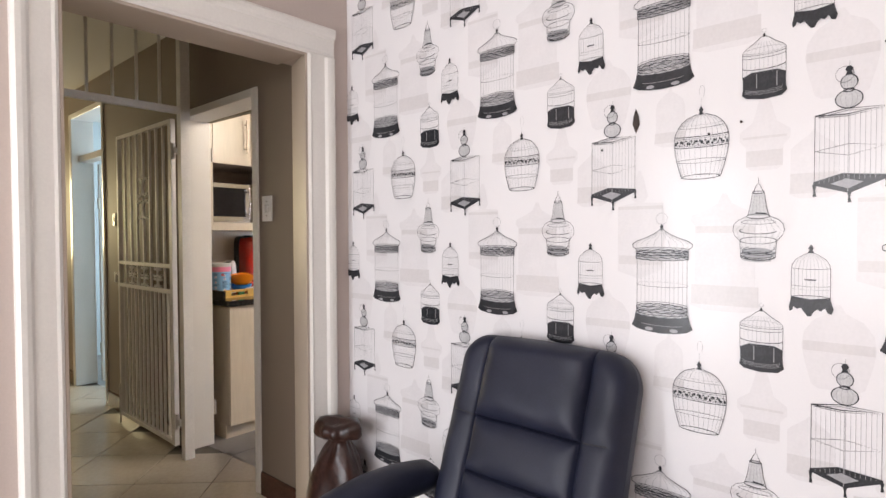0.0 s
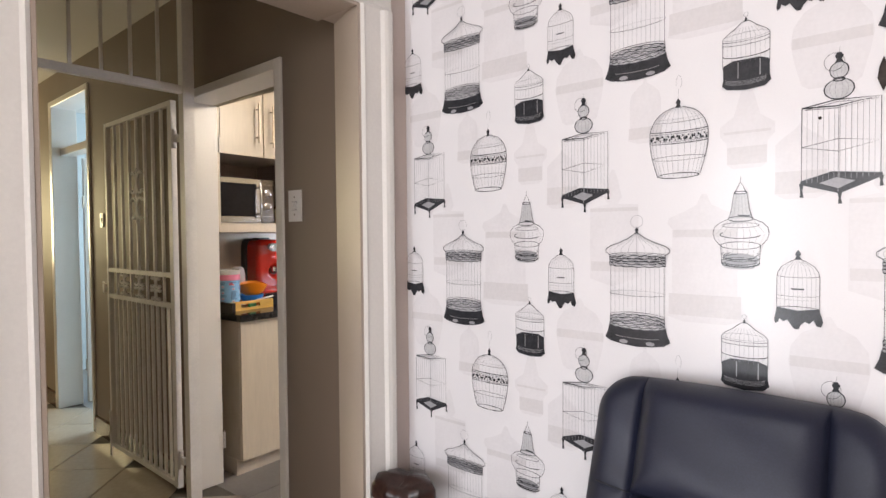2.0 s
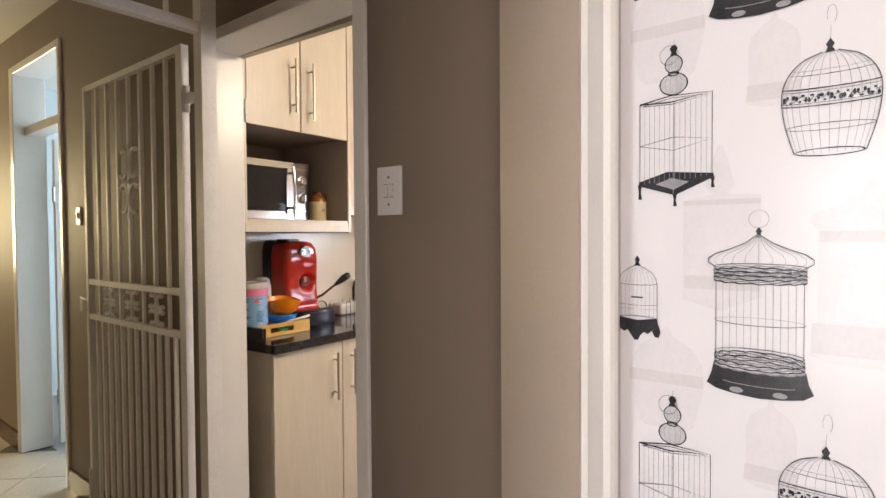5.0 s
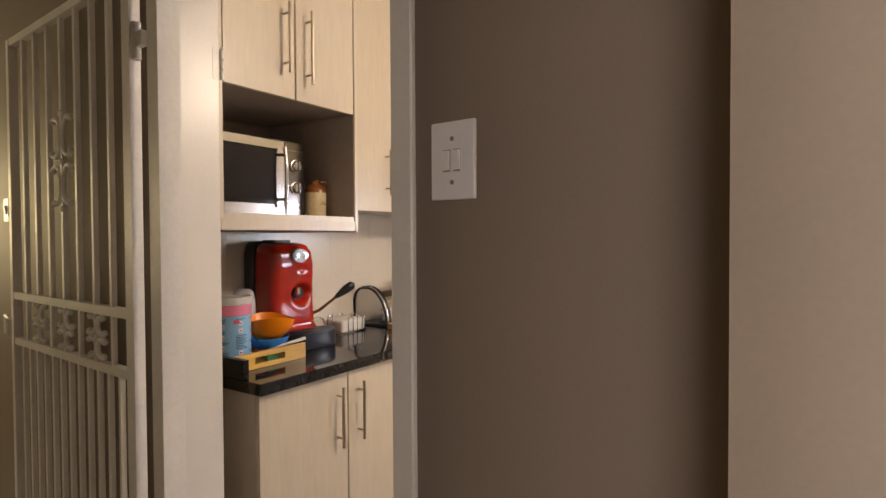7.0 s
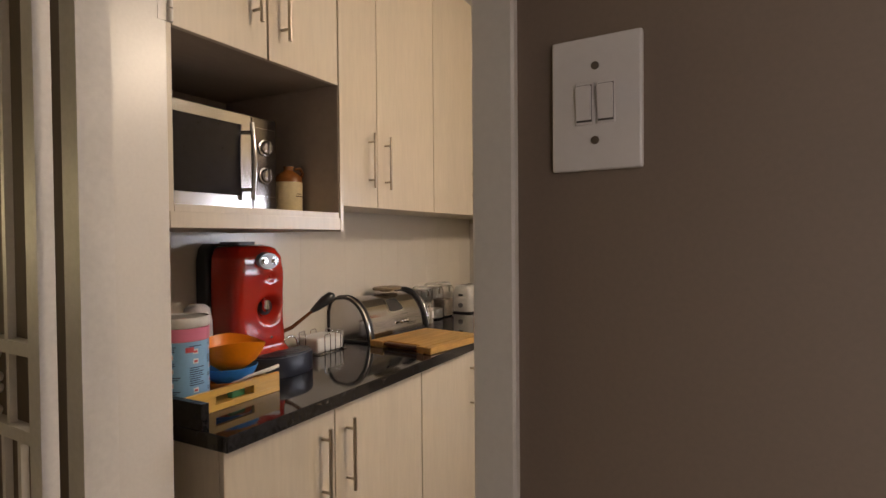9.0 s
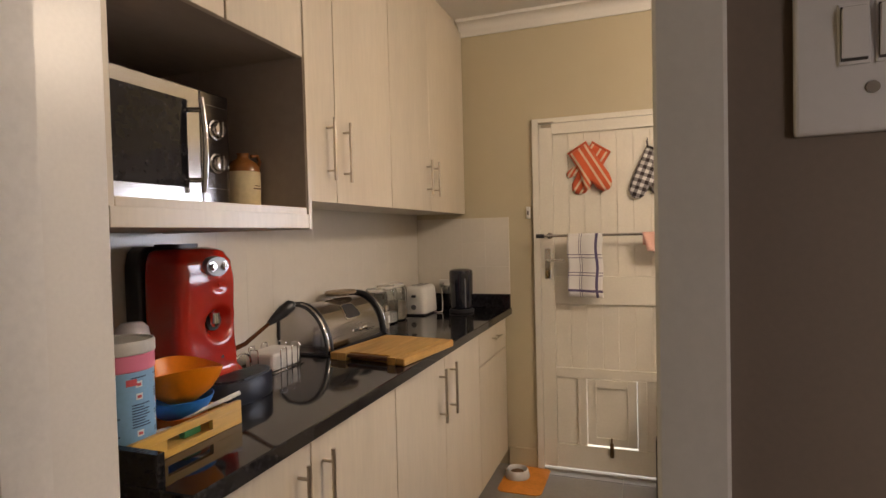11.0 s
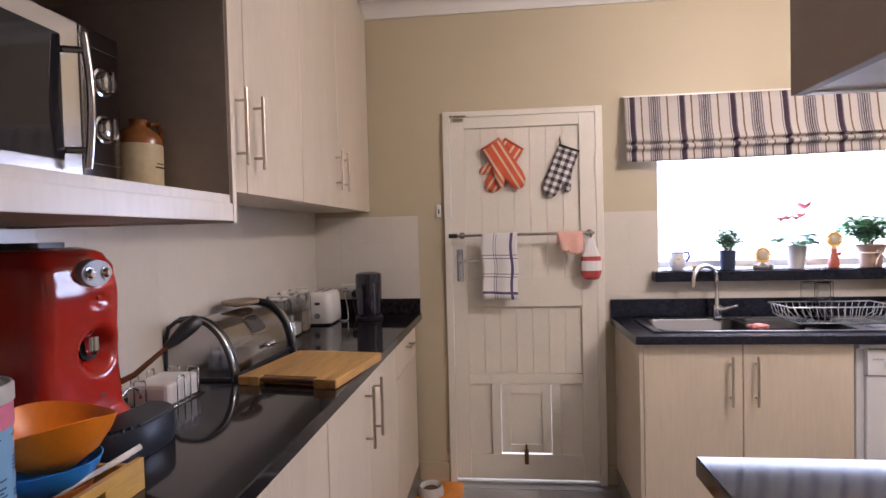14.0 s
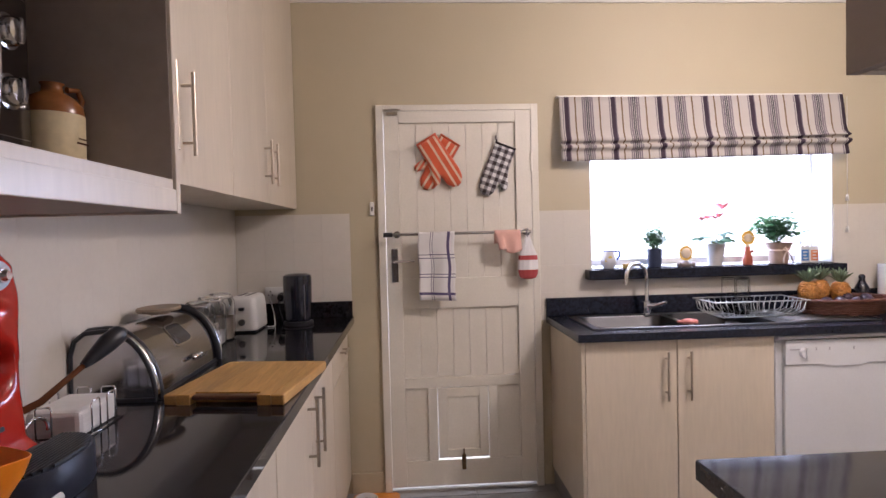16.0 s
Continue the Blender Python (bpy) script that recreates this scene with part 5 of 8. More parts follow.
tagged(st, "dark carved wooden pedestal with a knobbly top beside the armchair", "wooden pedestal")

# ---- light switch, skirtings and hallway floor ----
PLAST = mat("white_switch_plastic", (0.72, 0.69, 0.68), 0.3, var=0.02, scale=10, fine=100, bump=0.05)
SHADOWG = mat("grey_gap_shadow", (0.08, 0.07, 0.065), 0.7)


def switch_plate(x0, x1, z0, z1, y, rockers, label, space=WM):
    s = thing("light_switch", ((x0 + x1) / 2, y, z0), label, "light switch", space=space)
    part("plate", B(((x0, y - 0.009, z0), (x1, y - 0.0005, z1)), bevel=0.0025, seg=2), PLAST, s)
    cx, cz = (x0 + x1) / 2, (z0 + z1) / 2
    for k in range(rockers):
        x = cx + (k - (rockers - 1) / 2) * 0.022
        part("rocker_frame", B(((x - 0.0095, y - 0.0105, cz - 0.0215), (x + 0.0095, y - 0.0092, cz + 0.0215)), bevel=0.0005), PLAST, s)
        # a thin dark plate stands in for the shade round the rocker
        part("rocker_gap", B(((x - 0.008, y - 0.0108, cz - 0.019), (x + 0.008, y - 0.0106, cz + 0.019))), SHADOWG, s, "dark sheet painted as the shaded gap round the rocker")
        bm = bmesh.new()
        prism(bm, [(y - 0.011, cz - 0.017), (y - 0.0125, cz - 0.017), (y - 0.0165, cz + 0.017), (y - 0.011, cz + 0.017)], "x", x - 0.0075, x + 0.0075)
        part("rocker", bm, PLAST, s)
    for z in (cz - 0.038, cz + 0.038):
        bm = bmesh.new()
        cyl(bm, (cx, y - 0.0093, z), (cx, y - 0.0102, z), 0.0042, n=14)
        part("screw", bm, mat("dull_screw", (0.28, 0.24, 0.2), 0.4, 0.8), s, smooth=True, auto=40)
    return s


switch_plate(-1.3695, -1.2765, 1.511, 1.648, WALL_Y, 2, "white plastic light switch with two rockers on the taupe wall")
switch_plate(-3.70, -3.64, 1.52, 1.62, WALL_Y, 1, "small white plastic light switch near the open gate")

pad0 = bpy.data.objects["wall_hall_north"]


def skirting(x0, x1, parent=None):
    w = 0.30
    x = x0
    while x < x1 - 0.01:
        e = min(x + w, x1)
        bm = bmesh.new()
        prism(bm, [(WALL_Y - 0.0005, 0.0), (WALL_Y - 0.012, 0.0), (WALL_Y - 0.012, 0.118), (WALL_Y - 0.007, 0.128), (WALL_Y - 0.0005, 0.128)], "x", x + 0.001, e - 0.001)
        me = bpy.data.meshes.new("skirting_tile")
        bm.to_mesh(me)
        bm.free()
        me.materials.append(BROWNP)
        ob = new("skirting_tile", me)
        ob.parent = pad0
        x = e


skirting(-7.39, HD0 - 0.002)
skirting(HD1 + 0.002, -2.372)
skirting(-1.411, HX - 0.002)

TS, TH_ = 0.445, 0.0035
bed = bpy.data.objects["floor_hall_bed"]


def clip_poly(poly, axis, val, keep_less):
    out = []
    for i, p in enumerate(poly):
        q = poly[(i + 1) % len(poly)]
        ip, iq = (p[axis] <= val) == keep_less, (q[axis] <= val) == keep_less
        if ip:
            out.append(p)
        if ip != iq:
            t = (val - p[axis]) / (q[axis] - p[axis])
            out.append((p[0] + t * (q[0] - p[0]), p[1] + t * (q[1] - p[1])))
    return out


per = TS * math.sqrt(2)
for i in range(-16, 6):
    for j in range(-2, 18):
        s0, d0 = -0.215 + per * i, 3.945 + per * j
        g = 0.0035
        c = [((s - d) / 2, (s + d) / 2) for s, d in ((s0 + g, d0 + g), (s0 + per - g, d0 + g), (s0 + per - g, d0 + per - g), (s0 + g, d0 + per - g))]
        for axis, val, less in ((0, -7.39, False), (0, -0.864, True), (1, 0.91, False), (1, 2.462, True)):
            if len(c) >= 3:
                c = clip_poly(c, axis, val, less)
        if len(c) < 3:
            continue
        area = abs(sum(c[k][0] * c[(k + 1) % len(c)][1] - c[(k + 1) % len(c)][0] * c[k][1] for k in range(len(c)))) / 2
        if area < 0.002:
            continue
        cx, cy = sum(p[0] for p in c) / len(c), sum(p[1] for p in c) / len(c)
        if cy > 2.30 and not (-2.325 < cx < -1.466 or HD0 < cx < HD1):
            continue
        bm = bmesh.new()
        va = [bm.verts.new((p[0] - cx, p[1] - cy, 0)) for p in c]
        vb = [bm.verts.new(((p[0] - cx) * 0.994, (p[1] - cy) * 0.994, TH_)) for p in c]
        top = bm.faces.new(vb)
        for k in range(len(c)):
            bm.faces.new((va[k], va[(k + 1) % len(c)], vb[(k + 1) % len(c)], vb[k]))
        bmesh.ops.recalc_face_normals(bm, faces=bm.faces)
        if top.normal.z < 0:
            bmesh.ops.reverse_faces(bm, faces=bm.faces)
        me = bpy.data.meshes.new("floor_tile")
        bm.to_mesh(me)
        bm.free()
        me.materials.append(FLOORT)
        ob = new("floor_tile", me)
        ob.location = (cx, cy, -0.0035)
        ob.parent = bed

# kitchen floor tiles and glazed wall tiles
def tile_mesh(name, w, h, t, material, bevel=0.0015):
    bm = bmesh.new()
    box(bm, (0, 0, 0), (w, h, t), bevel)
    me = bpy.data.meshes.new(name)
    bm.to_mesh(me)
    bm.free()
    me.materials.append(material)
    return me


kf = bpy.data.objects["floor_kitchen"]
T0 = 0.44
tm = tile_mesh("floor_tile", T0 - 0.004, T0 - 0.004, 0.006, KFLOOR)
for i in range(11):
    for j in range(7):
        ob = new("floor_tile", tm)
        ob.location = (KW + T0 * i - 0.05, 2.475 + T0 * j, -0.006)
        ob.parent = kf
wk, nk = bpy.data.objects["wall_kitchen_west"], bpy.data.objects["wall_kitchen_north"]
TW = 0.152
tw = tile_mesh("wall_tile", TW - 0.0003, TW - 0.0003, 0.006, SPLASH, 0.0002)
for i in range(17):
    for j in range(4):
        ob = new("wall_tile", tw)
        ob.matrix_world = pose(KW + 0.0005, 5.194 - TW * i, 0.9835 + 0.151 * j) @ Matrix(((0, 0, 1, 0), (-1, 0, 0, 0), (0, 1, 0, 0), (0, 0, 0, 1)))
        ob.parent = wk
tl = tile_mesh("wall_tile", 0.1566, 0.1455, 0.006, SPLASH, 0.0002)
TURN_T = Matrix(((1, 0, 0, 0), (0, 0, -1, 0), (0, 1, 0, 0), (0, 0, 0, 1)))
for x0, n_, top in ((KW + 0.008, 4, 1.541), (-1.232, 2, 1.533), (W1 + 0.002, 8, 1.533)):
    for i in range(n_):
        for j in range(4):
            ob = new("wall_tile", tw)
            ob.matrix_world = pose(x0 + TW * i, KN - 0.0005, top - 0.152 * (j + 1)) @ TURN_T
            ob.parent = nk
for i in range(9):
    ob = new("wall_tile", tl)
    ob.matrix_world = pose(-0.928 + 0.1569 * i, KN - 0.0005, 1.0) @ TURN_T
    ob.parent = nk

# ---- things on the long worktop ----
def rr(cx, cy, hx, hy, r, z, n=5):
    """A rounded rectangle of points at height z."""
    r = min(r, hx * 0.999, hy * 0.999)
    pts = []
    for sx, sy, a0 in ((1, 1, 0), (-1, 1, 90), (-1, -1, 180), (1, -1, 270)):
        pts += [(cx + sx * (hx - r) + r * math.cos(radians(a0 + 90 * k / n)), cy + sy * (hy - r) + r * math.sin(radians(a0 + 90 * k / n)), z) for k in range(n + 1)]
    return pts


def sheet(us, vs, at, pick=None, t=(0, 0, 0.003)):
    """A thin cloth or plate on a grid: at(u, v) gives the point, pick(u, v) the material."""
    bm = bmesh.new()
    t = Vector(t)
    top = [[bm.verts.new(Vector(at(u, v))) for u in us] for v in vs]
    low = [[bm.verts.new(Vector(at(u, v)) + t) for u in us] for v in vs]
    for j in range(len(vs) - 1):
        for i in range(len(us) - 1):
            mi = pick((us[i] + us[i + 1]) / 2, (vs[j] + vs[j + 1]) / 2) if pick else 0
            bm.faces.new((top[j][i], top[j][i + 1], top[j + 1][i + 1], top[j + 1][i])).material_index = mi
            bm.faces.new((low[j][i], low[j + 1][i], low[j + 1][i + 1], low[j][i + 1])).material_index = mi
    m, n = len(vs) - 1, len(us) - 1
    for j in range(m):
        for i in (0, n):
            bm.faces.new((top[j][i], top[j + 1][i], low[j + 1][i], low[j][i])).material_index = 0
    for i in range(n):
        for j in (0, m):
            bm.faces.new((top[j][i], low[j][i], low[j][i + 1], top[j][i + 1])).material_index = 0
    bmesh.ops.recalc_face_normals(bm, faces=bm.faces)
    return bm


def span(a, b, n, extra=()):
    """Even steps from a to b with some exact extra stops."""
    vals = sorted({round(a + (b - a) * k / n, 5) for k in range(n + 1)} | {round(e, 5) for e in extra if a < e < b})
    return vals


Z0 = WT1 + 0.0004
RED = mat("glossy_red_plastic", (0.42, 0.016, 0.008), 0.16, var=0.05, scale=4, fine=60, bump=0.02, coat=0.25)
SILV = mat("silver_plastic", (0.22, 0.22, 0.235), 0.36, 0.7, var=0.03, scale=8, fine=120, bump=0.03)
ORANGE = mat("orange_plastic", (0.86, 0.25, 0.008), 0.35, var=0.05, scale=8, fine=100, bump=0.05)
BLUEP = mat("blue_plastic", (0.025, 0.24, 0.72), 0.35, var=0.05, scale=8, fine=100, bump=0.05)
BURNT = mat("burnt_orange_plastic", (0.52, 0.13, 0.015), 0.35, var=0.06, scale=8, fine=100, bump=0.05)
PINE = mat("oiled_pine", (0.64, 0.39, 0.09), 0.30, var=0.10, scale=4, fine=34, bump=0.2, depth=0.0004, stretch=(4, 0.5, 4))
BAMBOO = mat("bamboo_strips", (0.50, 0.285, 0.085), 0.40, var=0.16, scale=7, fine=40, bump=0.15, depth=0.0003, stretch=(5, 0.45, 5), random=0.12)
DARKWD = mat("dark_handle_wood", (0.11, 0.045, 0.02), 0.4, var=0.2, scale=6, fine=60, bump=0.2)
CLOTHW = mat("white_cotton", (0.74, 0.72, 0.72), 0.9, var=0.04, scale=12, fine=500, bump=0.5, depth=0.0006, sheen=0.3)
PLASTW = mat("white_plastic", (0.72, 0.71, 0.69), 0.35, var=0.03, scale=8, fine=100, bump=0.05)
CLEARP = glass("clear_bottle_plastic", (0.9, 0.9, 0.92), 0.25, 1.2)
CLEARG = glass("clear_jar_glass", (0.95, 0.96, 0.96), 0.0, 1.2)

# microwave oven
mw = thing("microwave", (-2.68, 2.78, ZM1 + 0.001), "silver microwave oven with a black glass door and curved handle", "microwave")
MX = -2.508
MWS, MWP = mat("mirror_steel", (0.56, 0.55, 0.55), 0.16, 1.0, var=0.04, scale=5, fine=200, bump=0.03), mat("dark_mirror_steel", (0.20, 0.185, 0.18), 0.13, 1.0, var=0.05, scale=5, fine=100, bump=0.0)
part("body", B(((-2.855, 2.56, 1.534), (MX - 0.022, 3.026, 1.818)), bevel=0.004), SILV, mw)
cp = part("control_panel", B(((MX - 0.021, 2.930, 1.534), (MX, 3.028, 1.820)), bevel=0.003, seg=2), MWP, mw, "dark mirror steel control panel")
for z in (1.5765, 1.786):
    part("panel_line", B(((MX, 2.933, z), (MX + 0.0012, 3.026, z + 0.0016))), MWS, cp, "bright groove line")
dr = part("door", B(((MX - 0.021, 2.556, 1.534), (MX, 2.927, 1.820)), bevel=0.003, seg=2), MWS, mw, "bright steel door")
part("door_glass", B(((MX - 0.004, 2.566, 1.574), (MX + 0.0015, 2.884, 1.786)), bevel=0.001), mat("black_oven_glass", (0.012, 0.012, 0.016), 0.05, var=0.1, bump=0, spec=0.35), dr, "black glass")
bm = bmesh.new()
tube(bm, [(MX + 0.026 + 0.010 * math.sin(math.pi * k / 12), 2.905, 1.562 + 0.230 * k / 12) for k in range(13)], 0.0075, 12)
hd_ = part("handle", bm, MWS, dr, "bowed bright steel handle", True, 60)
for z in (1.592, 1.762):
    bm = bmesh.new()
    cyl(bm, (MX + 0.001, 2.890, z), (MX + 0.030, 2.904, z), 0.006, n=12)
    part("handle_post", bm, MWP, dr, "dark round handle post", True, 40)
for z in (1.728, 1.642):
    bm = bmesh.new()
    lathe(bm, [(0.0, 0.0), (0.026, 0.0), (0.026, 0.003), (0.0215, 0.004), (0.0205, 0.013), (0.017, 0.018), (0.0, 0.020)], (0, 0, 0), 28)
    put(bm, Matrix.Translation((MX + 0.0005, 2.979, z)) @ Matrix.Rotation(radians(90), 4, "Y"))
    box(bm, (MX + 0.012, 2.9755, z - 0.019), (MX + 0.026, 2.9825, z + 0.019), 0.002)
    part("knob", bm, MWS, mw, "round bright steel dial", True, 40)
for y in (2.60, 2.97):
    for x in (-2.54, -2.82):
        part("foot", B(((x - 0.012, y - 0.012, ZM1 + 0.0005), (x + 0.012, y + 0.012, 1.5345))), BLACKP, mw)

# stoneware jug
jg = thing("stoneware_jug", (-2.51, 3.084, ZM1 + 0.0005), "small cream stoneware jug with a brown shoulder and loop handle", "jug")
zc = ZM1 + 0.001
bm = bmesh.new()
lathe(bm, [(0, zc), (0.041, zc), (0.044, zc + 0.006), (0.045, zc + 0.10)], (-2.51, 3.084, 0), 28)
part("body", bm, mat("cream_stoneware", (0.68, 0.57, 0.36), 0.3, var=0.08, scale=10, fine=80), jg, smooth=True, auto=40)
bm = bmesh.new()
lathe(bm, [(0.0452, zc + 0.1003), (0.0445, zc + 0.113), (0.034, zc + 0.128), (0.017, zc + 0.137), (0.0145, zc + 0.147), (0.018, zc + 0.152), (0.012, zc + 0.152), (0.011, zc + 0.13)], (-2.51, 3.084, 0), 28)
tube(bm, [(-2.495, 3.098, zc + 0.145), (-2.488, 3.116, zc + 0.148), (-2.486, 3.124, zc + 0.132), (-2.489, 3.118, zc + 0.112)], 0.005, 8)
part("glazed_shoulder", bm, mat("brown_salt_glaze", (0.26, 0.095, 0.025), 0.2, var=0.15, scale=20, fine=90), jg, "glossy brown glazed shoulder and handle", True, 50)
bm = bmesh.new()
box(bm, (-2.4655, 3.069, zc + 0.052), (-2.4645, 3.099, zc + 0.055))
box(bm, (-2.4655, 3.074, zc + 0.060), (-2.4645, 3.094, zc + 0.062))
part("print", bm, BROWNP, jg, "tiny brown print")
jar = thing("cream_jar", (-2.62, 3.035, ZM1 + 0.0005), "small cream jar in the open niche", "jar")
bm = bmesh.new()
lathe(bm, [(0, zc), (0.030, zc), (0.032, zc + 0.08), (0.026, zc + 0.092), (0.026, zc + 0.10), (0, zc + 0.10)], (-2.62, 3.045, 0), 24)
part("body", bm, MATS["cream_stoneware"], jar, smooth=True, auto=40)

# coffee machine
cm = thing("coffee_machine", (-2.74, 3.09, Z0), "glossy red capsule coffee machine with a black back and drip tray", "coffee machine")
cy = 3.104
secs = [(z * 1.03, h * 1.12, f, r) for z, h, f, r in [(0.0, 0.150, -2.60, 0.05), (0.018, 0.146, -2.602, 0.05), (0.045, 0.122, -2.628, 0.045), (0.09, 0.104, -2.648, 0.04), (0.2, 0.103, -2.658, 0.035), (0.33, 0.103, -2.652, 0.035), (0.385, 0.100, -2.658, 0.035), (0.412, 0.092, -2.672, 0.035), (0.426, 0.078, -2.69, 0.03), (0.430, 0.06, -2.71, 0.03)]]


def along(ringpts, n):
    """The same closed ring, cut into n even steps."""
    pts = [Vector(p) for p in ringpts]
    ds = [0.0]
    for a, b in zip(pts, pts[1:] + pts[:1]):
        ds.append(ds[-1] + (b - a).length)
    out, k = [], 0
    for i in range(n):
        d = ds[-1] * i / n
        while ds[k + 1] < d:
            k += 1
        out.append(pts[k].lerp(pts[(k + 1) % len(pts)], (d - ds[k]) / max(1e-9, ds[k + 1] - ds[k])))
    return out


OY, OZ = cy + 0.032, 0.222
levels = [secs[-1][0] * k / 60 for k in range(60)] + [secs[-1][0]]
rings = []
for z in levels:
    k = max(i for i in range(len(secs) - 1) if secs[i][0] <= z)
    q = (z - secs[k][0]) / (secs[k + 1][0] - secs[k][0])
    q = q * q * (3 - 2 * q)
    h, f, r = [secs[k][i] + (secs[k + 1][i] - secs[k][i]) * q for i in (1, 2, 3)]
    ring_ = along(rr((f - 2.80) / 2, cy, (f + 2.80) / 2, h, r, Z0 + z, 6), 132)
    for p in ring_:
        front = max(0.0, min(1.0, (p.x + 2.74) / 0.06))
        d = math.hypot((p.y - OY) / 0.044, (z - OZ) / (0.034 if z > OZ else 0.042))
        p.x -= 0.036 * front * math.exp(-d ** 4)
        p.x += 0.003 * front * math.exp(-((d - 1.5) / 0.35) ** 2) * (1 if z > OZ else 0.5)
        p.x += 0.008 * front * math.exp(-((p.y - OY) / 0.035) ** 2) * max(0, min(1, (z - 0.27) / 0.05))
        p.x -= 0.010 * front * math.exp(-((p.y - OY) / 0.026) ** 2 - ((z - 0.325) / 0.014) ** 2)
    rings.append(ring_)
bm = loft(bmesh.new(), rings)
part("body", bm, RED, cm, smooth=True, auto=60)
bm = bmesh.new()
loft(bm, [rr(-2.832, cy, 0.031, h, 0.012, Z0 + z, 4) for z, h in ((0, 0.112), (0.39, 0.112), (0.43, 0.103), (0.448, 0.085))])
part("back_cover", bm, BLACKP, cm, "black back cover", True, 50)
bm = bmesh.new()
loft(bm, [rr(-2.775, cy - 0.002, 0.045, 0.05, 0.02, Z0 + z, 5) for z in (0.4432, 0.449, 0.454)])
part("top_lid", bm, BLACKP, cm, "black top lid", True, 50)


def disc_x(bm, x0, x1, y, z, ry, rz, n=32, taper=1.0):
    loft(bm, [[(x0, y + ry * math.cos(2 * math.pi * k / n), z + rz * math.sin(2 * math.pi * k / n)) for k in range(n)], [(x1, y + ry * taper * math.cos(2 * math.pi * k / n), z + rz * taper * math.sin(2 * math.pi * k / n)) for k in range(n)]])
    return bm


bx, by = -2.650, cy + 0.020
bd_ = part("badge", disc_x(bmesh.new(), bx - 0.01, bx + 0.006, by, Z0 + 0.386, 0.050, 0.031, 36, 0.9), mat("badge_silver", (0.34, 0.34, 0.35), 0.42, 0.6, bump=0), cm, "oval silver badge", True, 40)
for s in (-1, 1):
    bm = disc_x(bmesh.new(), bx + 0.0055, bx + 0.009, by + s * 0.024, Z0 + 0.386, 0.014, 0.014, 20)
    disc_x(bm, bx + 0.009, bx + 0.017, by + s * 0.024, Z0 + 0.386, 0.011, 0.011, 20, 0.7)
    part("knob", bm, CHROME, bd_, "small round chrome knob", True, 40)
part("button", disc_x(bmesh.new(), bx - 0.010, bx + 0.002, by + 0.010, Z0 + 0.335, 0.008, 0.008, 18, 0.8), RED, cm, "small red button", True, 40)
part("button", disc_x(bmesh.new(), bx - 0.014, bx - 0.002, by - 0.010, Z0 + 0.335, 0.006, 0.006, 18, 0.8), CHROME, cm, "small chrome button", True, 40)
part("outlet", disc_x(bmesh.new(), bx - 0.060, bx - 0.030, OY + 0.003, Z0 + OZ, 0.030, 0.027), BLACKP, cm, "dark round outlet")
bm = bmesh.new()
cyl(bm, (bx - 0.022, OY - 0.004, Z0 + OZ - 0.004), (bx - 0.022, OY - 0.004, Z0 + OZ + 0.026), 0.016, n=24)
cyl(bm, (bx - 0.022, OY - 0.004, Z0 + OZ - 0.014), (bx - 0.022, OY - 0.004, Z0 + OZ - 0.004), 0.009, 0.016, n=24)
part("spout", bm, CHROME, cm, "chrome spout", True, 40)
bm = disc_x(bmesh.new(), bx - 0.012, bx + 0.001, OY, Z0 + 0.118, 0.006, 0.006, 14)
part("screw_hole", bm, BLACKP, cm, "small dark screw hole")
tray = []
for z, sc in ((0.0, 0.97), (0.006, 1.0), (0.06, 1.0), (0.068, 0.985)):
    tray.append([(-2.600 + 0.075 * sc * math.cos(a) * (1.0 if math.cos(a) > 0 else 0.5), 3.135 + 0.122 * sc * math.copysign(abs(math.sin(a)) ** 0.75, math.sin(a)), Z0 + z) for a in [2 * math.pi * k / 44 for k in range(44)]])
DRIP = mat("dark_navy_plastic", (0.025, 0.03, 0.048), 0.3, var=0.1, scale=20, fine=200, bump=0.05)
bm = bmesh.new()
loft(bm, tray)
part("drip_tray", bm, DRIP, cm, "dark rounded drip tray", True, 45)
bm = bmesh.new()
for k in range(12):
    x = -2.618 + 0.0075 * k
    w = 0.112 * math.sqrt(max(0.02, 1 - max(0, (x + 2.600) / 0.072) ** 2))
    box(bm, (x, 3.135 - w, Z0 + 0.068), (x + 0.0035, 3.135 + w, Z0 + 0.0735))
part("drip_grille", bm, BLACKP, cm, "black ribbed grille")
bm = bmesh.new()
tube(bm, [(-2.70, 3.19, Z0 + 0.11), (-2.64, 3.225, Z0 + 0.14), (-2.585, 3.275, Z0 + 0.198)], [0.008, 0.007, 0.0055], 10)
lv = part("lever_rod", bm, mat("brown_bakelite", (0.16, 0.06, 0.025), 0.25), cm, "brown lever rod", True, 60)
bm = bmesh.new()
tube(bm, [(-2.587, 3.272, Z0 + 0.196), (-2.578, 3.29, Z0 + 0.209), (-2.562, 3.315, Z0 + 0.231), (-2.547, 3.338, Z0 + 0.248), (-2.541, 3.346, Z0 + 0.254)], [0.008, 0.014, 0.020, 0.019, 0.006], 16)
part("lever_knob", bm, BLACKP, lv, "black tapered knob", True, 60)
bm = bmesh.new()
tube(bm, arc((-2.66, 3.235, Z0 + 0.075), 0.038, -10, 170, 12, "yz", 0.03), 0.0035, 8)
part("wire_loop", bm, STEEL, cm, smooth=True)

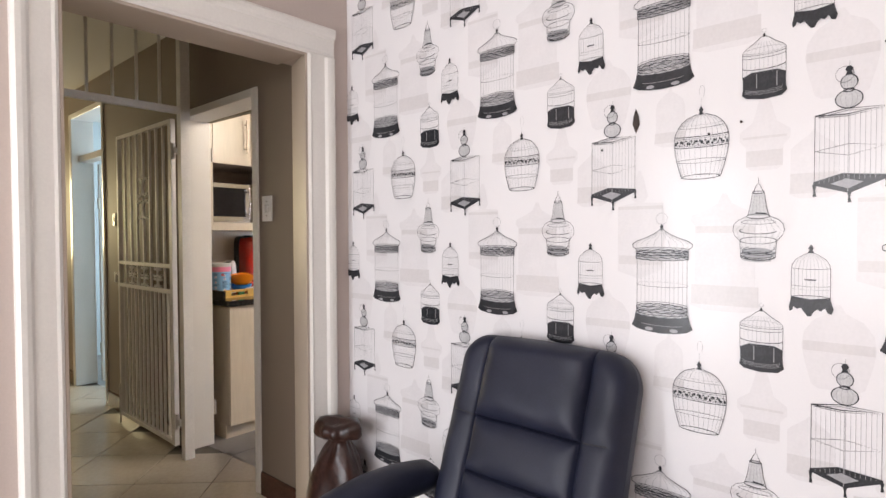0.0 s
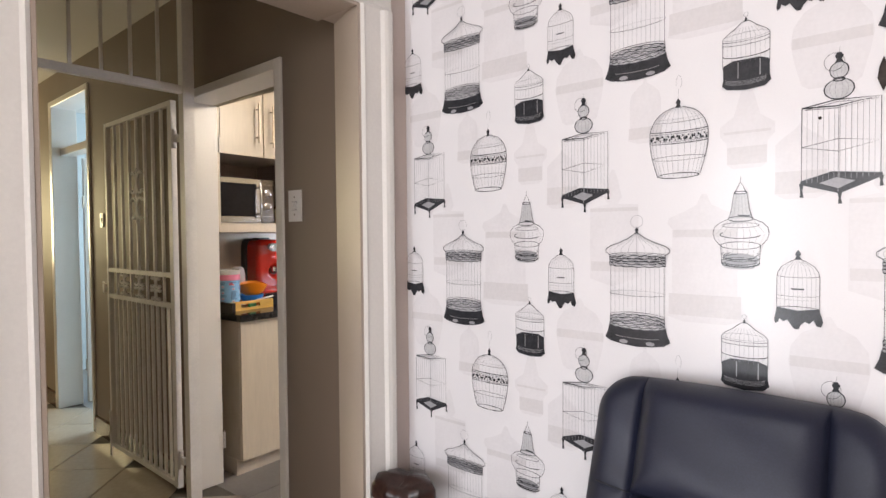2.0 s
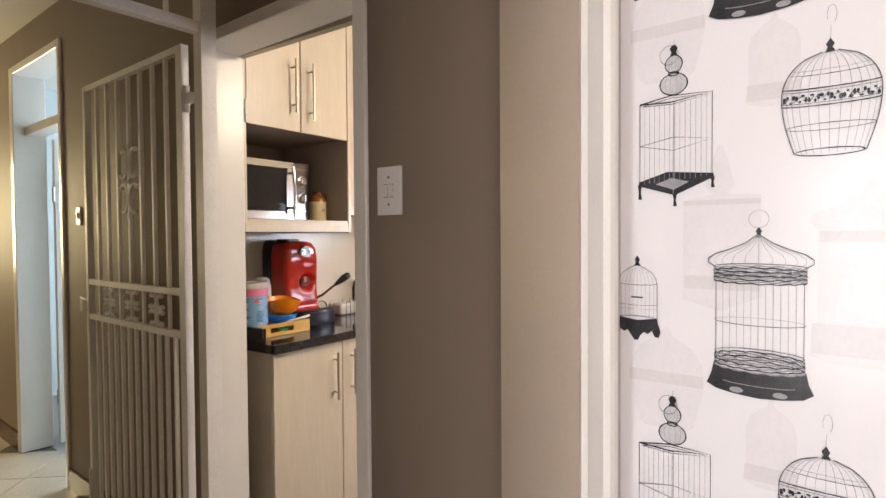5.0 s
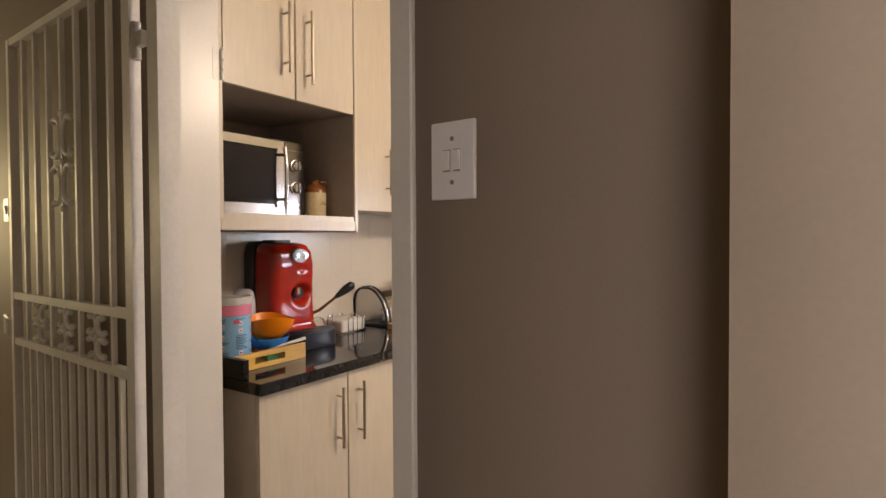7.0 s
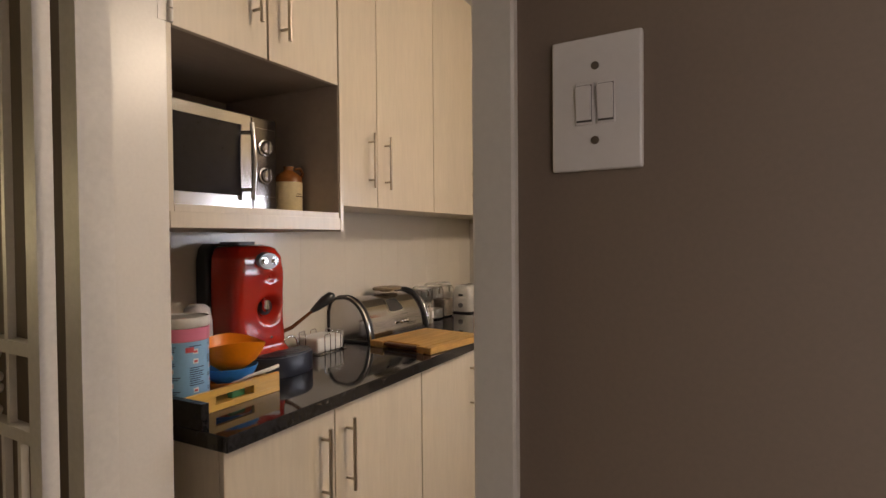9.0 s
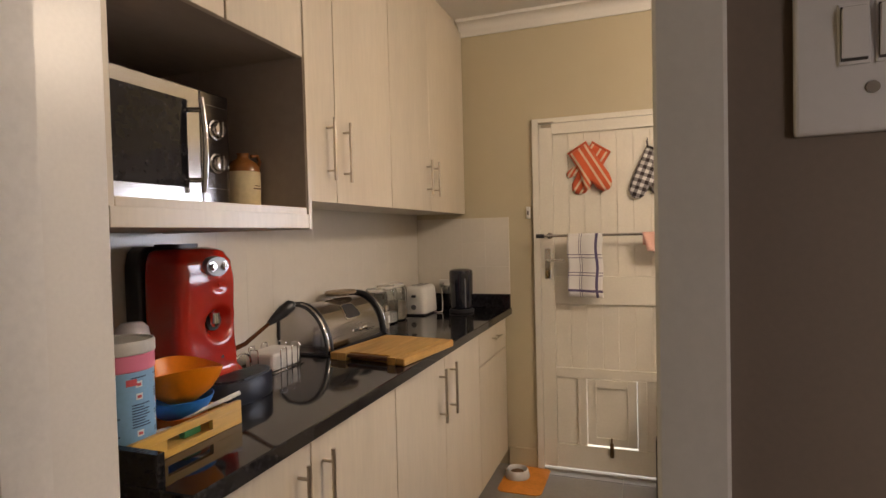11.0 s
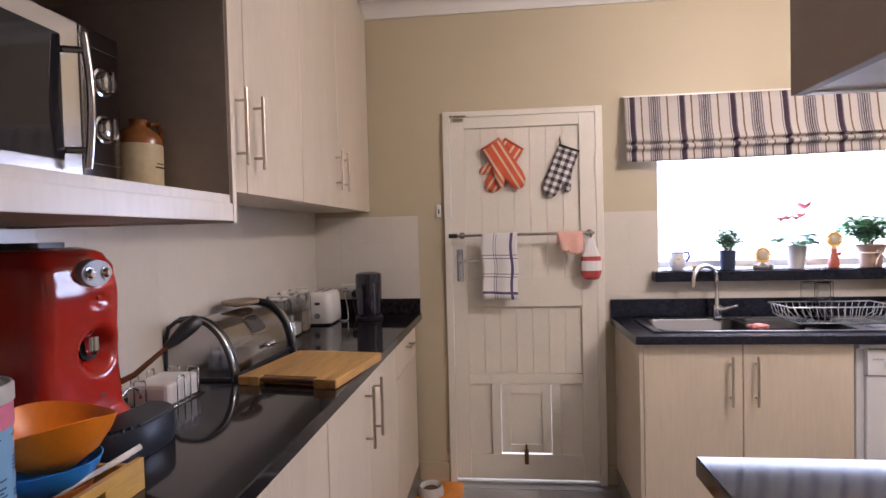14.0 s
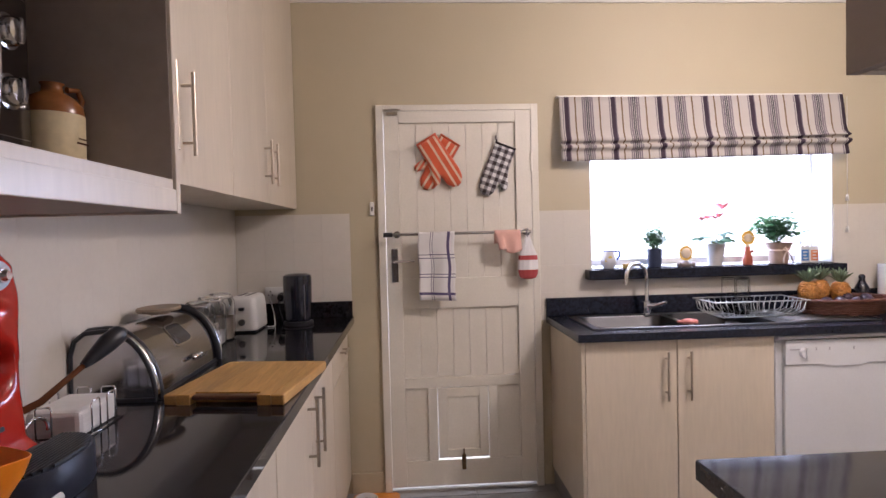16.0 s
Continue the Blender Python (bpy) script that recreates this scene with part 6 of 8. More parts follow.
# pine tray and its contents
ty0, ty1, tx0, tx1 = 2.625, 2.958, -2.735, -2.450
tr_ = thing("serving_tray", (-2.59, 2.79, Z0), "small pine tray with a slot handle holding feeding things", "tray")
part("base", B(((tx0, ty0, Z0 + 0.001), (tx1, ty1, Z0 + 0.010))), PINE, tr_)
for s0, s1 in (((tx0, ty0), (tx1, ty0 + 0.012)), ((tx0, ty1 - 0.012), (tx1, ty1))):
    part("side", B(((*s0, Z0), (*s1, Z0 + 0.046)), bevel=0.002), PINE, tr_)
for xx in (tx0 - 0.012, tx1):
    y0, y1, zz = ty0, ty1, Z0
    part("end_board", B(((xx, y0, zz), (xx + 0.012, y1, zz + 0.017)), ((xx, y0, zz + 0.017), (xx + 0.012, y0 + 0.10, zz + 0.040)), ((xx, y1 - 0.10, zz + 0.017), (xx + 0.012, y1, zz + 0.040)), ((xx, y0, zz + 0.040), (xx + 0.012, y1, zz + 0.058)), bevel=0.0006), PINE, tr_, "pine end board with a slot handle")

TINX, TINY = -2.552, 2.710
tn = thing("formula_tin", (TINX, TINY, Z0 + 0.0105), "infant formula tin with a pale blue label and pink band", "tin")
zb = Z0 + 0.011
LBL, PNK = mat("pale_blue_label", (0.22, 0.44, 0.68), 0.35, var=0.05, scale=25, fine=120, bump=0), mat("pink_band", (0.72, 0.20, 0.32), 0.35, var=0.03, bump=0)
bm = bmesh.new()
lathe(bm, [(0.066, zb), (0.069, zb + 0.004), (0.069, zb + 0.008)], (TINX, TINY, 0), 40)
part("bottom_rim", bm, STEEL, tn, smooth=True, auto=40)
bm = bmesh.new()
lathe(bm, [(0.0685, zb + 0.0083), (0.0685, zb + 0.178)], (TINX, TINY, 0), 40)
lb = part("label", bm, LBL, tn, "pale blue printed label", True, 40)
bm = bmesh.new()
lathe(bm, [(0.0688, zb + 0.1783), (0.0705, zb + 0.180), (0.0705, zb + 0.212), (0.0688, zb + 0.214)], (TINX, TINY, 0), 40)
part("band", bm, PNK, tn, "pink band", True, 40)
bm = bmesh.new()
lathe(bm, [(0.0705, zb + 0.2143), (0.0725, zb + 0.216), (0.0725, zb + 0.238), (0.070, zb + 0.242), (0.067, zb + 0.242), (0.066, zb + 0.238), (0.0, zb + 0.238)], (TINX, TINY, 0), 40)
part("lid", bm, mat("grey_white_lid", (0.50, 0.49, 0.47), 0.4), tn, "grey-white plastic lid", True, 40)


def on_tin(a, z, da, dz, bm, r=0.0689):
    """A small printed patch on the round wall: angles in degrees, zero towards +x."""
    n = max(2, int(da / 5))
    lo = [(TINX + r * math.cos(radians(a + da * k / n)), TINY + r * math.sin(radians(a + da * k / n)), zb + z) for k in range(n + 1)]
    a_, b_ = [bm.verts.new(p) for p in lo], [bm.verts.new((p[0], p[1], p[2] + dz)) for p in lo]
    for k in range(n):
        bm.faces.new((a_[k], a_[k + 1], b_[k + 1], b_[k]))


rnd = random.Random(5)
INKB, INKW, INKP = mat("navy_ink", (0.03, 0.06, 0.16), 0.4, bump=0), mat("white_ink", (0.75, 0.78, 0.80), 0.4, bump=0), mat("red_ink", (0.62, 0.10, 0.12), 0.4, bump=0)
bt, bw, be_ = bmesh.new(), bmesh.new(), bmesh.new()
for col, a0 in enumerate((-75, -22, 26)):
    z = 0.165
    while z > 0.03:
        if rnd.random() < 0.13:
            on_tin(a0 + 8, z - 0.014, 12, 0.013, bw)
            on_tin(a0 + 10, z - 0.011, 8, 0.006, be_, 0.0691)
            z -= 0.026
        else:
            on_tin(a0, z, 38 - rnd.random() * 16, 0.0026, bt, 0.0692)
            z -= 0.0058
on_tin(-22, 0.012, 30, 0.016, bt)
tagged(part("label_print", bt, INKB, lb), "small dark unreadable print", kind="stuff")
tagged(part("label_picture", bw, INKW, lb), "small white pictures", kind="stuff")
tagged(part("picture_print", be_, INKP, lb), "tiny red pictures", kind="stuff")
bm = bmesh.new()
on_tin(-30, 0.150, 18, 0.014, bm, 0.0692)
part("label_emblem", bm, INKP, lb, "small red emblem")

bb = thing("baby_bottle", (-2.685, 2.862, Z0 + 0.0105), "translucent white baby bottle upside down in the tray", "baby bottle")
bm = bmesh.new()
lathe(bm, [(0, zb), (0.042, zb), (0.042, zb + 0.13), (0.046, zb + 0.145), (0.044, zb + 0.20), (0.037, zb + 0.238), (0.024, zb + 0.250), (0, zb + 0.251)], (-2.685, 2.862, 0), 28)
part("body", bm, mat("milky_plastic", (0.70, 0.68, 0.72), 0.25, trans=0.25, bump=0), bb, smooth=True, auto=50)
bm = bmesh.new()
for k in range(5):
    box(bm, (-2.6505, 2.847, zb + 0.07 + 0.018 * k), (-2.648, 2.862, zb + 0.0715 + 0.018 * k))
part("scale_marks", bm, MATS["grey_print"], bb, "grey scale marks")


def bowl(name, c, r0, r1, z, h, m, label, wave=0.0):
    t = thing(name, (c[0], c[1], z), label, "bowl")
    bm = bmesh.new()
    n = 40
    rings = []
    for rr_, zz, wv in ((r0 * 0.8, 0.0, 0), (r0, 0.002, 0), (r0 + (r1 - r0) * 0.55, h * 0.35, 0.2), (r0 + (r1 - r0) * 0.85, h * 0.7, 0.6), (r1, h, 1), (r1 - 0.002, h + 0.001, 1), (r0 + (r1 - r0) * 0.8, h * 0.7, 0.6), (r0 + (r1 - r0) * 0.5, h * 0.36, 0.2), (r0 * 0.9, 0.005, 0), (0.001, 0.004, 0)):
        rings.append([(c[0] + rr_ * math.cos(a), c[1] + rr_ * math.sin(a), z + zz + wv * wave * math.cos(2 * a + 1.0)) for a in [2 * math.pi * k / n for k in range(n)]])
    loft(bm, rings)
    part("bowl", bm, m, t, smooth=True, auto=60)
    return t


bowl("snack_bowl", (-2.555, 2.862), 0.046, 0.076, zb, 0.036, BURNT, "brown-orange plastic bowl at the bottom of a stack")
bowl("snack_bowl", (-2.550, 2.868), 0.042, 0.082, zb + 0.024, 0.050, BLUEP, "bright blue plastic bowl stacked on another bowl")
bowl("snack_bowl", (-2.540, 2.868), 0.036, 0.097, zb + 0.062, 0.084, ORANGE, "bright orange plastic bowl with a wavy rim", 0.010)
for k, (m, lab) in enumerate(((PLASTW, "white plastic baby spoon"), (PLASTW, "white plastic baby spoon"), (PLASTW, "white plastic baby spoon"))):
    sp = thing("baby_spoon", (-2.50 + 0.008 * k, 2.90, Z0 + 0.055), lab + " leaning on the tray end", "spoon")
    bm = bmesh.new()
    x = -2.462 + 0.004 * k
    tube(bm, [(-2.52, 2.80 + 0.02 * k, Z0 + 0.030), (x - 0.02, 2.87 + 0.012 * k, Z0 + 0.056 + 0.002 * k), (x + 0.002, 2.945 + 0.012 * k, Z0 + 0.066 + 0.003 * k)], [0.003, 0.0045, 0.006], 8)
    part("handle", bm, m, sp, smooth=True)
    bm = bmesh.new()
    bmesh.ops.create_uvsphere(bm, u_segments=12, v_segments=8, radius=0.012, matrix=pose(-2.525, 2.79 + 0.02 * k, Z0 + 0.028) @ Matrix.Diagonal((0.8, 1.4, 0.35, 1)))
    part("spoon_head", bm, m, sp, smooth=True)
cl_ = thing("bib_clip", (-2.49, 2.83, Z0 + 0.011), "small green plastic clip in the tray", "clip")
part("clip", B(((-2.485, 2.80, zb), (-2.465, 2.85, zb + 0.028)), bevel=0.004, seg=2), mat("green_plastic", (0.06, 0.30, 0.12), 0.4), cl_)

# serviettes
nh = thing("napkin_holder", (-2.72, 3.53, Z0), "chrome wire napkin holder on the black worktop", "napkin holder")
part("napkin_pad", B(((-2.795, 3.405, Z0 + 0.004), (-2.675, 3.565, Z0 + 0.066)), bevel=0.012, seg=2), mat("paper_napkins", (0.70, 0.68, 0.66), 0.9, var=0.05, scale=10, fine=30, bump=0.5, depth=0.002, stretch=(1, 1, 14)), nh, "thick stack of white paper napkins")
for (x, y, ax) in ((-2.668, 3.455, 1), (-2.668, 3.52, 1), (-2.80, 3.45, 1), (-2.80, 3.52, 1), (-2.70, 3.572, 0), (-2.76, 3.572, 0), (-2.75, 3.40, 0)):
    bm = bmesh.new()
    d = Vector((0, 0.017, 0)) if ax else Vector((0.017, 0, 0))
    c = Vector((x, y, Z0))
    tube(bm, [c - d + Vector((0, 0, 0.003)), c - d + Vector((0, 0, 0.072)), c - d * 0.8 + Vector((0, 0, 0.078)), c + d * 0.8 + Vector((0, 0, 0.078)), c + d + Vector((0, 0, 0.072)), c + d + Vector((0, 0, 0.003))], 0.0022, 8)
    part("wire_loop", bm, CHROME, nh, smooth=True)
bm = bmesh.new()
tube(bm, [(-2.80, 3.40, Z0 + 0.0025), (-2.668, 3.40, Z0 + 0.0025), (-2.668, 3.572, Z0 + 0.0025), (-2.80, 3.572, Z0 + 0.0025)], 0.0022, 8, True)
part("base_wire", bm, CHROME, nh, smooth=True)

# bread bin
BY0, BY1, BXF, BXB = 3.69, 4.225, -2.632, -2.862
CX_, RX_, RZ_ = -2.775, 0.135, 0.196


def bin_profile(s=1.0, n=16, z0=0.004):
    pts = [(BXB, Z0 + z0), (BXB, Z0 + 0.13 * s), (BXB + 0.012, Z0 + 0.17 * s), (BXB + 0.04, Z0 + 0.192 * s)]
    pts += [(CX_ + RX_ * s * math.cos(radians(a)), Z0 + z0 + (RZ_ - z0) * s * math.sin(radians(a))) for a in [90 - 90 * k / n for k in range(n + 1)]]
    return pts


bb_ = thing("bread_bin", (-2.75, 3.97, Z0), "chrome roll-top bread bin with black rims and a small window", "bread bin")
BINM = mat("polished_bin_steel", (0.52, 0.51, 0.52), 0.13, 1.0, var=0.04, scale=3, fine=120, bump=0.03)
for y, s in ((BY0, -1), (BY1, 1)):
    bm = bmesh.new()
    prism(bm, bin_profile(0.985), "y", y - s * 0.010, y - s * 0.004)
    part("end_panel", bm, BINM, bb_, "mirror-like chrome end panel")
    bm = bmesh.new()
    pr = bin_profile(1.0)
    tube(bm, [(x, y - s * 0.004, z) for x, z in pr], 0.007, 8, True)
    tube(bm, [(x, y - s * 0.029, z) for x, z in pr[2:]], 0.012, 8)
    part("rim", bm, BLACKP, bb_, "black rim", True)
    bm = bmesh.new()
    tube(bm, [(x, y - s * 0.013, z) for x, z in bin_profile(1.0)[5:]], 0.0095, 8)
    part("rim_strip", bm, CHROME, bb_, "chrome strip inside the rim", True)
prof = bin_profile(0.965)[1:]
bm = sheet(span(BY0 + 0.030, BY1 - 0.030, 3), list(range(len(prof))), lambda u, v: (prof[v][0], u, prof[v][1]), None, (-0.004, 0, -0.003))
ld = part("roll_top", bm, BINM, bb_, "curved chrome roll top", True, 40)
part("base", B(((BXB + 0.004, BY0 + 0.012, Z0), (BXF - 0.012, BY1 - 0.012, Z0 + 0.012))), BLACKP, bb_)


def on_bin(y, deg, off):
    return (CX_ + (RX_ * 0.965 + off) * math.cos(radians(deg)), y, Z0 + 0.004 + (RZ_ * 0.955 + off) * math.sin(radians(deg)))


for nm, m, off, lab, w0, w1, d0, d1 in (("window_rim", CHROME, 0.002, "thin chrome window rim", 0.052, 0.064, 33, 62), ("window", BLACKP, 0.0036, "dark trapezoid window", 0.046, 0.058, 35, 60)):
    bm = sheet(span(-1, 1, 8), span(0, 1, 6), lambda u, v: on_bin(3.965 + u * (w1 + (w0 - w1) * v), d0 + (d1 - d0) * v + (abs(u) ** 6) * (2.5 if v < 0.5 else -2.5), off), None, (-0.003, 0, -0.002))
    part(nm, bm, m if nm == "window_rim" else mat("smoked_window", (0.05, 0.05, 0.055), 0.1), ld, lab, True, 50)
bm = bmesh.new()
c = Vector(on_bin(3.985, 17, 0.014))
cyl(bm, c - Vector((0, 0.025, 0)), c + Vector((0, 0.025, 0)), 0.004, n=10)
for s in (-1, 0.1, 1):
    bmesh.ops.create_uvsphere(bm, u_segments=14, v_segments=10, radius=0.009, matrix=Matrix.Translation(c + Vector((0, 0.026 * s, 0))))
cyl(bm, on_bin(3.985, 17, -0.002), c, 0.004, n=10)
part("handle", bm, CHROME, ld, "chrome bobbin handle", True, 60)
bm = bmesh.new()
for k in range(9):
    p = on_bin(4.03 + 0.009 * k, 12 + 1.4 * math.sin(k * 1.7), 0.0006)
    box(bm, (p[0], p[1], p[2]), (p[0] + 0.001, p[1] + 0.006, p[2] + 0.004))
part("printed_word", bm, BLACKP, ld, "small dark unreadable script")
br = thing("round_board", (-2.79, 4.03, Z0 + 0.198), "thin round brown board lying on the bread bin", "board")
bm = bmesh.new()
lathe(bm, [(0, Z0 + 0.2055), (0.085, Z0 + 0.2055), (0.09, Z0 + 0.212), (0.085, Z0 + 0.2185), (0, Z0 + 0.219)], (-2.775, 4.04, 0), 32, sx=0.72)
part("board", bm, mat("grey_brown_wood", (0.26, 0.19, 0.12), 0.5, var=0.15), br, smooth=True, auto=40)
bm = bmesh.new()
cyl(bm, (-2.775, 4.04, Z0 + 0.196), (-2.775, 4.04, Z0 + 0.2055), 0.035, n=20)
part("foot", bm, MATS["grey_brown_wood"], br)

# bamboo chopping board
cb = thing("chopping_board", (-2.43, 3.82, Z0), "thick bamboo chopping board with a dark recessed handle", "chopping board")
ux, uy = Vector((-0.325, 0.045, 0)), Vector((0.015, 0.385, 0))
o = Vector((-2.275, 3.605, Z0))
ex, ey = ux.normalized(), Vector((-ux.y, ux.x, 0)).normalized() * -1
LX, LY = 0.33, 0.388
frame_m = Matrix(((-ex.x, -ey.x if ey.y < 0 else ey.x, 0, o.x + ex.x * LX), (-ex.y, abs(ey.y), 0, o.y + ex.y * LX), (0, 0, 1, o.z), (0, 0, 0, 1)))


def on_board(bm):
    return put(bm, frame_m)


nstr = 9
for k in range(nstr):
    x0, x1 = LX * k / nstr, LX * (k + 1) / nstr
    notch = 0.030 if 2 <= k <= 6 else 0.0
    part("strip", on_board(B(((x0 + 0.0002, notch, 0.0), (x1 - 0.0002, LY, 0.028)), bevel=0.0006 if 0 < k < nstr - 1 else 0.003)), BAMBOO, cb)
part("handle_inlay", on_board(B(((LX * 2 / nstr + 0.002, 0.004, 0.012), (LX * 7 / nstr - 0.002, 0.030, 0.0245)), bevel=0.003)), DARKWD, cb, "dark wooden handle inlay")

# glass canisters
for k, (y, h, fill) in enumerate(((4.37, 0.20, 0.5), (4.495, 0.205, 0.35), (4.62, 0.205, 0.6))):
    t = thing("glass_canister", (-2.78, y, Z0), "clear clip-top glass canister half full of dry food", "canister", "canisters on the worktop")
    bm = bmesh.new()
    loft(bm, [rr(-2.77, y, a * 1.08, a * 1.08, 0.028, Z0 + z) for a, z in ((0.044, 0.001), (0.050, 0.006), (0.050, h * 0.80), (0.044, h * 0.86), (0.044, h * 0.90), (0.0415, h * 0.90), (0.0415, h * 0.86), (0.0475, h * 0.79), (0.0475, 0.008), (0.043, 0.006))])
    part("jar", bm, CLEARG, t, smooth=True, auto=50)
    bm = bmesh.new()
    loft(bm, [rr(-2.77, y, a * 1.05, a * 1.05, 0.026, Z0 + z) for a, z in ((0.044, 0.0065), (0.0465, 0.011), (0.0465, h * fill * 0.8), (0.04, h * fill * 0.82))])
    part("contents", bm, mat(("dry_oats", "white_sugar", "pale_tea_bags")[k], ((0.42, 0.33, 0.22), (0.6, 0.58, 0.55), (0.36, 0.30, 0.24))[k], 0.9, var=0.2, scale=60, fine=300, bump=0.6, depth=0.003), t, "dry food inside", True, 50)
    bm = bmesh.new()
    lathe(bm, [(0, Z0 + h * 0.915), (0.045, Z0 + h * 0.915), (0.047, Z0 + h * 0.95), (0.04, Z0 + h * 0.985), (0, Z0 + h)], (-2.77, y, 0), 28)
    part("lid", bm, CLEARG, t, smooth=True, auto=50)
    bm = bmesh.new()
    cyl(bm, (-2.77, y, Z0 + h * 0.90), (-2.77, y, Z0 + h * 0.913), 0.0465, n=28)
    part("seal", bm, mat("pale_rubber", (0.55, 0.52, 0.48), 0.6), t, "pale rubber seal")
    bm = bmesh.new()
    tube(bm, [Vector((-2.77, y, Z0 + h * 0.875)) + Vector((0.0465 * math.cos(a), 0.0465 * math.sin(a), 0)) for a in [2 * math.pi * q / 24 for q in range(24)]], 0.0018, 6, True)
    tube(bm, [(-2.735, y, Z0 + h * 0.86), (-2.727, y, Z0 + h * 0.74), (-2.722, y, Z0 + h * 0.80), (-2.726, y, Z0 + h * 0.93), (-2.745, y, Z0 + h * 0.985)], 0.0022, 6)
    box(bm, (-2.729, y - 0.008, Z0 + h * 0.70), (-2.7255, y + 0.008, Z0 + h * 0.90), 0.001)
    part("clip", bm, CHROME, t, "steel wire clip", True, 50)
for y in (4.285, 4.335):
    t = thing("spice_jar", (-2.70, y, Z0), "small glass spice jar with a steel lid", "spice jar")
    bm = bmesh.new()
    lathe(bm, [(0, Z0), (0.021, Z0), (0.022, Z0 + 0.006), (0.022, Z0 + 0.080), (0.018, Z0 + 0.086), (0, Z0 + 0.086)], (-2.70, y, 0), 20)
    part("jar", bm, mat("jar_of_spice", (0.34, 0.30, 0.26), 0.12, coat=0.4), t, smooth=True, auto=50)
    bm = bmesh.new()
    lathe(bm, [(0.0, Z0 + 0.0865), (0.021, Z0 + 0.0865), (0.0215, Z0 + 0.113), (0.019, Z0 + 0.116), (0, Z0 + 0.116)], (-2.70, y, 0), 20)
    part("lid", bm, STEEL, t, "steel lid", True, 40)
    bm = bmesh.new()
    box(bm, (-2.683, y - 0.010, Z0 + 0.03), (-2.6765, y + 0.010, Z0 + 0.065))
    part("label", bm, PLASTW, t, "small white label")

# toaster
to = thing("toaster", (-2.72, 4.85, Z0), "white two-slot toaster beside the glass canisters", "toaster")
bm = bmesh.new()
loft(bm, [rr(-2.72 + dx, 4.865, a, b * 0.79, 0.03, Z0 + z * 0.95) for a, b, z, dx in ((0.062, 0.132, 0.010, 0), (0.066, 0.136, 0.016, 0), (0.064, 0.134, 0.10, 0), (0.060, 0.130, 0.155, 0), (0.052, 0.122, 0.173, 0), (0.040, 0.112, 0.178, 0))])
part("body", bm, PLASTW, to, smooth=True, auto=50)
part("base", B(((-2.78, 4.765, Z0), (-2.66, 4.965, Z0 + 0.0095)), bevel=0.003), BLACKP, to, "black base")
for dx in (-0.022, 0.014):
    part("slot", B(((-2.72 + dx - 0.007, 4.795, Z0 + 0.1675), (-2.72 + dx + 0.009, 4.935, Z0 + 0.1705))), BLACKP, to, "dark bread slot")
bm = bmesh.new()
box(bm, (-2.733, 4.745, Z0 + 0.105), (-2.707, 4.764, Z0 + 0.119), 0.003)
part("lever", bm, BLACKP, to, "black lever")
bm = bmesh.new()
cyl(bm, (-2.72, 4.7625, Z0 + 0.05), (-2.72, 4.748, Z0 + 0.05), 0.015, n=20)
part("dial", bm, SILV, to, "round dial", True, 40)

# kettle
kt = thing("kettle", (-2.508, 4.985, Z0), "tall glossy black electric kettle on its base", "kettle")
KX, KY = -2.508, 4.985
KBLK = mat("glossy_black_plastic", (0.012, 0.014, 0.026), 0.13, var=0.1, scale=10, fine=100, bump=0.02, coat=0.4)
bm = bmesh.new()
lathe(bm, [(0, Z0), (0.074, Z0), (0.075, Z0 + 0.012), (0.068, Z0 + 0.018), (0, Z0 + 0.018)], (KX, KY, 0), 32)
part("base", bm, BLACKP, kt, smooth=True, auto=40)
bm = bmesh.new()
lathe(bm, [(0, Z0 + 0.0185), (0.062, Z0 + 0.0185), (0.068, Z0 + 0.024), (0.071, Z0 + 0.225), (0.069, Z0 + 0.238)], (KX, KY, 0), 36)
part("body", bm, KBLK, kt, smooth=True, auto=40)
bm = bmesh.new()
lathe(bm, [(0.069, Z0 + 0.2383), (0.068, Z0 + 0.246), (0.050, Z0 + 0.254), (0.0, Z0 + 0.257)], (KX, KY, 0), 36)
part("lid", bm, KBLK, kt, smooth=True, auto=40)
bm = bmesh.new()
a = Vector((-0.35, 0.94, 0))
tube(bm, [Vector((KX, KY, Z0 + 0.225)) + a * 0.055, Vector((KX, KY, Z0 + 0.228)) + a * 0.09, Vector((KX, KY, Z0 + 0.205)) + a * 0.105, Vector((KX, KY, Z0 + 0.12)) + a * 0.10, Vector((KX, KY, Z0 + 0.075)) + a * 0.062], [0.012, 0.013, 0.012, 0.011, 0.010], 12)
part("handle", bm, BLACKP, kt, "black loop handle", True, 60)
bm = bmesh.new()
box(bm, (KX + 0.04, KY - 0.060, Z0 + 0.03), (KX + 0.047, KY - 0.0545, Z0 + 0.20), 0.001)
part("water_gauge", bm, SILV, kt, "narrow pale water gauge")

# socket, plug and cord
so = fixed("socket_plate", B(((-2.72, KN - 0.022, 1.045), (-2.60, KN - 0.0065, 1.155)), bevel=0.003), PLASTW, "white double wall socket above the worktop", "wall socket", kind="")
for x, z in ((-2.69, 1.13), (-2.70, 1.112), (-2.68, 1.112), (-2.69, 1.075)):
    bm = bmesh.new()
    cyl(bm, (x, KN - 0.0222, z), (x, KN - 0.024, z), 0.004, n=10)
    part("socket_hole", bm, BLACKP, so)
pg = thing("plug", (-2.63, 5.16, 1.10), "black mains plug in the wall socket", "plug")
bm = bmesh.new()
cyl(bm, (-2.63, KN - 0.023, 1.10), (-2.63, KN - 0.06, 1.10), 0.026, 0.018, n=20)
part("plug_body", bm, BLACKP, pg, smooth=True, auto=40)
bm = bmesh.new()
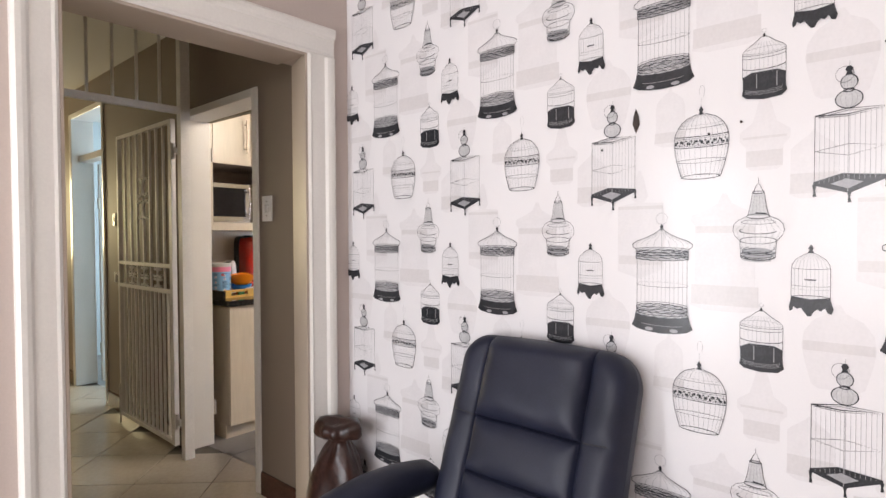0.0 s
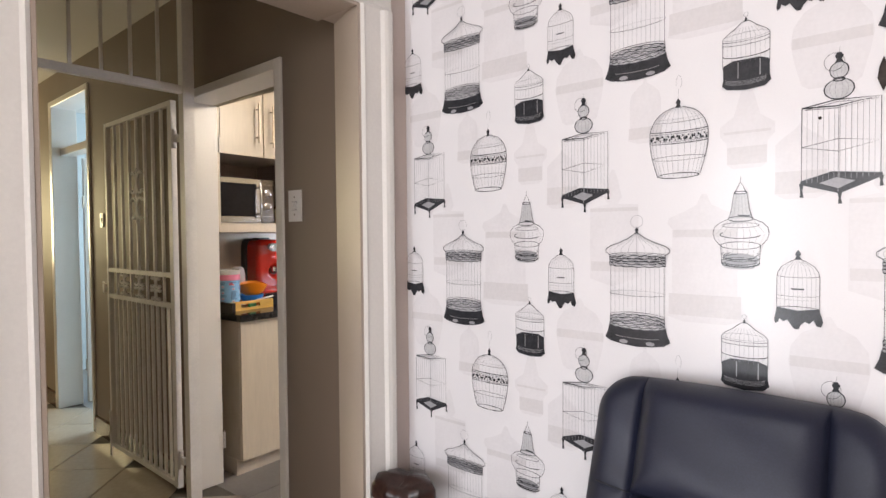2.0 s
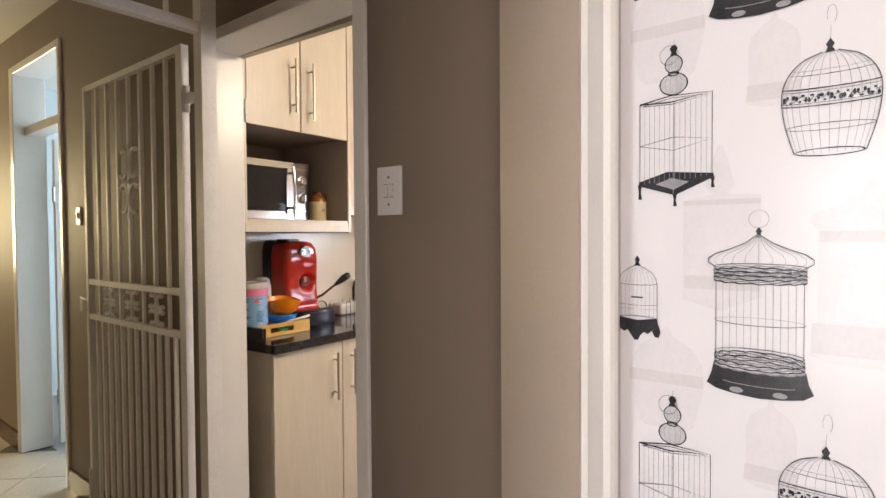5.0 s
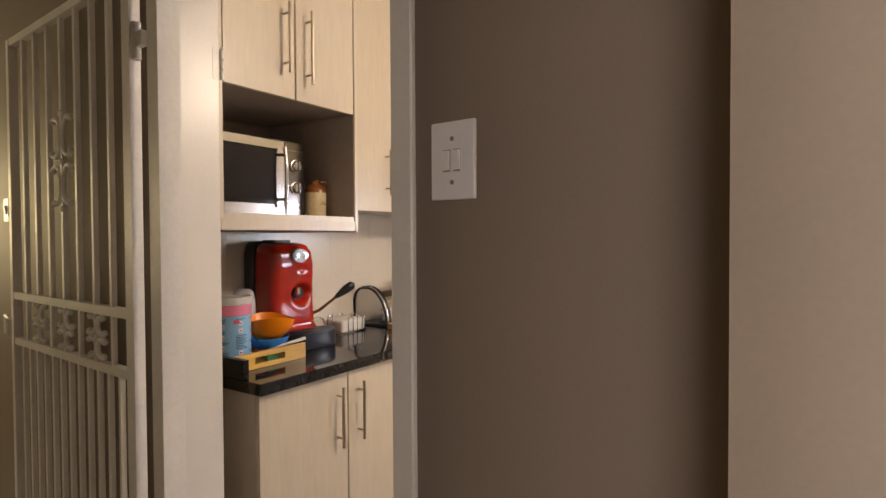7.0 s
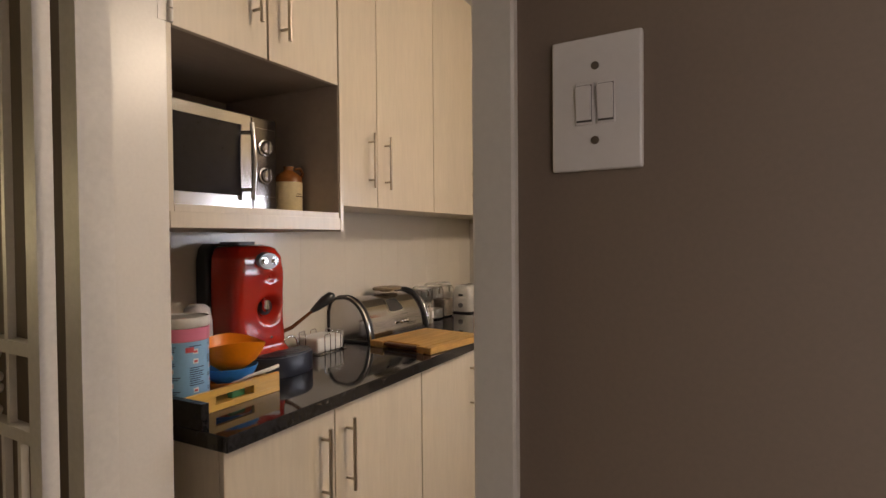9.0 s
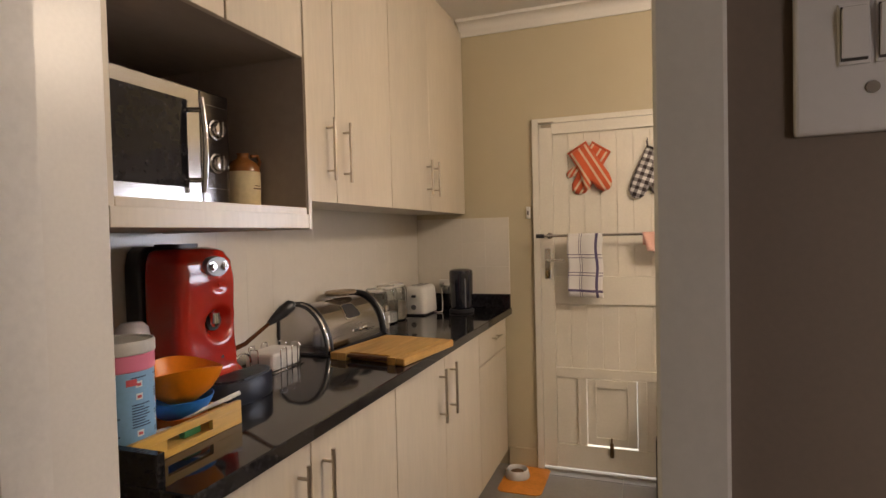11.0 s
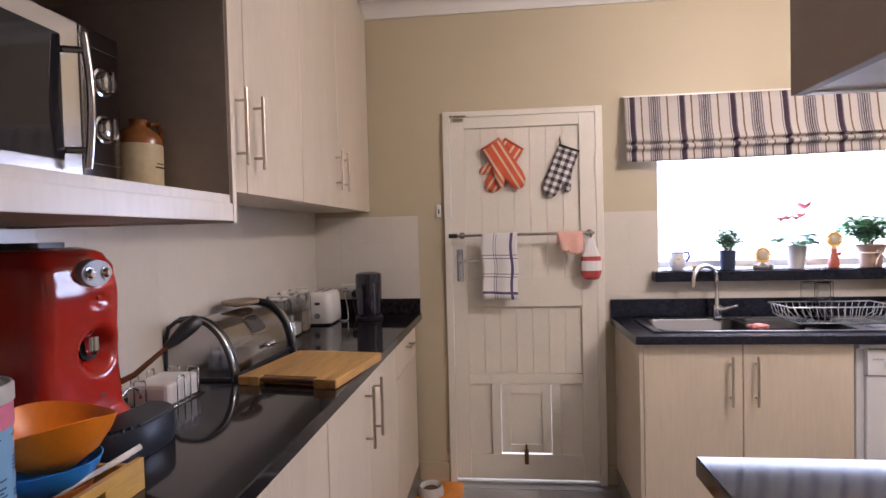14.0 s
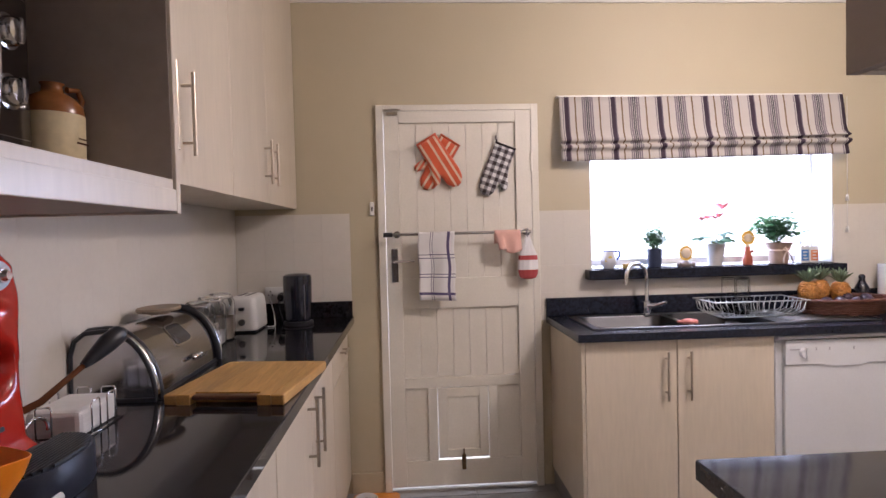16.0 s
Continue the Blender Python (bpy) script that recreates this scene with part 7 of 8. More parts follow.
tube(bm, [(-2.63, 5.14, 1.10), (-2.635, 5.12, 1.08), (-2.62, 5.09, 1.03), (-2.60, 5.06, Z0 + 0.006), (-2.57, 5.03, Z0 + 0.004), (-2.555, 5.01, Z0 + 0.004)], 0.003, 8)
part("cord", bm, BLACKP, pg, smooth=True)
cd = thing("cord", (-2.66, 5.0, Z0), "white toaster cord looped over the worktop", "cord")
bm = bmesh.new()
tube(bm, [(-2.69, 5.168, 1.112), (-2.685, 5.12, 1.108), (-2.66, 5.06, 1.09), (-2.63, 4.99, 1.04), (-2.615, 4.945, 1.0), (-2.61, 4.92, Z0 + 0.004), (-2.625, 4.90, Z0 + 0.004), (-2.66, 4.92, Z0 + 0.004)], 0.003, 8)
part("cord_run", bm, PLASTW, cd, smooth=True)

# ---- on the back door ----
def mitt_outline(s=1.0):
    """A mitten with its thumb, hand downwards, cuff at the top, about the middle of its cuff."""
    pts = [(-0.062, 0.0), (-0.066, -0.10), (-0.070, -0.17), (-0.072, -0.22), (-0.064, -0.265), (-0.045, -0.292), (-0.018, -0.300), (0.010, -0.290), (0.028, -0.262), (0.033, -0.225), (0.034, -0.205), (0.048, -0.222), (0.064, -0.240), (0.082, -0.236), (0.090, -0.218), (0.084, -0.190), (0.068, -0.150), (0.060, -0.110), (0.060, 0.0)]
    return [(x * s, z * s) for x, z in pts]


def inside(p, poly):
    c = False
    for (x0, y0), (x1, y1) in zip(poly, poly[1:] + poly[:1]):
        if (y0 > p[1]) != (y1 > p[1]) and p[0] < (x1 - x0) * (p[1] - y0) / (y1 - y0) + x0:
            c = not c
    return c


def mitten(name, top, tilt, flip, y, mats, pick, label, s=1.0, loop=None):
    """A padded mitten hung against the door: a puffed front cut along its outline, with a pattern of cells."""
    poly = mitt_outline(s)
    t = thing(name, (top[0], y, top[1]), label, "oven glove")
    bm = bmesh.new()
    vs = [bm.verts.new((x, 0, z)) for x, z in poly]
    bm.faces.new(vs)
    cuts = []
    step = 0.0125 * s if s == 1 else 0.0206 * s
    for k in range(-8, 9):
        cuts.append(((k * step + (0.0 if s == 1 else (0.0206 * 5 - 0.1) * s), 0, 0), (1, 0, 0)))
    for k in range(0, 26):
        cuts.append(((0, 0, -k * step), (0, 0, 1)))
    for co, no in cuts:
        bmesh.ops.bisect_plane(bm, geom=bm.verts[:] + bm.edges[:] + bm.faces[:], plane_co=co, plane_no=no, dist=1e-6)

    def edge_dist(p):
        best = 9
        for (x0, z0), (x1, z1) in zip(poly, poly[1:] + poly[:1]):
            dx, dz = x1 - x0, z1 - z0
            q = max(0, min(1, ((p.x - x0) * dx + (p.z - z0) * dz) / (dx * dx + dz * dz)))
            best = min(best, math.hypot(p.x - x0 - q * dx, p.z - z0 - q * dz))
        return best
    for f in bm.faces:
        c = f.calc_center_median()
        f.material_index = pick(c.x / s, c.z / s)
    back = bmesh.ops.duplicate(bm, geom=bm.verts[:] + bm.edges[:] + bm.faces[:])
    bverts = {v for v in back["geom"] if isinstance(v, bmesh.types.BMVert)}
    for v in bm.verts:
        d = min(1, edge_dist(v.co) / (0.022 * s))
        puff = math.sqrt(max(0, 1 - (1 - d) ** 2))
        v.co.y = 0.0 if v in bverts else -0.004 - 0.015 * puff - 0.002 * math.sin(v.co.z * 60 + v.co.x * 35)
    low = {(round(v.co.x, 6), round(v.co.z, 6)): v for v in bverts}
    for e in [e for e in bm.edges if len(e.link_faces) == 1 and not (e.verts[0] in bverts)]:
        a, b = e.verts
        c, d = low.get((round(a.co.x, 6), round(a.co.z, 6))), low.get((round(b.co.x, 6), round(b.co.z, 6)))
        if c and d:
            bm.faces.new((a, b, d, c)).material_index = 2 if len(mats) > 2 else 0
    bmesh.ops.recalc_face_normals(bm, faces=bm.faces)
    m = pose(top[0], y, top[1]) @ Matrix.Rotation(radians(tilt), 4, "Y")
    if flip:
        m = m @ Matrix.Diagonal((-1, 1, 1, 1))
    put(bm, m)
    if flip:
        bmesh.ops.reverse_faces(bm, faces=bm.faces)
    part("padded_body", bm, mats, t, "", True, 70)
    bm = bmesh.new()
    tube(bm, [m @ Vector(p) for p in ((-0.062 * s, -0.010, 0.002), (0.060 * s, -0.010, 0.002))], 0.006, 8)
    part("cuff_binding", bm, mats[-1], t, "", True)
    if loop:
        bm = bmesh.new()
        tube(bm, loop, 0.0025, 6)
        part("loop", bm, mats[-1], t, "", True)
    return t


ORC = mat("rust_orange_cotton", (0.62, 0.105, 0.035), 0.9, var=0.12, scale=14, fine=350, bump=0.5, depth=0.0008, sheen=0.3)
CRC = mat("cream_stripe_cotton", (0.70, 0.52, 0.38), 0.9, var=0.08, scale=14, fine=350, bump=0.5, depth=0.0008, sheen=0.3)
BLC = mat("black_cotton", (0.035, 0.022, 0.024), 0.9, var=0.2, scale=14, fine=350, bump=0.5, depth=0.0008, sheen=0.2)
GRC = mat("grey_cotton", (0.26, 0.24, 0.25), 0.9, var=0.1, scale=14, fine=350, bump=0.5, depth=0.0008, sheen=0.2)


def stripes(x, z):
    return 1 if int(math.floor((x + 0.09) / 0.0125)) in (3, 6, 10, 12) else 0


YG = YD - 0.001
mitten("oven_glove", (-1.705, 1.925), 33, True, YG + 0.012, [ORC, CRC, ORC], stripes, "orange-red striped oven glove crossed under another on the door")
mitten("oven_glove", (-1.835, 1.925), -31, True, YG - 0.012, [ORC, CRC, ORC], stripes, "orange-red striped oven glove crossed over another on the door")
mitten("oven_mitt", (-1.402, 1.888), 21, False, YG + 0.002, [CLOTHW, BLC, GRC, BLC], lambda x, z: {0: 0, 1: 2, 2: 1}[int(math.floor((x + 0.1) / 0.0206)) % 2 + int(math.floor(-z / 0.0206)) % 2],
       "black and white checked oven mitt hanging on the door", 0.97, [(-1.452, YG - 0.008, 1.912), (-1.458, YG - 0.008, 1.935), (-1.452, YG - 0.010, 1.950), (-1.448, YG - 0.008, 1.912)])
for x, z in ((-1.452, 1.952), (-1.78, 1.94)):
    hk = thing("hook", (x, YG, z), "small steel hook screwed into the door", "hook")
    bm = bmesh.new()
    tube(bm, [(x, YD + 0.012, z), (x, YG - 0.012, z), (x, YG - 0.014, z + 0.008)], 0.002, 8)
    part("hook_wire", bm, STEEL, hk, smooth=True)

# towels on the rail
NAVC = mat("navy_check_cotton", (0.095, 0.075, 0.16), 0.9, var=0.1, scale=14, fine=350, bump=0.4, depth=0.0006)
tw_ = thing("tea_towel", (-1.79, 5.10, 1.07), "white cotton tea towel with a navy check hanging over the rail", "tea towel")
X0T, X1T, RT = -1.893, -1.700, 0.0105
prof = [(5.105 + 0.012, 1.16), (5.105 + 0.0115, 1.38)] + [(5.105 + RT * math.cos(radians(a)), 1.42 + RT * math.sin(radians(a))) for a in (0, 45, 90, 135, 180)] + [(5.105 - 0.012, 1.42 - 0.025 * k) for k in range(1, 15)]
zs = []
acc = 0
for k, p in enumerate(prof):
    if k:
        acc += math.hypot(p[0] - prof[k - 1][0], p[1] - prof[k - 1][1])
    zs.append(acc)
FRONT = zs[8]


def towel_at(u, v):
    k = max(i for i in range(len(zs)) if zs[i] <= v + 1e-9)
    k = min(k, len(zs) - 2)
    q = (v - zs[k]) / (zs[k + 1] - zs[k])
    y, z = prof[k][0] + (prof[k + 1][0] - prof[k][0]) * q, prof[k][1] + (prof[k + 1][1] - prof[k][1]) * q
    h = max(0, v - FRONT)
    return (X0T + (X1T - X0T) * u + 0.045 * h * 0.25 + 0.004 * math.sin(v * 30), y - (0.006 * math.sin(u * 9.5 + v * 3) * min(1, h * 12) if h > 0 else 0), z - (0.010 * u * min(1, h * 3)))


ucut = [0.0, 0.33, 0.345, 0.39, 0.405, 0.79, 0.87, 0.93, 1.0]
vcut = [FRONT + d for d in (0.058, 0.062, 0.076, 0.080, 0.160, 0.164, 0.176, 0.180, 0.258, 0.272, 0.30, 0.308)]


def towel_pick(u, v):
    if 0.33 < u < 0.345 or 0.39 < u < 0.405 or 0.79 < u < 0.87:
        return 1
    for a, b in ((0, 1), (2, 3), (4, 5), (6, 7), (8, 9), (10, 11)):
        if vcut[a] < v < vcut[b]:
            return 1
    return 0


part("cloth", sheet(span(0, 1, 16, ucut), span(0, zs[-1], 24, zs + vcut), towel_at, towel_pick, (0, -0.0018, 0)), [CLOTHW, NAVC], tw_, "", True)
pk = thing("dishcloth", (-1.41, 5.10, 1.32), "small pale pink dishcloth hanging over the rail", "dishcloth")


def pink_at(u, v):
    a = [(5.1165, 1.36), (5.1165, 1.42), (5.105, 1.4325), (5.0935, 1.42), (5.091, 1.37), (5.089, 1.316)]
    k = min(int(v), 4)
    q = v - k
    y, z = a[k][0] + (a[k + 1][0] - a[k][0]) * q, a[k][1] + (a[k + 1][1] - a[k][1]) * q
    h = max(0, v - 3)
    return (-1.484 + 0.14 * u + 0.012 * h * (1 if u < 0.3 else 0.3), y - 0.005 * math.sin(u * 11) * min(1, h), z + 0.010 * math.sin(u * 6 + 1) * (h / 2))


part("cloth", sheet(span(0, 1, 14), span(0, 5, 20), pink_at, None, (0, -0.003, 0)), mat("pale_pink_microfibre", (0.72, 0.42, 0.35), 0.95, var=0.05, scale=20, fine=500, bump=0.6, depth=0.001, sheen=0.4), pk, "", True)
bg = thing("peg_bag", (-1.30, 5.09, 1.16), "small red and white quilted bag hanging from the rail end", "bag")
REDC, WHC = mat("dusty_red_cotton", (0.45, 0.075, 0.075), 0.9, var=0.1, scale=14, fine=300, bump=0.5, depth=0.0008), CLOTHW
bm = bmesh.new()
n = 28
rings = []
for z, w, d in ((1.165, 0.020, 0.006), (1.170, 0.040, 0.016), (1.190, 0.051, 0.022), (1.215, 0.055, 0.024), (1.240, 0.055, 0.024), (1.268, 0.053, 0.023), (1.292, 0.050, 0.021), (1.310, 0.043, 0.018), (1.335, 0.033, 0.014), (1.37, 0.020, 0.010), (1.40, 0.011, 0.006)):
    rings.append([(-1.302 + w * math.cos(2 * math.pi * k / n), 5.115 + d * math.sin(2 * math.pi * k / n) + 0.002 * math.sin(k * 2.3), z) for k in range(n)])
loft(bm, rings)
for f in bm.faces:
    zc_ = f.calc_center_median().z
    f.material_index = 1 if 1.215 < zc_ < 1.255 or zc_ > 1.292 else 0
bm.faces.ensure_lookup_table()
part("body", bm, [REDC, WHC], bg, "", True)
bm = bmesh.new()
tube(bm, [(-1.302, 5.112, 1.39), (-1.312, 5.098, 1.425), (-1.305, 5.10, 1.436), (-1.296, 5.114, 1.425), (-1.297, 5.114, 1.39)], 0.004, 8)
part("loop", bm, GRC, bg, "", True)
sn = thing("door_sensor", (-2.136, KN, 1.53), "small white alarm contact on the wall beside the door", "sensor")
part("case", B(((-2.148, KN - 0.018, 1.527), (-2.124, KN - 0.0005, 1.60)), bevel=0.003), PLASTW, sn)
bm = bmesh.new()
box(bm, (-2.140, KN - 0.0195, 1.55), (-2.132, KN - 0.018, 1.575), 0.0004)
part("screw_cover", bm, BLACKP, sn)

# ---- window blind ----
BLW, BLN, BLG, BLB, BLK = mat("blind_white_cotton", (0.50, 0.46, 0.43), 0.85, var=0.03, scale=8, fine=450, bump=0.4, depth=0.0005), mat("blind_navy", (0.040, 0.022, 0.040), 0.85, var=0.08, scale=8, fine=450, bump=0.4), mat("blind_grey", (0.17, 0.14, 0.165), 0.85, var=0.06, scale=8, fine=450, bump=0.4), mat("blind_olive", (0.16, 0.10, 0.05), 0.85, var=0.06, scale=8, fine=450, bump=0.4), mat("blind_dark", (0.05, 0.045, 0.06), 0.85, bump=0)
BANDS = [(0.0, 0.024, 1), (0.024, 0.030, 2), (0.058, 0.066, 3), (0.100, 0.107, 2), (0.110, 0.119, 2), (0.122, 0.129, 4), (0.132, 0.139, 4), (0.142, 0.152, 2), (0.155, 0.162, 2), (0.194, 0.202, 3), (0.252, 0.257, 2)]
bl = thing("roman_blind", (-0.294, 5.17, 1.80), "striped cotton roman blind in white, navy and olive, half raised", "window blind")
BX0, BX1, PER = -1.105, 0.515, 0.262


def band(x):
    q = (x - BX0 + 0.235) % PER
    for a, b, m in BANDS:
        if a < q < b:
            return m
    return 0


cutx = []
k = -1
while k * PER + BX0 < BX1 + PER:
    for a, b, m in BANDS:
        cutx += [BX0 - 0.235 + PER * k + a, BX0 - 0.235 + PER * k + b]
    k += 1
shape = [(5.165, 2.150), (5.155, 2.10), (5.146, 2.04), (5.138, 1.98), (5.128, 1.945), (5.118, 1.925), (5.112, 1.915), (5.118, 1.908), (5.134, 1.905), (5.140, 1.900), (5.134, 1.893), (5.114, 1.888), (5.106, 1.880), (5.110, 1.868), (5.128, 1.862), (5.136, 1.856), (5.132, 1.84), (5.128, 1.82), (5.127, 1.803)]


def blind_at(u, v):
    k = min(int(v), len(shape) - 2)
    q = v - k
    y, z = shape[k][0] + (shape[k + 1][0] - shape[k][0]) * q, shape[k][1] + (shape[k + 1][1] - shape[k][1]) * q
    s = max(0, min(1, (v - 4) / 3))
    edge = math.exp(-((u - BX1) / 0.10) ** 2) + 0.5 * math.exp(-((u - BX0) / 0.05) ** 2)
    return (u + 0.010 * math.exp(-((u - BX1) / 0.05) ** 2) * s, y - 0.006 * math.sin(u * 3.1 + v * 0.2) - 0.010 * edge * s, z + 0.008 * math.sin(2.2 * u + 0.4) * s - 0.010 * math.exp(-((u - 0.1) / 0.25) ** 2) * (0 < s < 1))


part("fabric", sheet(span(BX0, BX1, 44, cutx), list(range(len(shape))), blind_at, lambda u, v: band(u), (0, 0.0015, 0)), [BLW, BLN, BLG, BLB, BLK], bl, "", True)
part("batten", B(((BX0 - 0.01, 5.170, 2.151), (BX1 + 0.005, 5.198, 2.160)), bevel=0.002), WHITE, bl, "white head batten")
bm = bmesh.new()
tube(bm, [(0.561, 5.185, 2.14), (0.561, 5.185, 1.58)], 0.0015, 6)
tube(bm, [(0.561, 5.185, 1.56), (0.561, 5.185, 1.40)], 0.0015, 6)
co_ = part("pull_cord", bm, PLASTW, bl, "thin white pull cord", True)
for z in (1.57, 1.39):
    bm = bmesh.new()
    cyl(bm, (0.561, 5.185, z - 0.018), (0.561, 5.185, z + 0.018), 0.010, 0.006, 12)
    part("acorn", bm, PLASTW, co_, "small white cord end", True)

# ---- sill ----
SY, SZ = 5.235, 1.2004
LEAFA = mat("herb_leaf", (0.16, 0.34, 0.17), 0.5, var=0.25, scale=30, fine=200, bump=0.1, spec=0.3)
LEAFB = mat("cyclamen_leaf", (0.13, 0.28, 0.17), 0.5, var=0.3, scale=40, fine=200, bump=0.1, spec=0.3)
STEM = mat("green_stem", (0.12, 0.16, 0.05), 0.6, bump=0)
SOIL = mat("potting_soil", (0.05, 0.035, 0.025), 0.95, var=0.3, scale=80, fine=300, bump=0.8, depth=0.004)


def leaf(bm, p, direction, size, width=0.5, droop=0.2):
    d = Vector(direction).normalized()
    s = d.cross(Vector((0, 0, 1)))
    s = s.normalized() if s.length > 0.01 else Vector((1, 0, 0))
    n = s.cross(d)
    p = Vector(p)
    pts = []
    for q, w in ((0, 0.05), (0.3, 0.9), (0.6, 1.0), (0.88, 0.55), (1.0, 0.05)):
        c = p + d * size * q - Vector((0, 0, 1)) * size * droop * q * q
        pts.append((c - s * width * size * w * 0.5 + n * size * 0.06 * w, c, c + s * width * size * w * 0.5 + n * size * 0.06 * w))
    rows = [[bm.verts.new(v) for v in r] for r in pts]
    for a, b in zip(rows, rows[1:]):
        bm.faces.new((a[0], a[1], b[1], b[0]))
        bm.faces.new((a[1], a[2], b[2], b[1]))


def pot(t, x, y, z, r0, r1, h, m, label="", rim=0.0):
    bm = bmesh.new()
    lathe(bm, [(0, z), (r0, z), (r0 + 0.001, z + 0.004), (r1, z + h - rim), (r1 + (0.004 if rim else 0), z + h - rim), (r1 + (0.004 if rim else 0), z + h), (r1 - 0.005, z + h), (r1 - 0.008, z + h - 0.02), (0, z + h - 0.02)], (x, y, 0), 28)
    part("pot", bm, m, t, label, True, 40)
    bm = bmesh.new()
    cyl(bm, (x, y, z + h - 0.0195), (x, y, z + h - 0.012), r1 - 0.007, n=20)
    part("soil", bm, SOIL, t)


rnd = random.Random(11)


def foliage(t, x, y, z, rx, rz, n, size, m, seed, stems=9, width=0.6):
    rnd = random.Random(seed)
    bm, bs = bmesh.new(), bmesh.new()
    for k in range(stems):
        a = rnd.random() * 6.28
        tip = Vector((x + rx * 0.8 * math.cos(a) * rnd.random(), y + rx * 0.5 * math.sin(a) * rnd.random(), z + rz * (0.5 + 0.5 * rnd.random())))
        tube(bs, [(x + 0.01 * math.cos(a), y + 0.01 * math.sin(a), z - 0.01), (Vector((x, y, z)) + tip) / 2 + Vector((0.01 * math.cos(a), 0, 0.01)), tip], [0.0018, 0.0014, 0.001], 5)
        for q in range(n // stems):
            f = 0.35 + 0.65 * rnd.random()
            p = Vector((x, y, z)).lerp(tip, f) + Vector((rnd.gauss(0, 1) * rx * 0.28, rnd.gauss(0, 1) * rx * 0.2, rnd.gauss(0, 1) * rz * 0.12))
            b = rnd.random() * 6.28
            leaf(bm, p, (math.cos(b), math.sin(b), 0.2 + 0.6 * rnd.random()), size * (0.7 + 0.6 * rnd.random()), width)
    part("stems", bs, STEM, t, "", True)
    tagged(part("foliage", bm, m, t), "small green leaves", kind="stuff")


t = thing("patterned_jug", (-0.815, SY, SZ), "small white jug painted with yellow lemons and blue rim", "jug")
bm = bmesh.new()
lathe(bm, [(0, SZ), (0.028, SZ), (0.042, SZ + 0.025), (0.045, SZ + 0.05), (0.034, SZ + 0.078), (0.034, SZ + 0.098), (0.030, SZ + 0.098), (0.030, SZ + 0.08), (0, SZ + 0.05)], (-0.815, SY, 0), 28)
part("body", bm, mat("white_glazed_pottery", (0.66, 0.65, 0.66), 0.2), t, "", True, 50)
bm = bmesh.new()
tube(bm, [Vector((-0.815 + 0.033 * math.cos(a), SY + 0.033 * math.sin(a), SZ + 0.098)) for a in [2 * math.pi * k / 24 for k in range(24)]], 0.003, 6, True)
tube(bm, [(-0.78, SY, SZ + 0.095), (-0.755, SY, SZ + 0.098), (-0.750, SY, SZ + 0.07), (-0.772, SY, SZ + 0.045)], 0.007, 8)
part("handle", bm, mat("cobalt_glaze", (0.03, 0.07, 0.30), 0.2), t, "blue glazed handle and rim", True)
for k, (dx, z) in enumerate(((-0.022, 0.045), (0.008, 0.038), (-0.004, 0.062))):
    bm = bmesh.new()
    bmesh.ops.create_uvsphere(bm, u_segments=12, v_segments=8, radius=0.011, matrix=pose(-0.815 + dx, SY - 0.040 + abs(dx) * 0.3, SZ + z) @ Matrix.Diagonal((1, 0.3, 0.8, 1)))
    part("painted_lemon", bm, mat("lemon_glaze", (0.70, 0.50, 0.06), 0.25), t, "", True)
t = thing("soap_dish", (-0.72, SY - 0.02, SZ), "small yellow dish on the dark sill", "dish")
bm = bmesh.new()
lathe(bm, [(0, SZ), (0.020, SZ), (0.024, SZ + 0.022), (0.021, SZ + 0.022), (0.017, SZ + 0.006), (0, SZ + 0.006)], (-0.72, SY - 0.02, 0), 24)
part("dish", bm, mat("mustard_glaze", (0.50, 0.34, 0.08), 0.3), t, "", True, 50)

t = thing("herb_pot", (-0.548, SY, SZ), "bushy green herb in a dark blue plastic pot", "potted plant")
pot(t, -0.548, SY, SZ, 0.036, 0.044, 0.105, mat("navy_plant_pot", (0.03, 0.04, 0.075), 0.4))
foliage(t, -0.548, SY, SZ + 0.10, 0.085, 0.115, 620, 0.023, LEAFA, 3, 22, 0.75)
t = thing("cyclamen_pot", (-0.191, SY, SZ), "pink cyclamen with broad leaves in a white tapered pot", "potted plant")
pot(t, -0.191, SY, SZ, 0.036, 0.052, 0.125, mat("white_ceramic_pot", (0.66, 0.63, 0.62), 0.3, var=0.04), "", 0.012)
rnd = random.Random(21)
bs = bmesh.new()
for k in range(17):
    a = k * 2.4
    r = 0.03 + 0.05 * ((k * 37) % 10) / 10
    tip = Vector((-0.191 + r * math.cos(a), SY + 0.5 * r * math.sin(a), SZ + 0.145 + 0.05 * rnd.random() - r * 0.2))
    tube(bs, [(-0.191, SY, SZ + 0.10), (Vector((-0.191, SY, SZ + 0.15)) + tip) / 2, tip], 0.0014, 5)
    bm = bmesh.new()
    leaf(bm, tip, (math.cos(a), math.sin(a) * 0.6, 0.1), 0.072 + 0.022 * rnd.random(), 0.95, 0.35)
    part("leaf", bm, LEAFB, t)
PINKF = mat("coral_pink_petal", (0.88, 0.36, 0.40), 0.6, var=0.15, scale=30, bump=0)
for k, (dx, dz, s_) in enumerate(((-0.085, 0.255, 1), (-0.05, 0.262, 1), (-0.005, 0.262, 0.9), (0.02, 0.275, 1.0), (0.035, 0.318, 1.5))):
    top = Vector((-0.191 + dx, SY - 0.01, SZ + dz))
    tube(bs, [(-0.191 + dx * 0.2, SY, SZ + 0.11), (-0.191 + dx * 0.7, SY, SZ + 0.2), top], 0.0012, 5)
    bm = bmesh.new()
    for q in range(6):
        a = q * 1.05 + k
        leaf(bm, top, (math.cos(a), 0.6 * math.sin(a), 0.5), 0.034 * s_, 0.8, -0.2)
    part("flower", bm, PINKF, t, "pink flower head")
part("stems", bs, STEM, t, "", True)
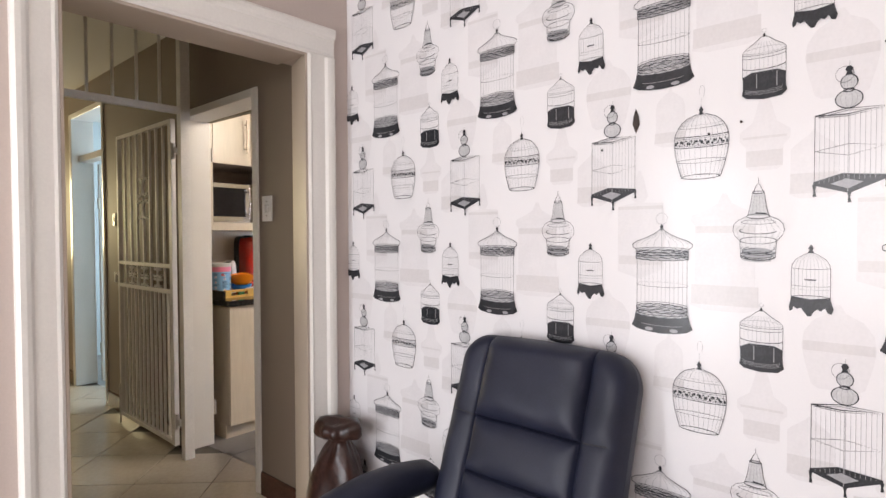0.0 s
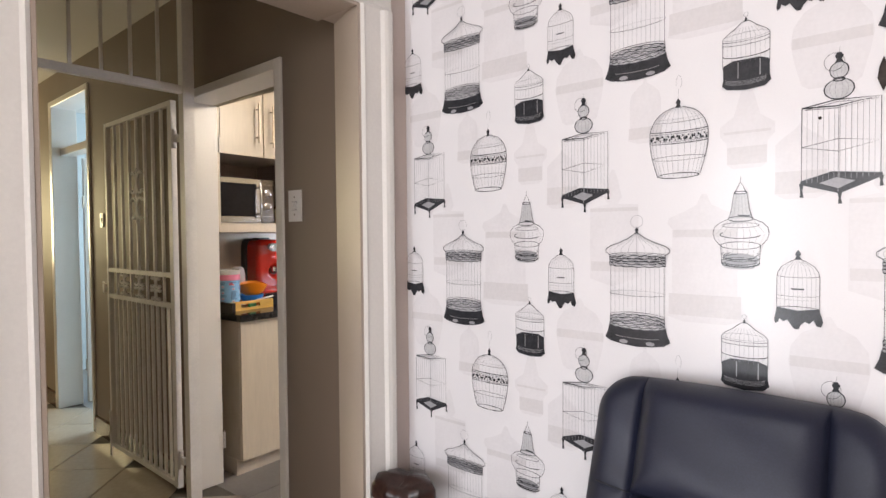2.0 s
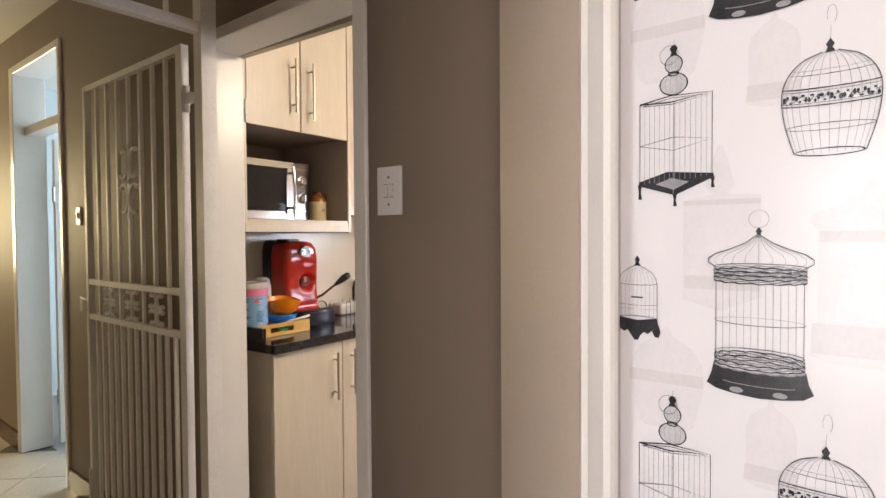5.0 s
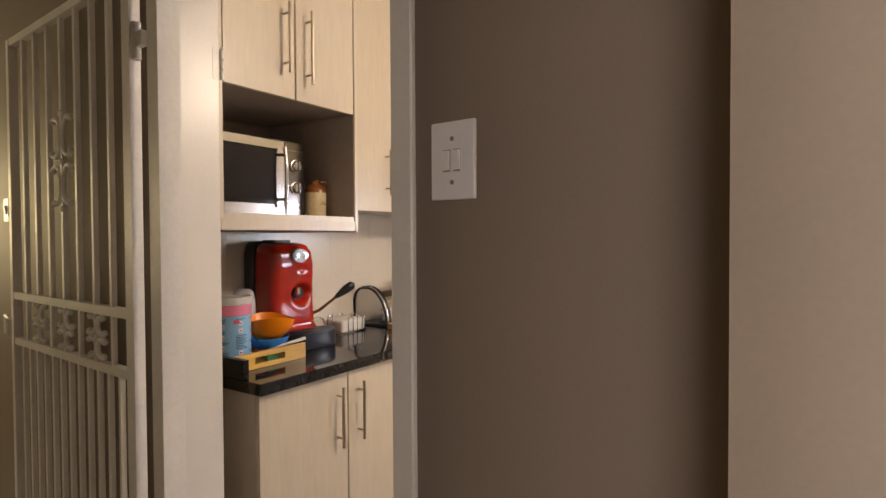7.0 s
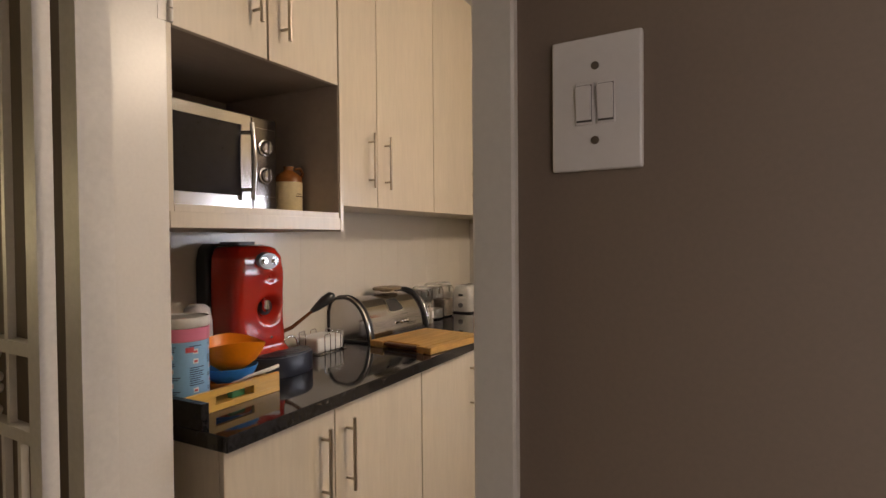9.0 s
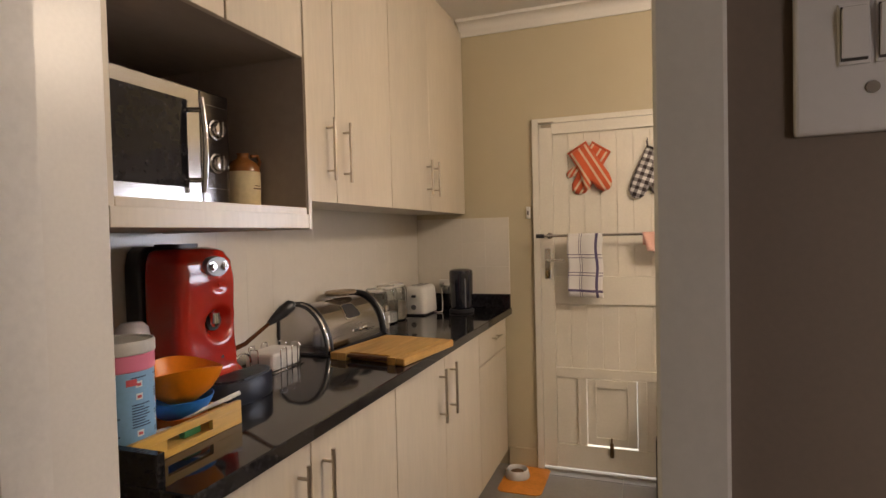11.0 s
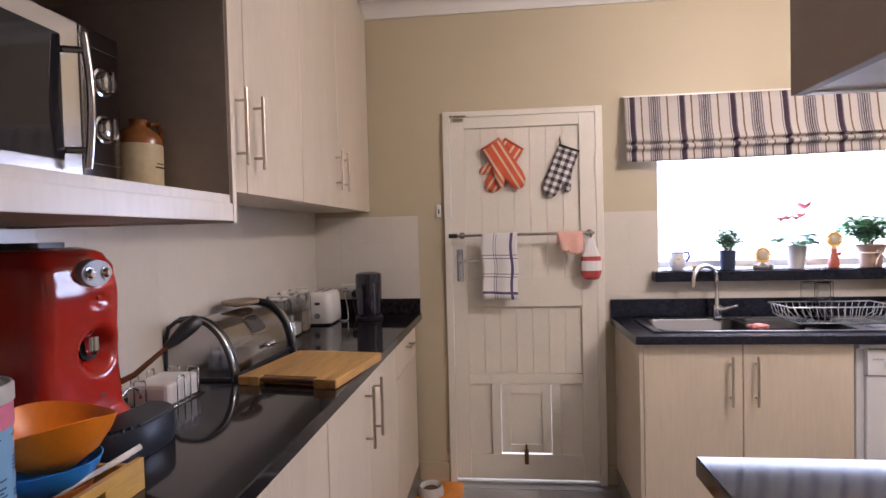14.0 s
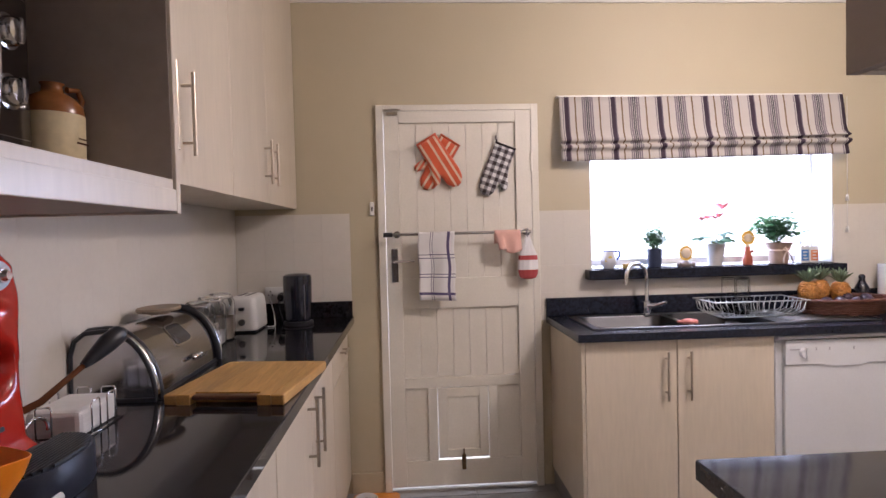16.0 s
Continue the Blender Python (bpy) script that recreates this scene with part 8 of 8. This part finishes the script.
YELP, CREF = mat("sunflower_yellow_paint", (0.70, 0.42, 0.05), 0.5), mat("cream_figure_paint", (0.62, 0.50, 0.36), 0.5)
for name, x, zf, rf, rp, lab in (("sunflower_ornament", -0.367, 0.075, 0.030, 0.042, "round-faced cream sunflower ornament sitting on the sill"), ("sunflower_figure", 0.0, 0.152, 0.026, 0.041, "painted sunflower figure in a red pot")):
    t = thing(name, (x, SY, SZ), lab, "ornament")
    bm = bmesh.new()
    if name == "sunflower_ornament":
        lathe(bm, [(0, SZ), (0.032, SZ), (0.036, SZ + 0.010), (0.028, SZ + 0.022), (0.010, SZ + 0.034), (0, SZ + 0.04)], (x, SY, 0), 20)
        for s in (-1, 1):
            bmesh.ops.create_uvsphere(bm, u_segments=10, v_segments=8, radius=0.014, matrix=pose(x + s * 0.042, SY - 0.01, SZ + 0.012))
    else:
        lathe(bm, [(0, SZ), (0.024, SZ), (0.028, SZ + 0.01), (0.022, SZ + 0.055), (0.014, SZ + 0.08), (0.017, SZ + 0.10), (0.006, SZ + 0.125), (0, SZ + 0.13)], (x, SY, 0), 20)
        bmesh.ops.create_uvsphere(bm, u_segments=10, v_segments=8, radius=0.010, matrix=pose(x + 0.022, SY - 0.01, SZ + 0.075))
    n = 18
    for q in range(n):
        a = 2 * math.pi * q / n
        c, s = math.cos(a), math.sin(a)
        rr0, rr1 = rf * 0.85, rp * 1.06
        prism(bm, [(x + rr0 * math.cos(a - 0.16), SZ + zf + rr0 * math.sin(a - 0.16)), (x + rp * 0.95 * math.cos(a - 0.15), SZ + zf + rp * 0.95 * math.sin(a - 0.15)), (x + rr1 * c, SZ + zf + rr1 * s), (x + rp * 0.95 * math.cos(a + 0.15), SZ + zf + rp * 0.95 * math.sin(a + 0.15)), (x + rr0 * math.cos(a + 0.16), SZ + zf + rr0 * math.sin(a + 0.16))], "y", SY - 0.008, SY - 0.001, 1)
    bmesh.ops.create_uvsphere(bm, u_segments=20, v_segments=12, radius=rf, matrix=pose(x, SY - 0.006, SZ + zf) @ Matrix.Diagonal((1, 0.35, 1, 1)))
    zt = SZ + zf - rp * 1.1
    for f in bm.faces:
        if f.material_index == 0 and f.calc_center_median().z < zt + 0.004:
            f.material_index = 2
        elif f.material_index == 0:
            f.material_index = 0
    part("figure", bm, [CREF, YELP, mat("terracotta_red_paint", (0.42, 0.10, 0.05), 0.5) if x == 0 else mat("taupe_pottery", (0.22, 0.18, 0.16), 0.5)], t, "", True, 40)
t = thing("bow_planter", (0.185, SY, SZ), "bushy green plant in a beige planter with a ribbon bow", "potted plant")
bm = bmesh.new()
lathe(bm, [(0, SZ), (0.046, SZ), (0.052, SZ + 0.02), (0.050, SZ + 0.075), (0.062, SZ + 0.098), (0.078, SZ + 0.120), (0.074, SZ + 0.122), (0.055, SZ + 0.10), (0, SZ + 0.098)], (0.185, SY, 0), 32)
part("pot", bm, mat("beige_pottery", (0.34, 0.24, 0.18), 0.5, var=0.08), t, "", True, 50)
bm = bmesh.new()
bmesh.ops.create_icosphere(bm, subdivisions=2, radius=0.052, matrix=pose(0.185, SY, SZ + 0.10) @ Matrix.Diagonal((1, 1, 0.18, 1)))
part("soil", bm, SOIL, t)
bm = bmesh.new()
for s in (-1, 1):
    tube(bm, [(0.200, SY - 0.056, SZ + 0.080), (0.200 + s * 0.018, SY - 0.062, SZ + 0.092), (0.200 + s * 0.026, SY - 0.060, SZ + 0.078), (0.200, SY - 0.056, SZ + 0.078), (0.200 + s * 0.020, SY - 0.060, SZ + 0.045), (0.200 + s * 0.030, SY - 0.064, SZ + 0.006)], 0.0045, 6)
tube(bm, [Vector((0.185 + 0.0525 * math.cos(a), SY + 0.0525 * math.sin(a), SZ + 0.078)) for a in [2 * math.pi * k / 28 for k in range(28)]], 0.004, 6, True)
part("ribbon", bm, mat("cream_ribbon", (0.66, 0.54, 0.46), 0.6), t, "cream ribbon bow", True)
foliage(t, 0.175, SY, SZ + 0.12, 0.165, 0.16, 760, 0.033, LEAFA, 8, 26, 0.8)
for x, m, h, lab in ((0.345, mat("blue_carton", (0.06, 0.20, 0.50), 0.4), 0.098, "small white carton with a blue label"), (0.402, mat("orange_carton", (0.68, 0.22, 0.07), 0.4), 0.094, "small white carton with an orange label")):
    t = thing("carton", (x, SY + 0.02, SZ), lab + " on the sill", "carton")
    part("body", B(((x - 0.025, SY, SZ), (x + 0.025, SY + 0.045, SZ + h)), bevel=0.002), PLASTW, t)
    part("printed_panel", B(((x - 0.021, SY - 0.0012, SZ + 0.012), (x + 0.021, SY - 0.0002, SZ + h - 0.022))), m, t)
    for q in range(3):
        part("print_bar", B(((x - 0.013, SY - 0.0022, SZ + 0.022 + 0.018 * q), (x + 0.013 - 0.006 * (q == 1), SY - 0.0014, SZ + 0.029 + 0.018 * q))), PLASTW, t)
t = thing("small_bottle", (0.372, SY + 0.075, SZ), "small clear bottle with a white cap behind the cartons", "bottle")
bm = bmesh.new()
lathe(bm, [(0, SZ), (0.020, SZ), (0.022, SZ + 0.01), (0.022, SZ + 0.085), (0.011, SZ + 0.105), (0.011, SZ + 0.118), (0, SZ + 0.118)], (0.372, SY + 0.075, 0), 20)
part("body", bm, MATS["milky_plastic"], t, "", True, 50)
bm = bmesh.new()
cyl(bm, (0.372, SY + 0.075, SZ + 0.1185), (0.372, SY + 0.075, SZ + 0.137), 0.013, n=16)
part("cap", bm, PLASTW, t, "white cap", True, 40)

# ---- beside the sink ----
GZ = SZ1 + 0.0005
WIREM = mat("grey_coated_wire", (0.50, 0.52, 0.53), 0.3, 0.6, var=0.05, bump=0)
t = thing("dish_rack", (-0.10, 4.96, GZ), "pale grey wire dish rack standing on the drainer", "dish rack")
RX0, RX1, RY0, RY1, RZ = -0.42, 0.075, 4.83, 5.055, GZ + 0.010


def rack_wire(name, pts, r=0.0018, closed=False):
    bm = bmesh.new()
    tube(bm, pts, r, 6, closed)
    part(name, bm, WIREM, t, "", True)


rack_wire("rim_wire", [(RX0, RY0, RZ + 0.082), (RX1, RY0, RZ + 0.082), (RX1, RY1, RZ + 0.082), (RX0, RY1, RZ + 0.082)], 0.003, True)
rack_wire("base_wire", [(RX0 + 0.06, RY0 + 0.04, RZ), (RX1 - 0.06, RY0 + 0.04, RZ), (RX1 - 0.06, RY1 - 0.04, RZ), (RX0 + 0.06, RY1 - 0.04, RZ)], 0.003, True)
for k in range(15):
    q = k / 14
    x0, x1 = RX0 + 0.02 + (RX1 - RX0 - 0.04) * q, RX0 + 0.07 + (RX1 - RX0 - 0.14) * q
    rack_wire("rib_wire", [(x0, RY0, RZ + 0.082), (x0 * 0.6 + x1 * 0.4, RY0 + 0.004, RZ + 0.035), (x1, RY0 + 0.04, RZ + 0.001), (x1, RY1 - 0.04, RZ + 0.001), (x0 * 0.6 + x1 * 0.4, RY1 - 0.004, RZ + 0.035), (x0, RY1, RZ + 0.082)])
for k in range(6):
    y = RY0 + 0.03 + (RY1 - RY0 - 0.06) * k / 5
    for s, xe in ((1, RX0), (-1, RX1)):
        rack_wire("end_wire", [(xe, y, RZ + 0.082), (xe + s * 0.012, y, RZ + 0.03), (xe + s * 0.06, y, RZ + 0.001)])
for x, y in ((RX0 + 0.07, RY0 + 0.045), (RX1 - 0.07, RY0 + 0.045), (RX0 + 0.07, RY1 - 0.045), (RX1 - 0.07, RY1 - 0.045)):
    rack_wire("foot", [(x, y, RZ), (x, y, SZ1 + 0.0045)], 0.0035)
for x in (-0.235, -0.155, -0.20):
    y = 5.03 if x != -0.20 else 4.97
    t2 = thing("drinking_glass", (x, y, RZ), "clear straight drinking glass upside down in the rack", "glass", "glasses in the dish rack")
    z = RZ + 0.0035
    bm = bmesh.new()
    lathe(bm, [(0.037, z), (0.034, z + 0.185), (0, z + 0.187), (0, z + 0.178), (0.0315, z + 0.177), (0.0345, z)], (x, y, 0), 24)
    part("glass_body", bm, CLEARG, t2, "", True, 50)
t = thing("sponge_cloth", (-0.59, 4.76, SZ1), "crumpled pink cloth between the sink bowls", "cloth")
bm = bmesh.new()
bmesh.ops.create_icosphere(bm, subdivisions=3, radius=0.045)
for v in bm.verts:
    v.co *= 1 + 0.22 * math.sin(v.co.x * 130 + 1) * math.sin(v.co.y * 110) + 0.1 * math.sin(v.co.z * 200)
put(bm, pose(-0.59, 4.775, SZ1 + 0.014) @ Matrix.Diagonal((1.1, 0.55, 0.28, 1)))
part("cloth", bm, mat("pink_cloth", (0.62, 0.24, 0.22), 0.9, var=0.1, fine=300, bump=0.5), t, "", True)

# basket with fruit
WICK = mat("brown_wicker", (0.12, 0.042, 0.024), 0.6, var=0.25, scale=20, fine=200, bump=0.4, random=0.1)
t = thing("fruit_basket", (0.345, 4.98, GZ), "oval brown wicker basket full of dark fruit and small pineapples", "basket")
BXc, BYc = 0.345, 4.965
for q in range(8):
    z, rx, ry = GZ + 0.006 + 0.0105 * q, 0.215 + 0.045 * q / 7, 0.125 + 0.03 * q / 7
    bm = bmesh.new()
    tube(bm, [(BXc + rx * math.cos(a) * (1 + 0.012 * math.cos(18 * a + math.pi * q)), BYc + ry * math.sin(a) * (1 + 0.012 * math.cos(18 * a + math.pi * q)), z) for a in [2 * math.pi * k / 72 for k in range(72)]], 0.006 if q < 7 else 0.009, 6, True)
    part("woven_strand", bm, WICK, t, "", True)
for k in range(36):
    a = 2 * math.pi * (k + 0.5) / 36
    bm = bmesh.new()
    tube(bm, [(BXc + 0.215 * math.cos(a), BYc + 0.125 * math.sin(a), GZ + 0.002), (BXc + 0.26 * math.cos(a), BYc + 0.155 * math.sin(a), GZ + 0.082)], 0.004, 5)
    part("stake", bm, WICK, t, "", True)
bm = bmesh.new()
lathe(bm, [(0, GZ), (1.0, GZ), (1.0, GZ + 0.006), (0, GZ + 0.006)], (BXc, BYc, 0), 36, sx=0.212, sy=0.122)
part("base", bm, WICK, t)
PINEF, PINEL, EYEM = mat("pineapple_skin", (0.50, 0.22, 0.045), 0.5, var=0.3, scale=60, fine=200, bump=0.4), mat("pineapple_crown", (0.16, 0.22, 0.13), 0.5, var=0.2, scale=30), mat("plum_skin", (0.045, 0.025, 0.045), 0.3, var=0.4, scale=20)
for x, y, h in ((0.185, 5.0, 0.105), (0.275, 5.03, 0.11), (0.36, 4.99, 0.10)):
    p = thing("pineapple", (x, y, GZ + 0.03), "small ripe orange-yellow pineapple with a spiky grey-green crown", "pineapple", "pineapples in the basket")
    z0 = GZ + 0.062
    bm = bmesh.new()
    rows_, cols = 9, 14
    prof_ = [(0.045 * math.sin(math.pi * (0.12 + 0.76 * k / rows_)) ** 0.6, z0 + h * k / rows_) for k in range(rows_ + 1)]
    lathe(bm, [(0, z0)] + prof_ + [(0, z0 + h)], (x, y, 0), cols * 2)
    part("fruit_core", bm, PINEF, p, "", True)
    be = bmesh.new()
    for k in range(1, rows_):
        r, z = prof_[k]
        for q in range(cols):
            a = 2 * math.pi * (q + 0.5 * (k % 2)) / cols
            bmesh.ops.create_icosphere(be, subdivisions=1, radius=0.0085, matrix=pose(x + r * math.cos(a), y + r * math.sin(a), z) @ Matrix.Rotation(a, 4, "Z") @ Matrix.Diagonal((0.5, 1.0, 0.75, 1)))
    tagged(part("skin_eyes", be, PINEF, p), "knobbly skin segments", kind="stuff")
    rnd = random.Random(int(x * 1000))
    bl_ = bmesh.new()
    for k in range(30):
        a, e = k * 2.4, 0.55 + 0.95 * k / 30
        leaf(bl_, (x + 0.008 * math.cos(a), y + 0.008 * math.sin(a), z0 + h - 0.004), (math.cos(a) * math.cos(e), math.sin(a) * math.cos(e), math.sin(e) + 0.2), 0.062 + 0.035 * rnd.random(), 0.17, 0.1)
    tagged(part("crown", bl_, PINEL, p), "spiky crown", kind="stuff")
rnd = random.Random(4)
for k, (x, y) in enumerate(((0.215, 4.90), (0.295, 4.91), (0.375, 4.89), (0.455, 4.92), (0.505, 4.99), (0.445, 5.05), (0.265, 4.86), (0.365, 4.95))):
    p = thing("plum", (x, y, GZ + 0.04), "dark purple plum in the wicker basket", "plum", "plums in the basket")
    bm = bmesh.new()
    z = GZ + 0.068 + (0.012 if k == 7 else 0)
    bmesh.ops.create_uvsphere(bm, u_segments=18, v_segments=12, radius=0.030, matrix=pose(x, y, z, rnd.random() * 40, 0, 0) @ Matrix.Diagonal((1, 1, 0.9, 1)))
    part("fruit", bm, EYEM, p, "", True)
    bm = bmesh.new()
    tube(bm, [(x, y, z + 0.024), (x + 0.003, y, z + 0.036)], 0.0012, 5)
    part("stalk", bm, DARKWD, p)
t = thing("oil_bottle", (0.60, 5.13, GZ), "short dark glass bottle with a stopper by the tiled wall", "bottle")
bm = bmesh.new()
lathe(bm, [(0, GZ), (0.033, GZ), (0.036, GZ + 0.02), (0.036, GZ + 0.11), (0.020, GZ + 0.14), (0.014, GZ + 0.155), (0.017, GZ + 0.175), (0.010, GZ + 0.185), (0, GZ + 0.186)], (0.60, 5.13, 0), 24)
part("body", bm, KBLK, t, "", True, 50)
t = thing("paper_roll", (0.71, 5.06, GZ), "white kitchen paper roll on a stand", "paper roll")
bm = bmesh.new()
lathe(bm, [(0, GZ), (0.07, GZ), (0.07, GZ + 0.01), (0.012, GZ + 0.014), (0.012, GZ + 0.30), (0, GZ + 0.302)], (0.71, 5.06, 0), 28)
part("stand", bm, STEEL, t, "", True, 40)
bm = bmesh.new()
lathe(bm, [(0.02, GZ + 0.0145), (0.060, GZ + 0.0145), (0.060, GZ + 0.245), (0.02, GZ + 0.245)], (0.71, 5.06, 0), 32)
part("roll", bm, MATS["paper_napkins"], t, "white paper roll", True, 40)

# ---- floor ----
MATO = mat("orange_rubber_mat", (0.66, 0.24, 0.03), 0.6, var=0.12, scale=12, fine=80, bump=0.2)
t = thing("pet_mat", (-2.15, 5.0, 0.0), "orange feeding mat on the grey floor by the door", "mat")
bm = bmesh.new()
loft(bm, [rr(-2.15, 5.0, 0.125, 0.185, 0.04, z) for z in (0.0005, 0.0045)])
part("mat", bm, MATO, t)
t = thing("pet_bowl", (-2.20, 5.03, 0.005), "white ceramic pet bowl with dry food on an orange mat", "pet bowl")
bm = bmesh.new()
lathe(bm, [(0, 0.0052), (0.072, 0.0052), (0.074, 0.012), (0.064, 0.048), (0.060, 0.052), (0.055, 0.048), (0.050, 0.022), (0, 0.020)], (-2.20, 5.03, 0), 32)
part("bowl", bm, MATS["white_glazed_pottery"], t, "", True, 50)
bm = bmesh.new()
bmesh.ops.create_icosphere(bm, subdivisions=3, radius=0.045)
rnd = random.Random(2)
for v in bm.verts:
    v.co = Vector((v.co.x, v.co.y, v.co.z * 0.25 + rnd.random() * 0.004))
put(bm, pose(-2.20, 5.03, 0.026))
tagged(part("kibble", bm, mat("brown_kibble", (0.14, 0.075, 0.035), 0.9, var=0.3, scale=90, bump=0.8, depth=0.004), t), "dry brown food", kind="stuff")
fixed("baseboard_kitchen", B(((XB + 0.002, KN - 0.013, 0.002), (D0 - 0.046, KN - 0.0005, 0.115)), ((D1 + 0.046, KN - 0.013, 0.002), (SW0 + 0.02, KN - 0.0005, 0.115)), bevel=0.003), CREAMW, "cream painted skirting", "skirting")

# ---- outside ----
fixed("ground_outside", B(((-30, 5.46, -0.25), (30, 60, -0.12))), mat("pale_paving", (0.45, 0.43, 0.40), 0.8, var=0.1), "pale paved yard", "ground")
gl = bpy.data.materials.new("bright_hazy_daylight")
gl.use_nodes = True
b = gl.node_tree.nodes["Principled BSDF"]
b.inputs["Base Color"].default_value = (0.8, 0.8, 0.8, 1)
b.inputs["Emission Color"].default_value = (0.97, 0.985, 1.0, 1)
b.inputs["Emission Strength"].default_value = 3.0
fixed("backdrop_yard", B(((-5.0, 9.0, -0.12), (4.5, 9.05, 3.6))), gl, "overexposed pale daylight in the yard", "backdrop", kind="structure")
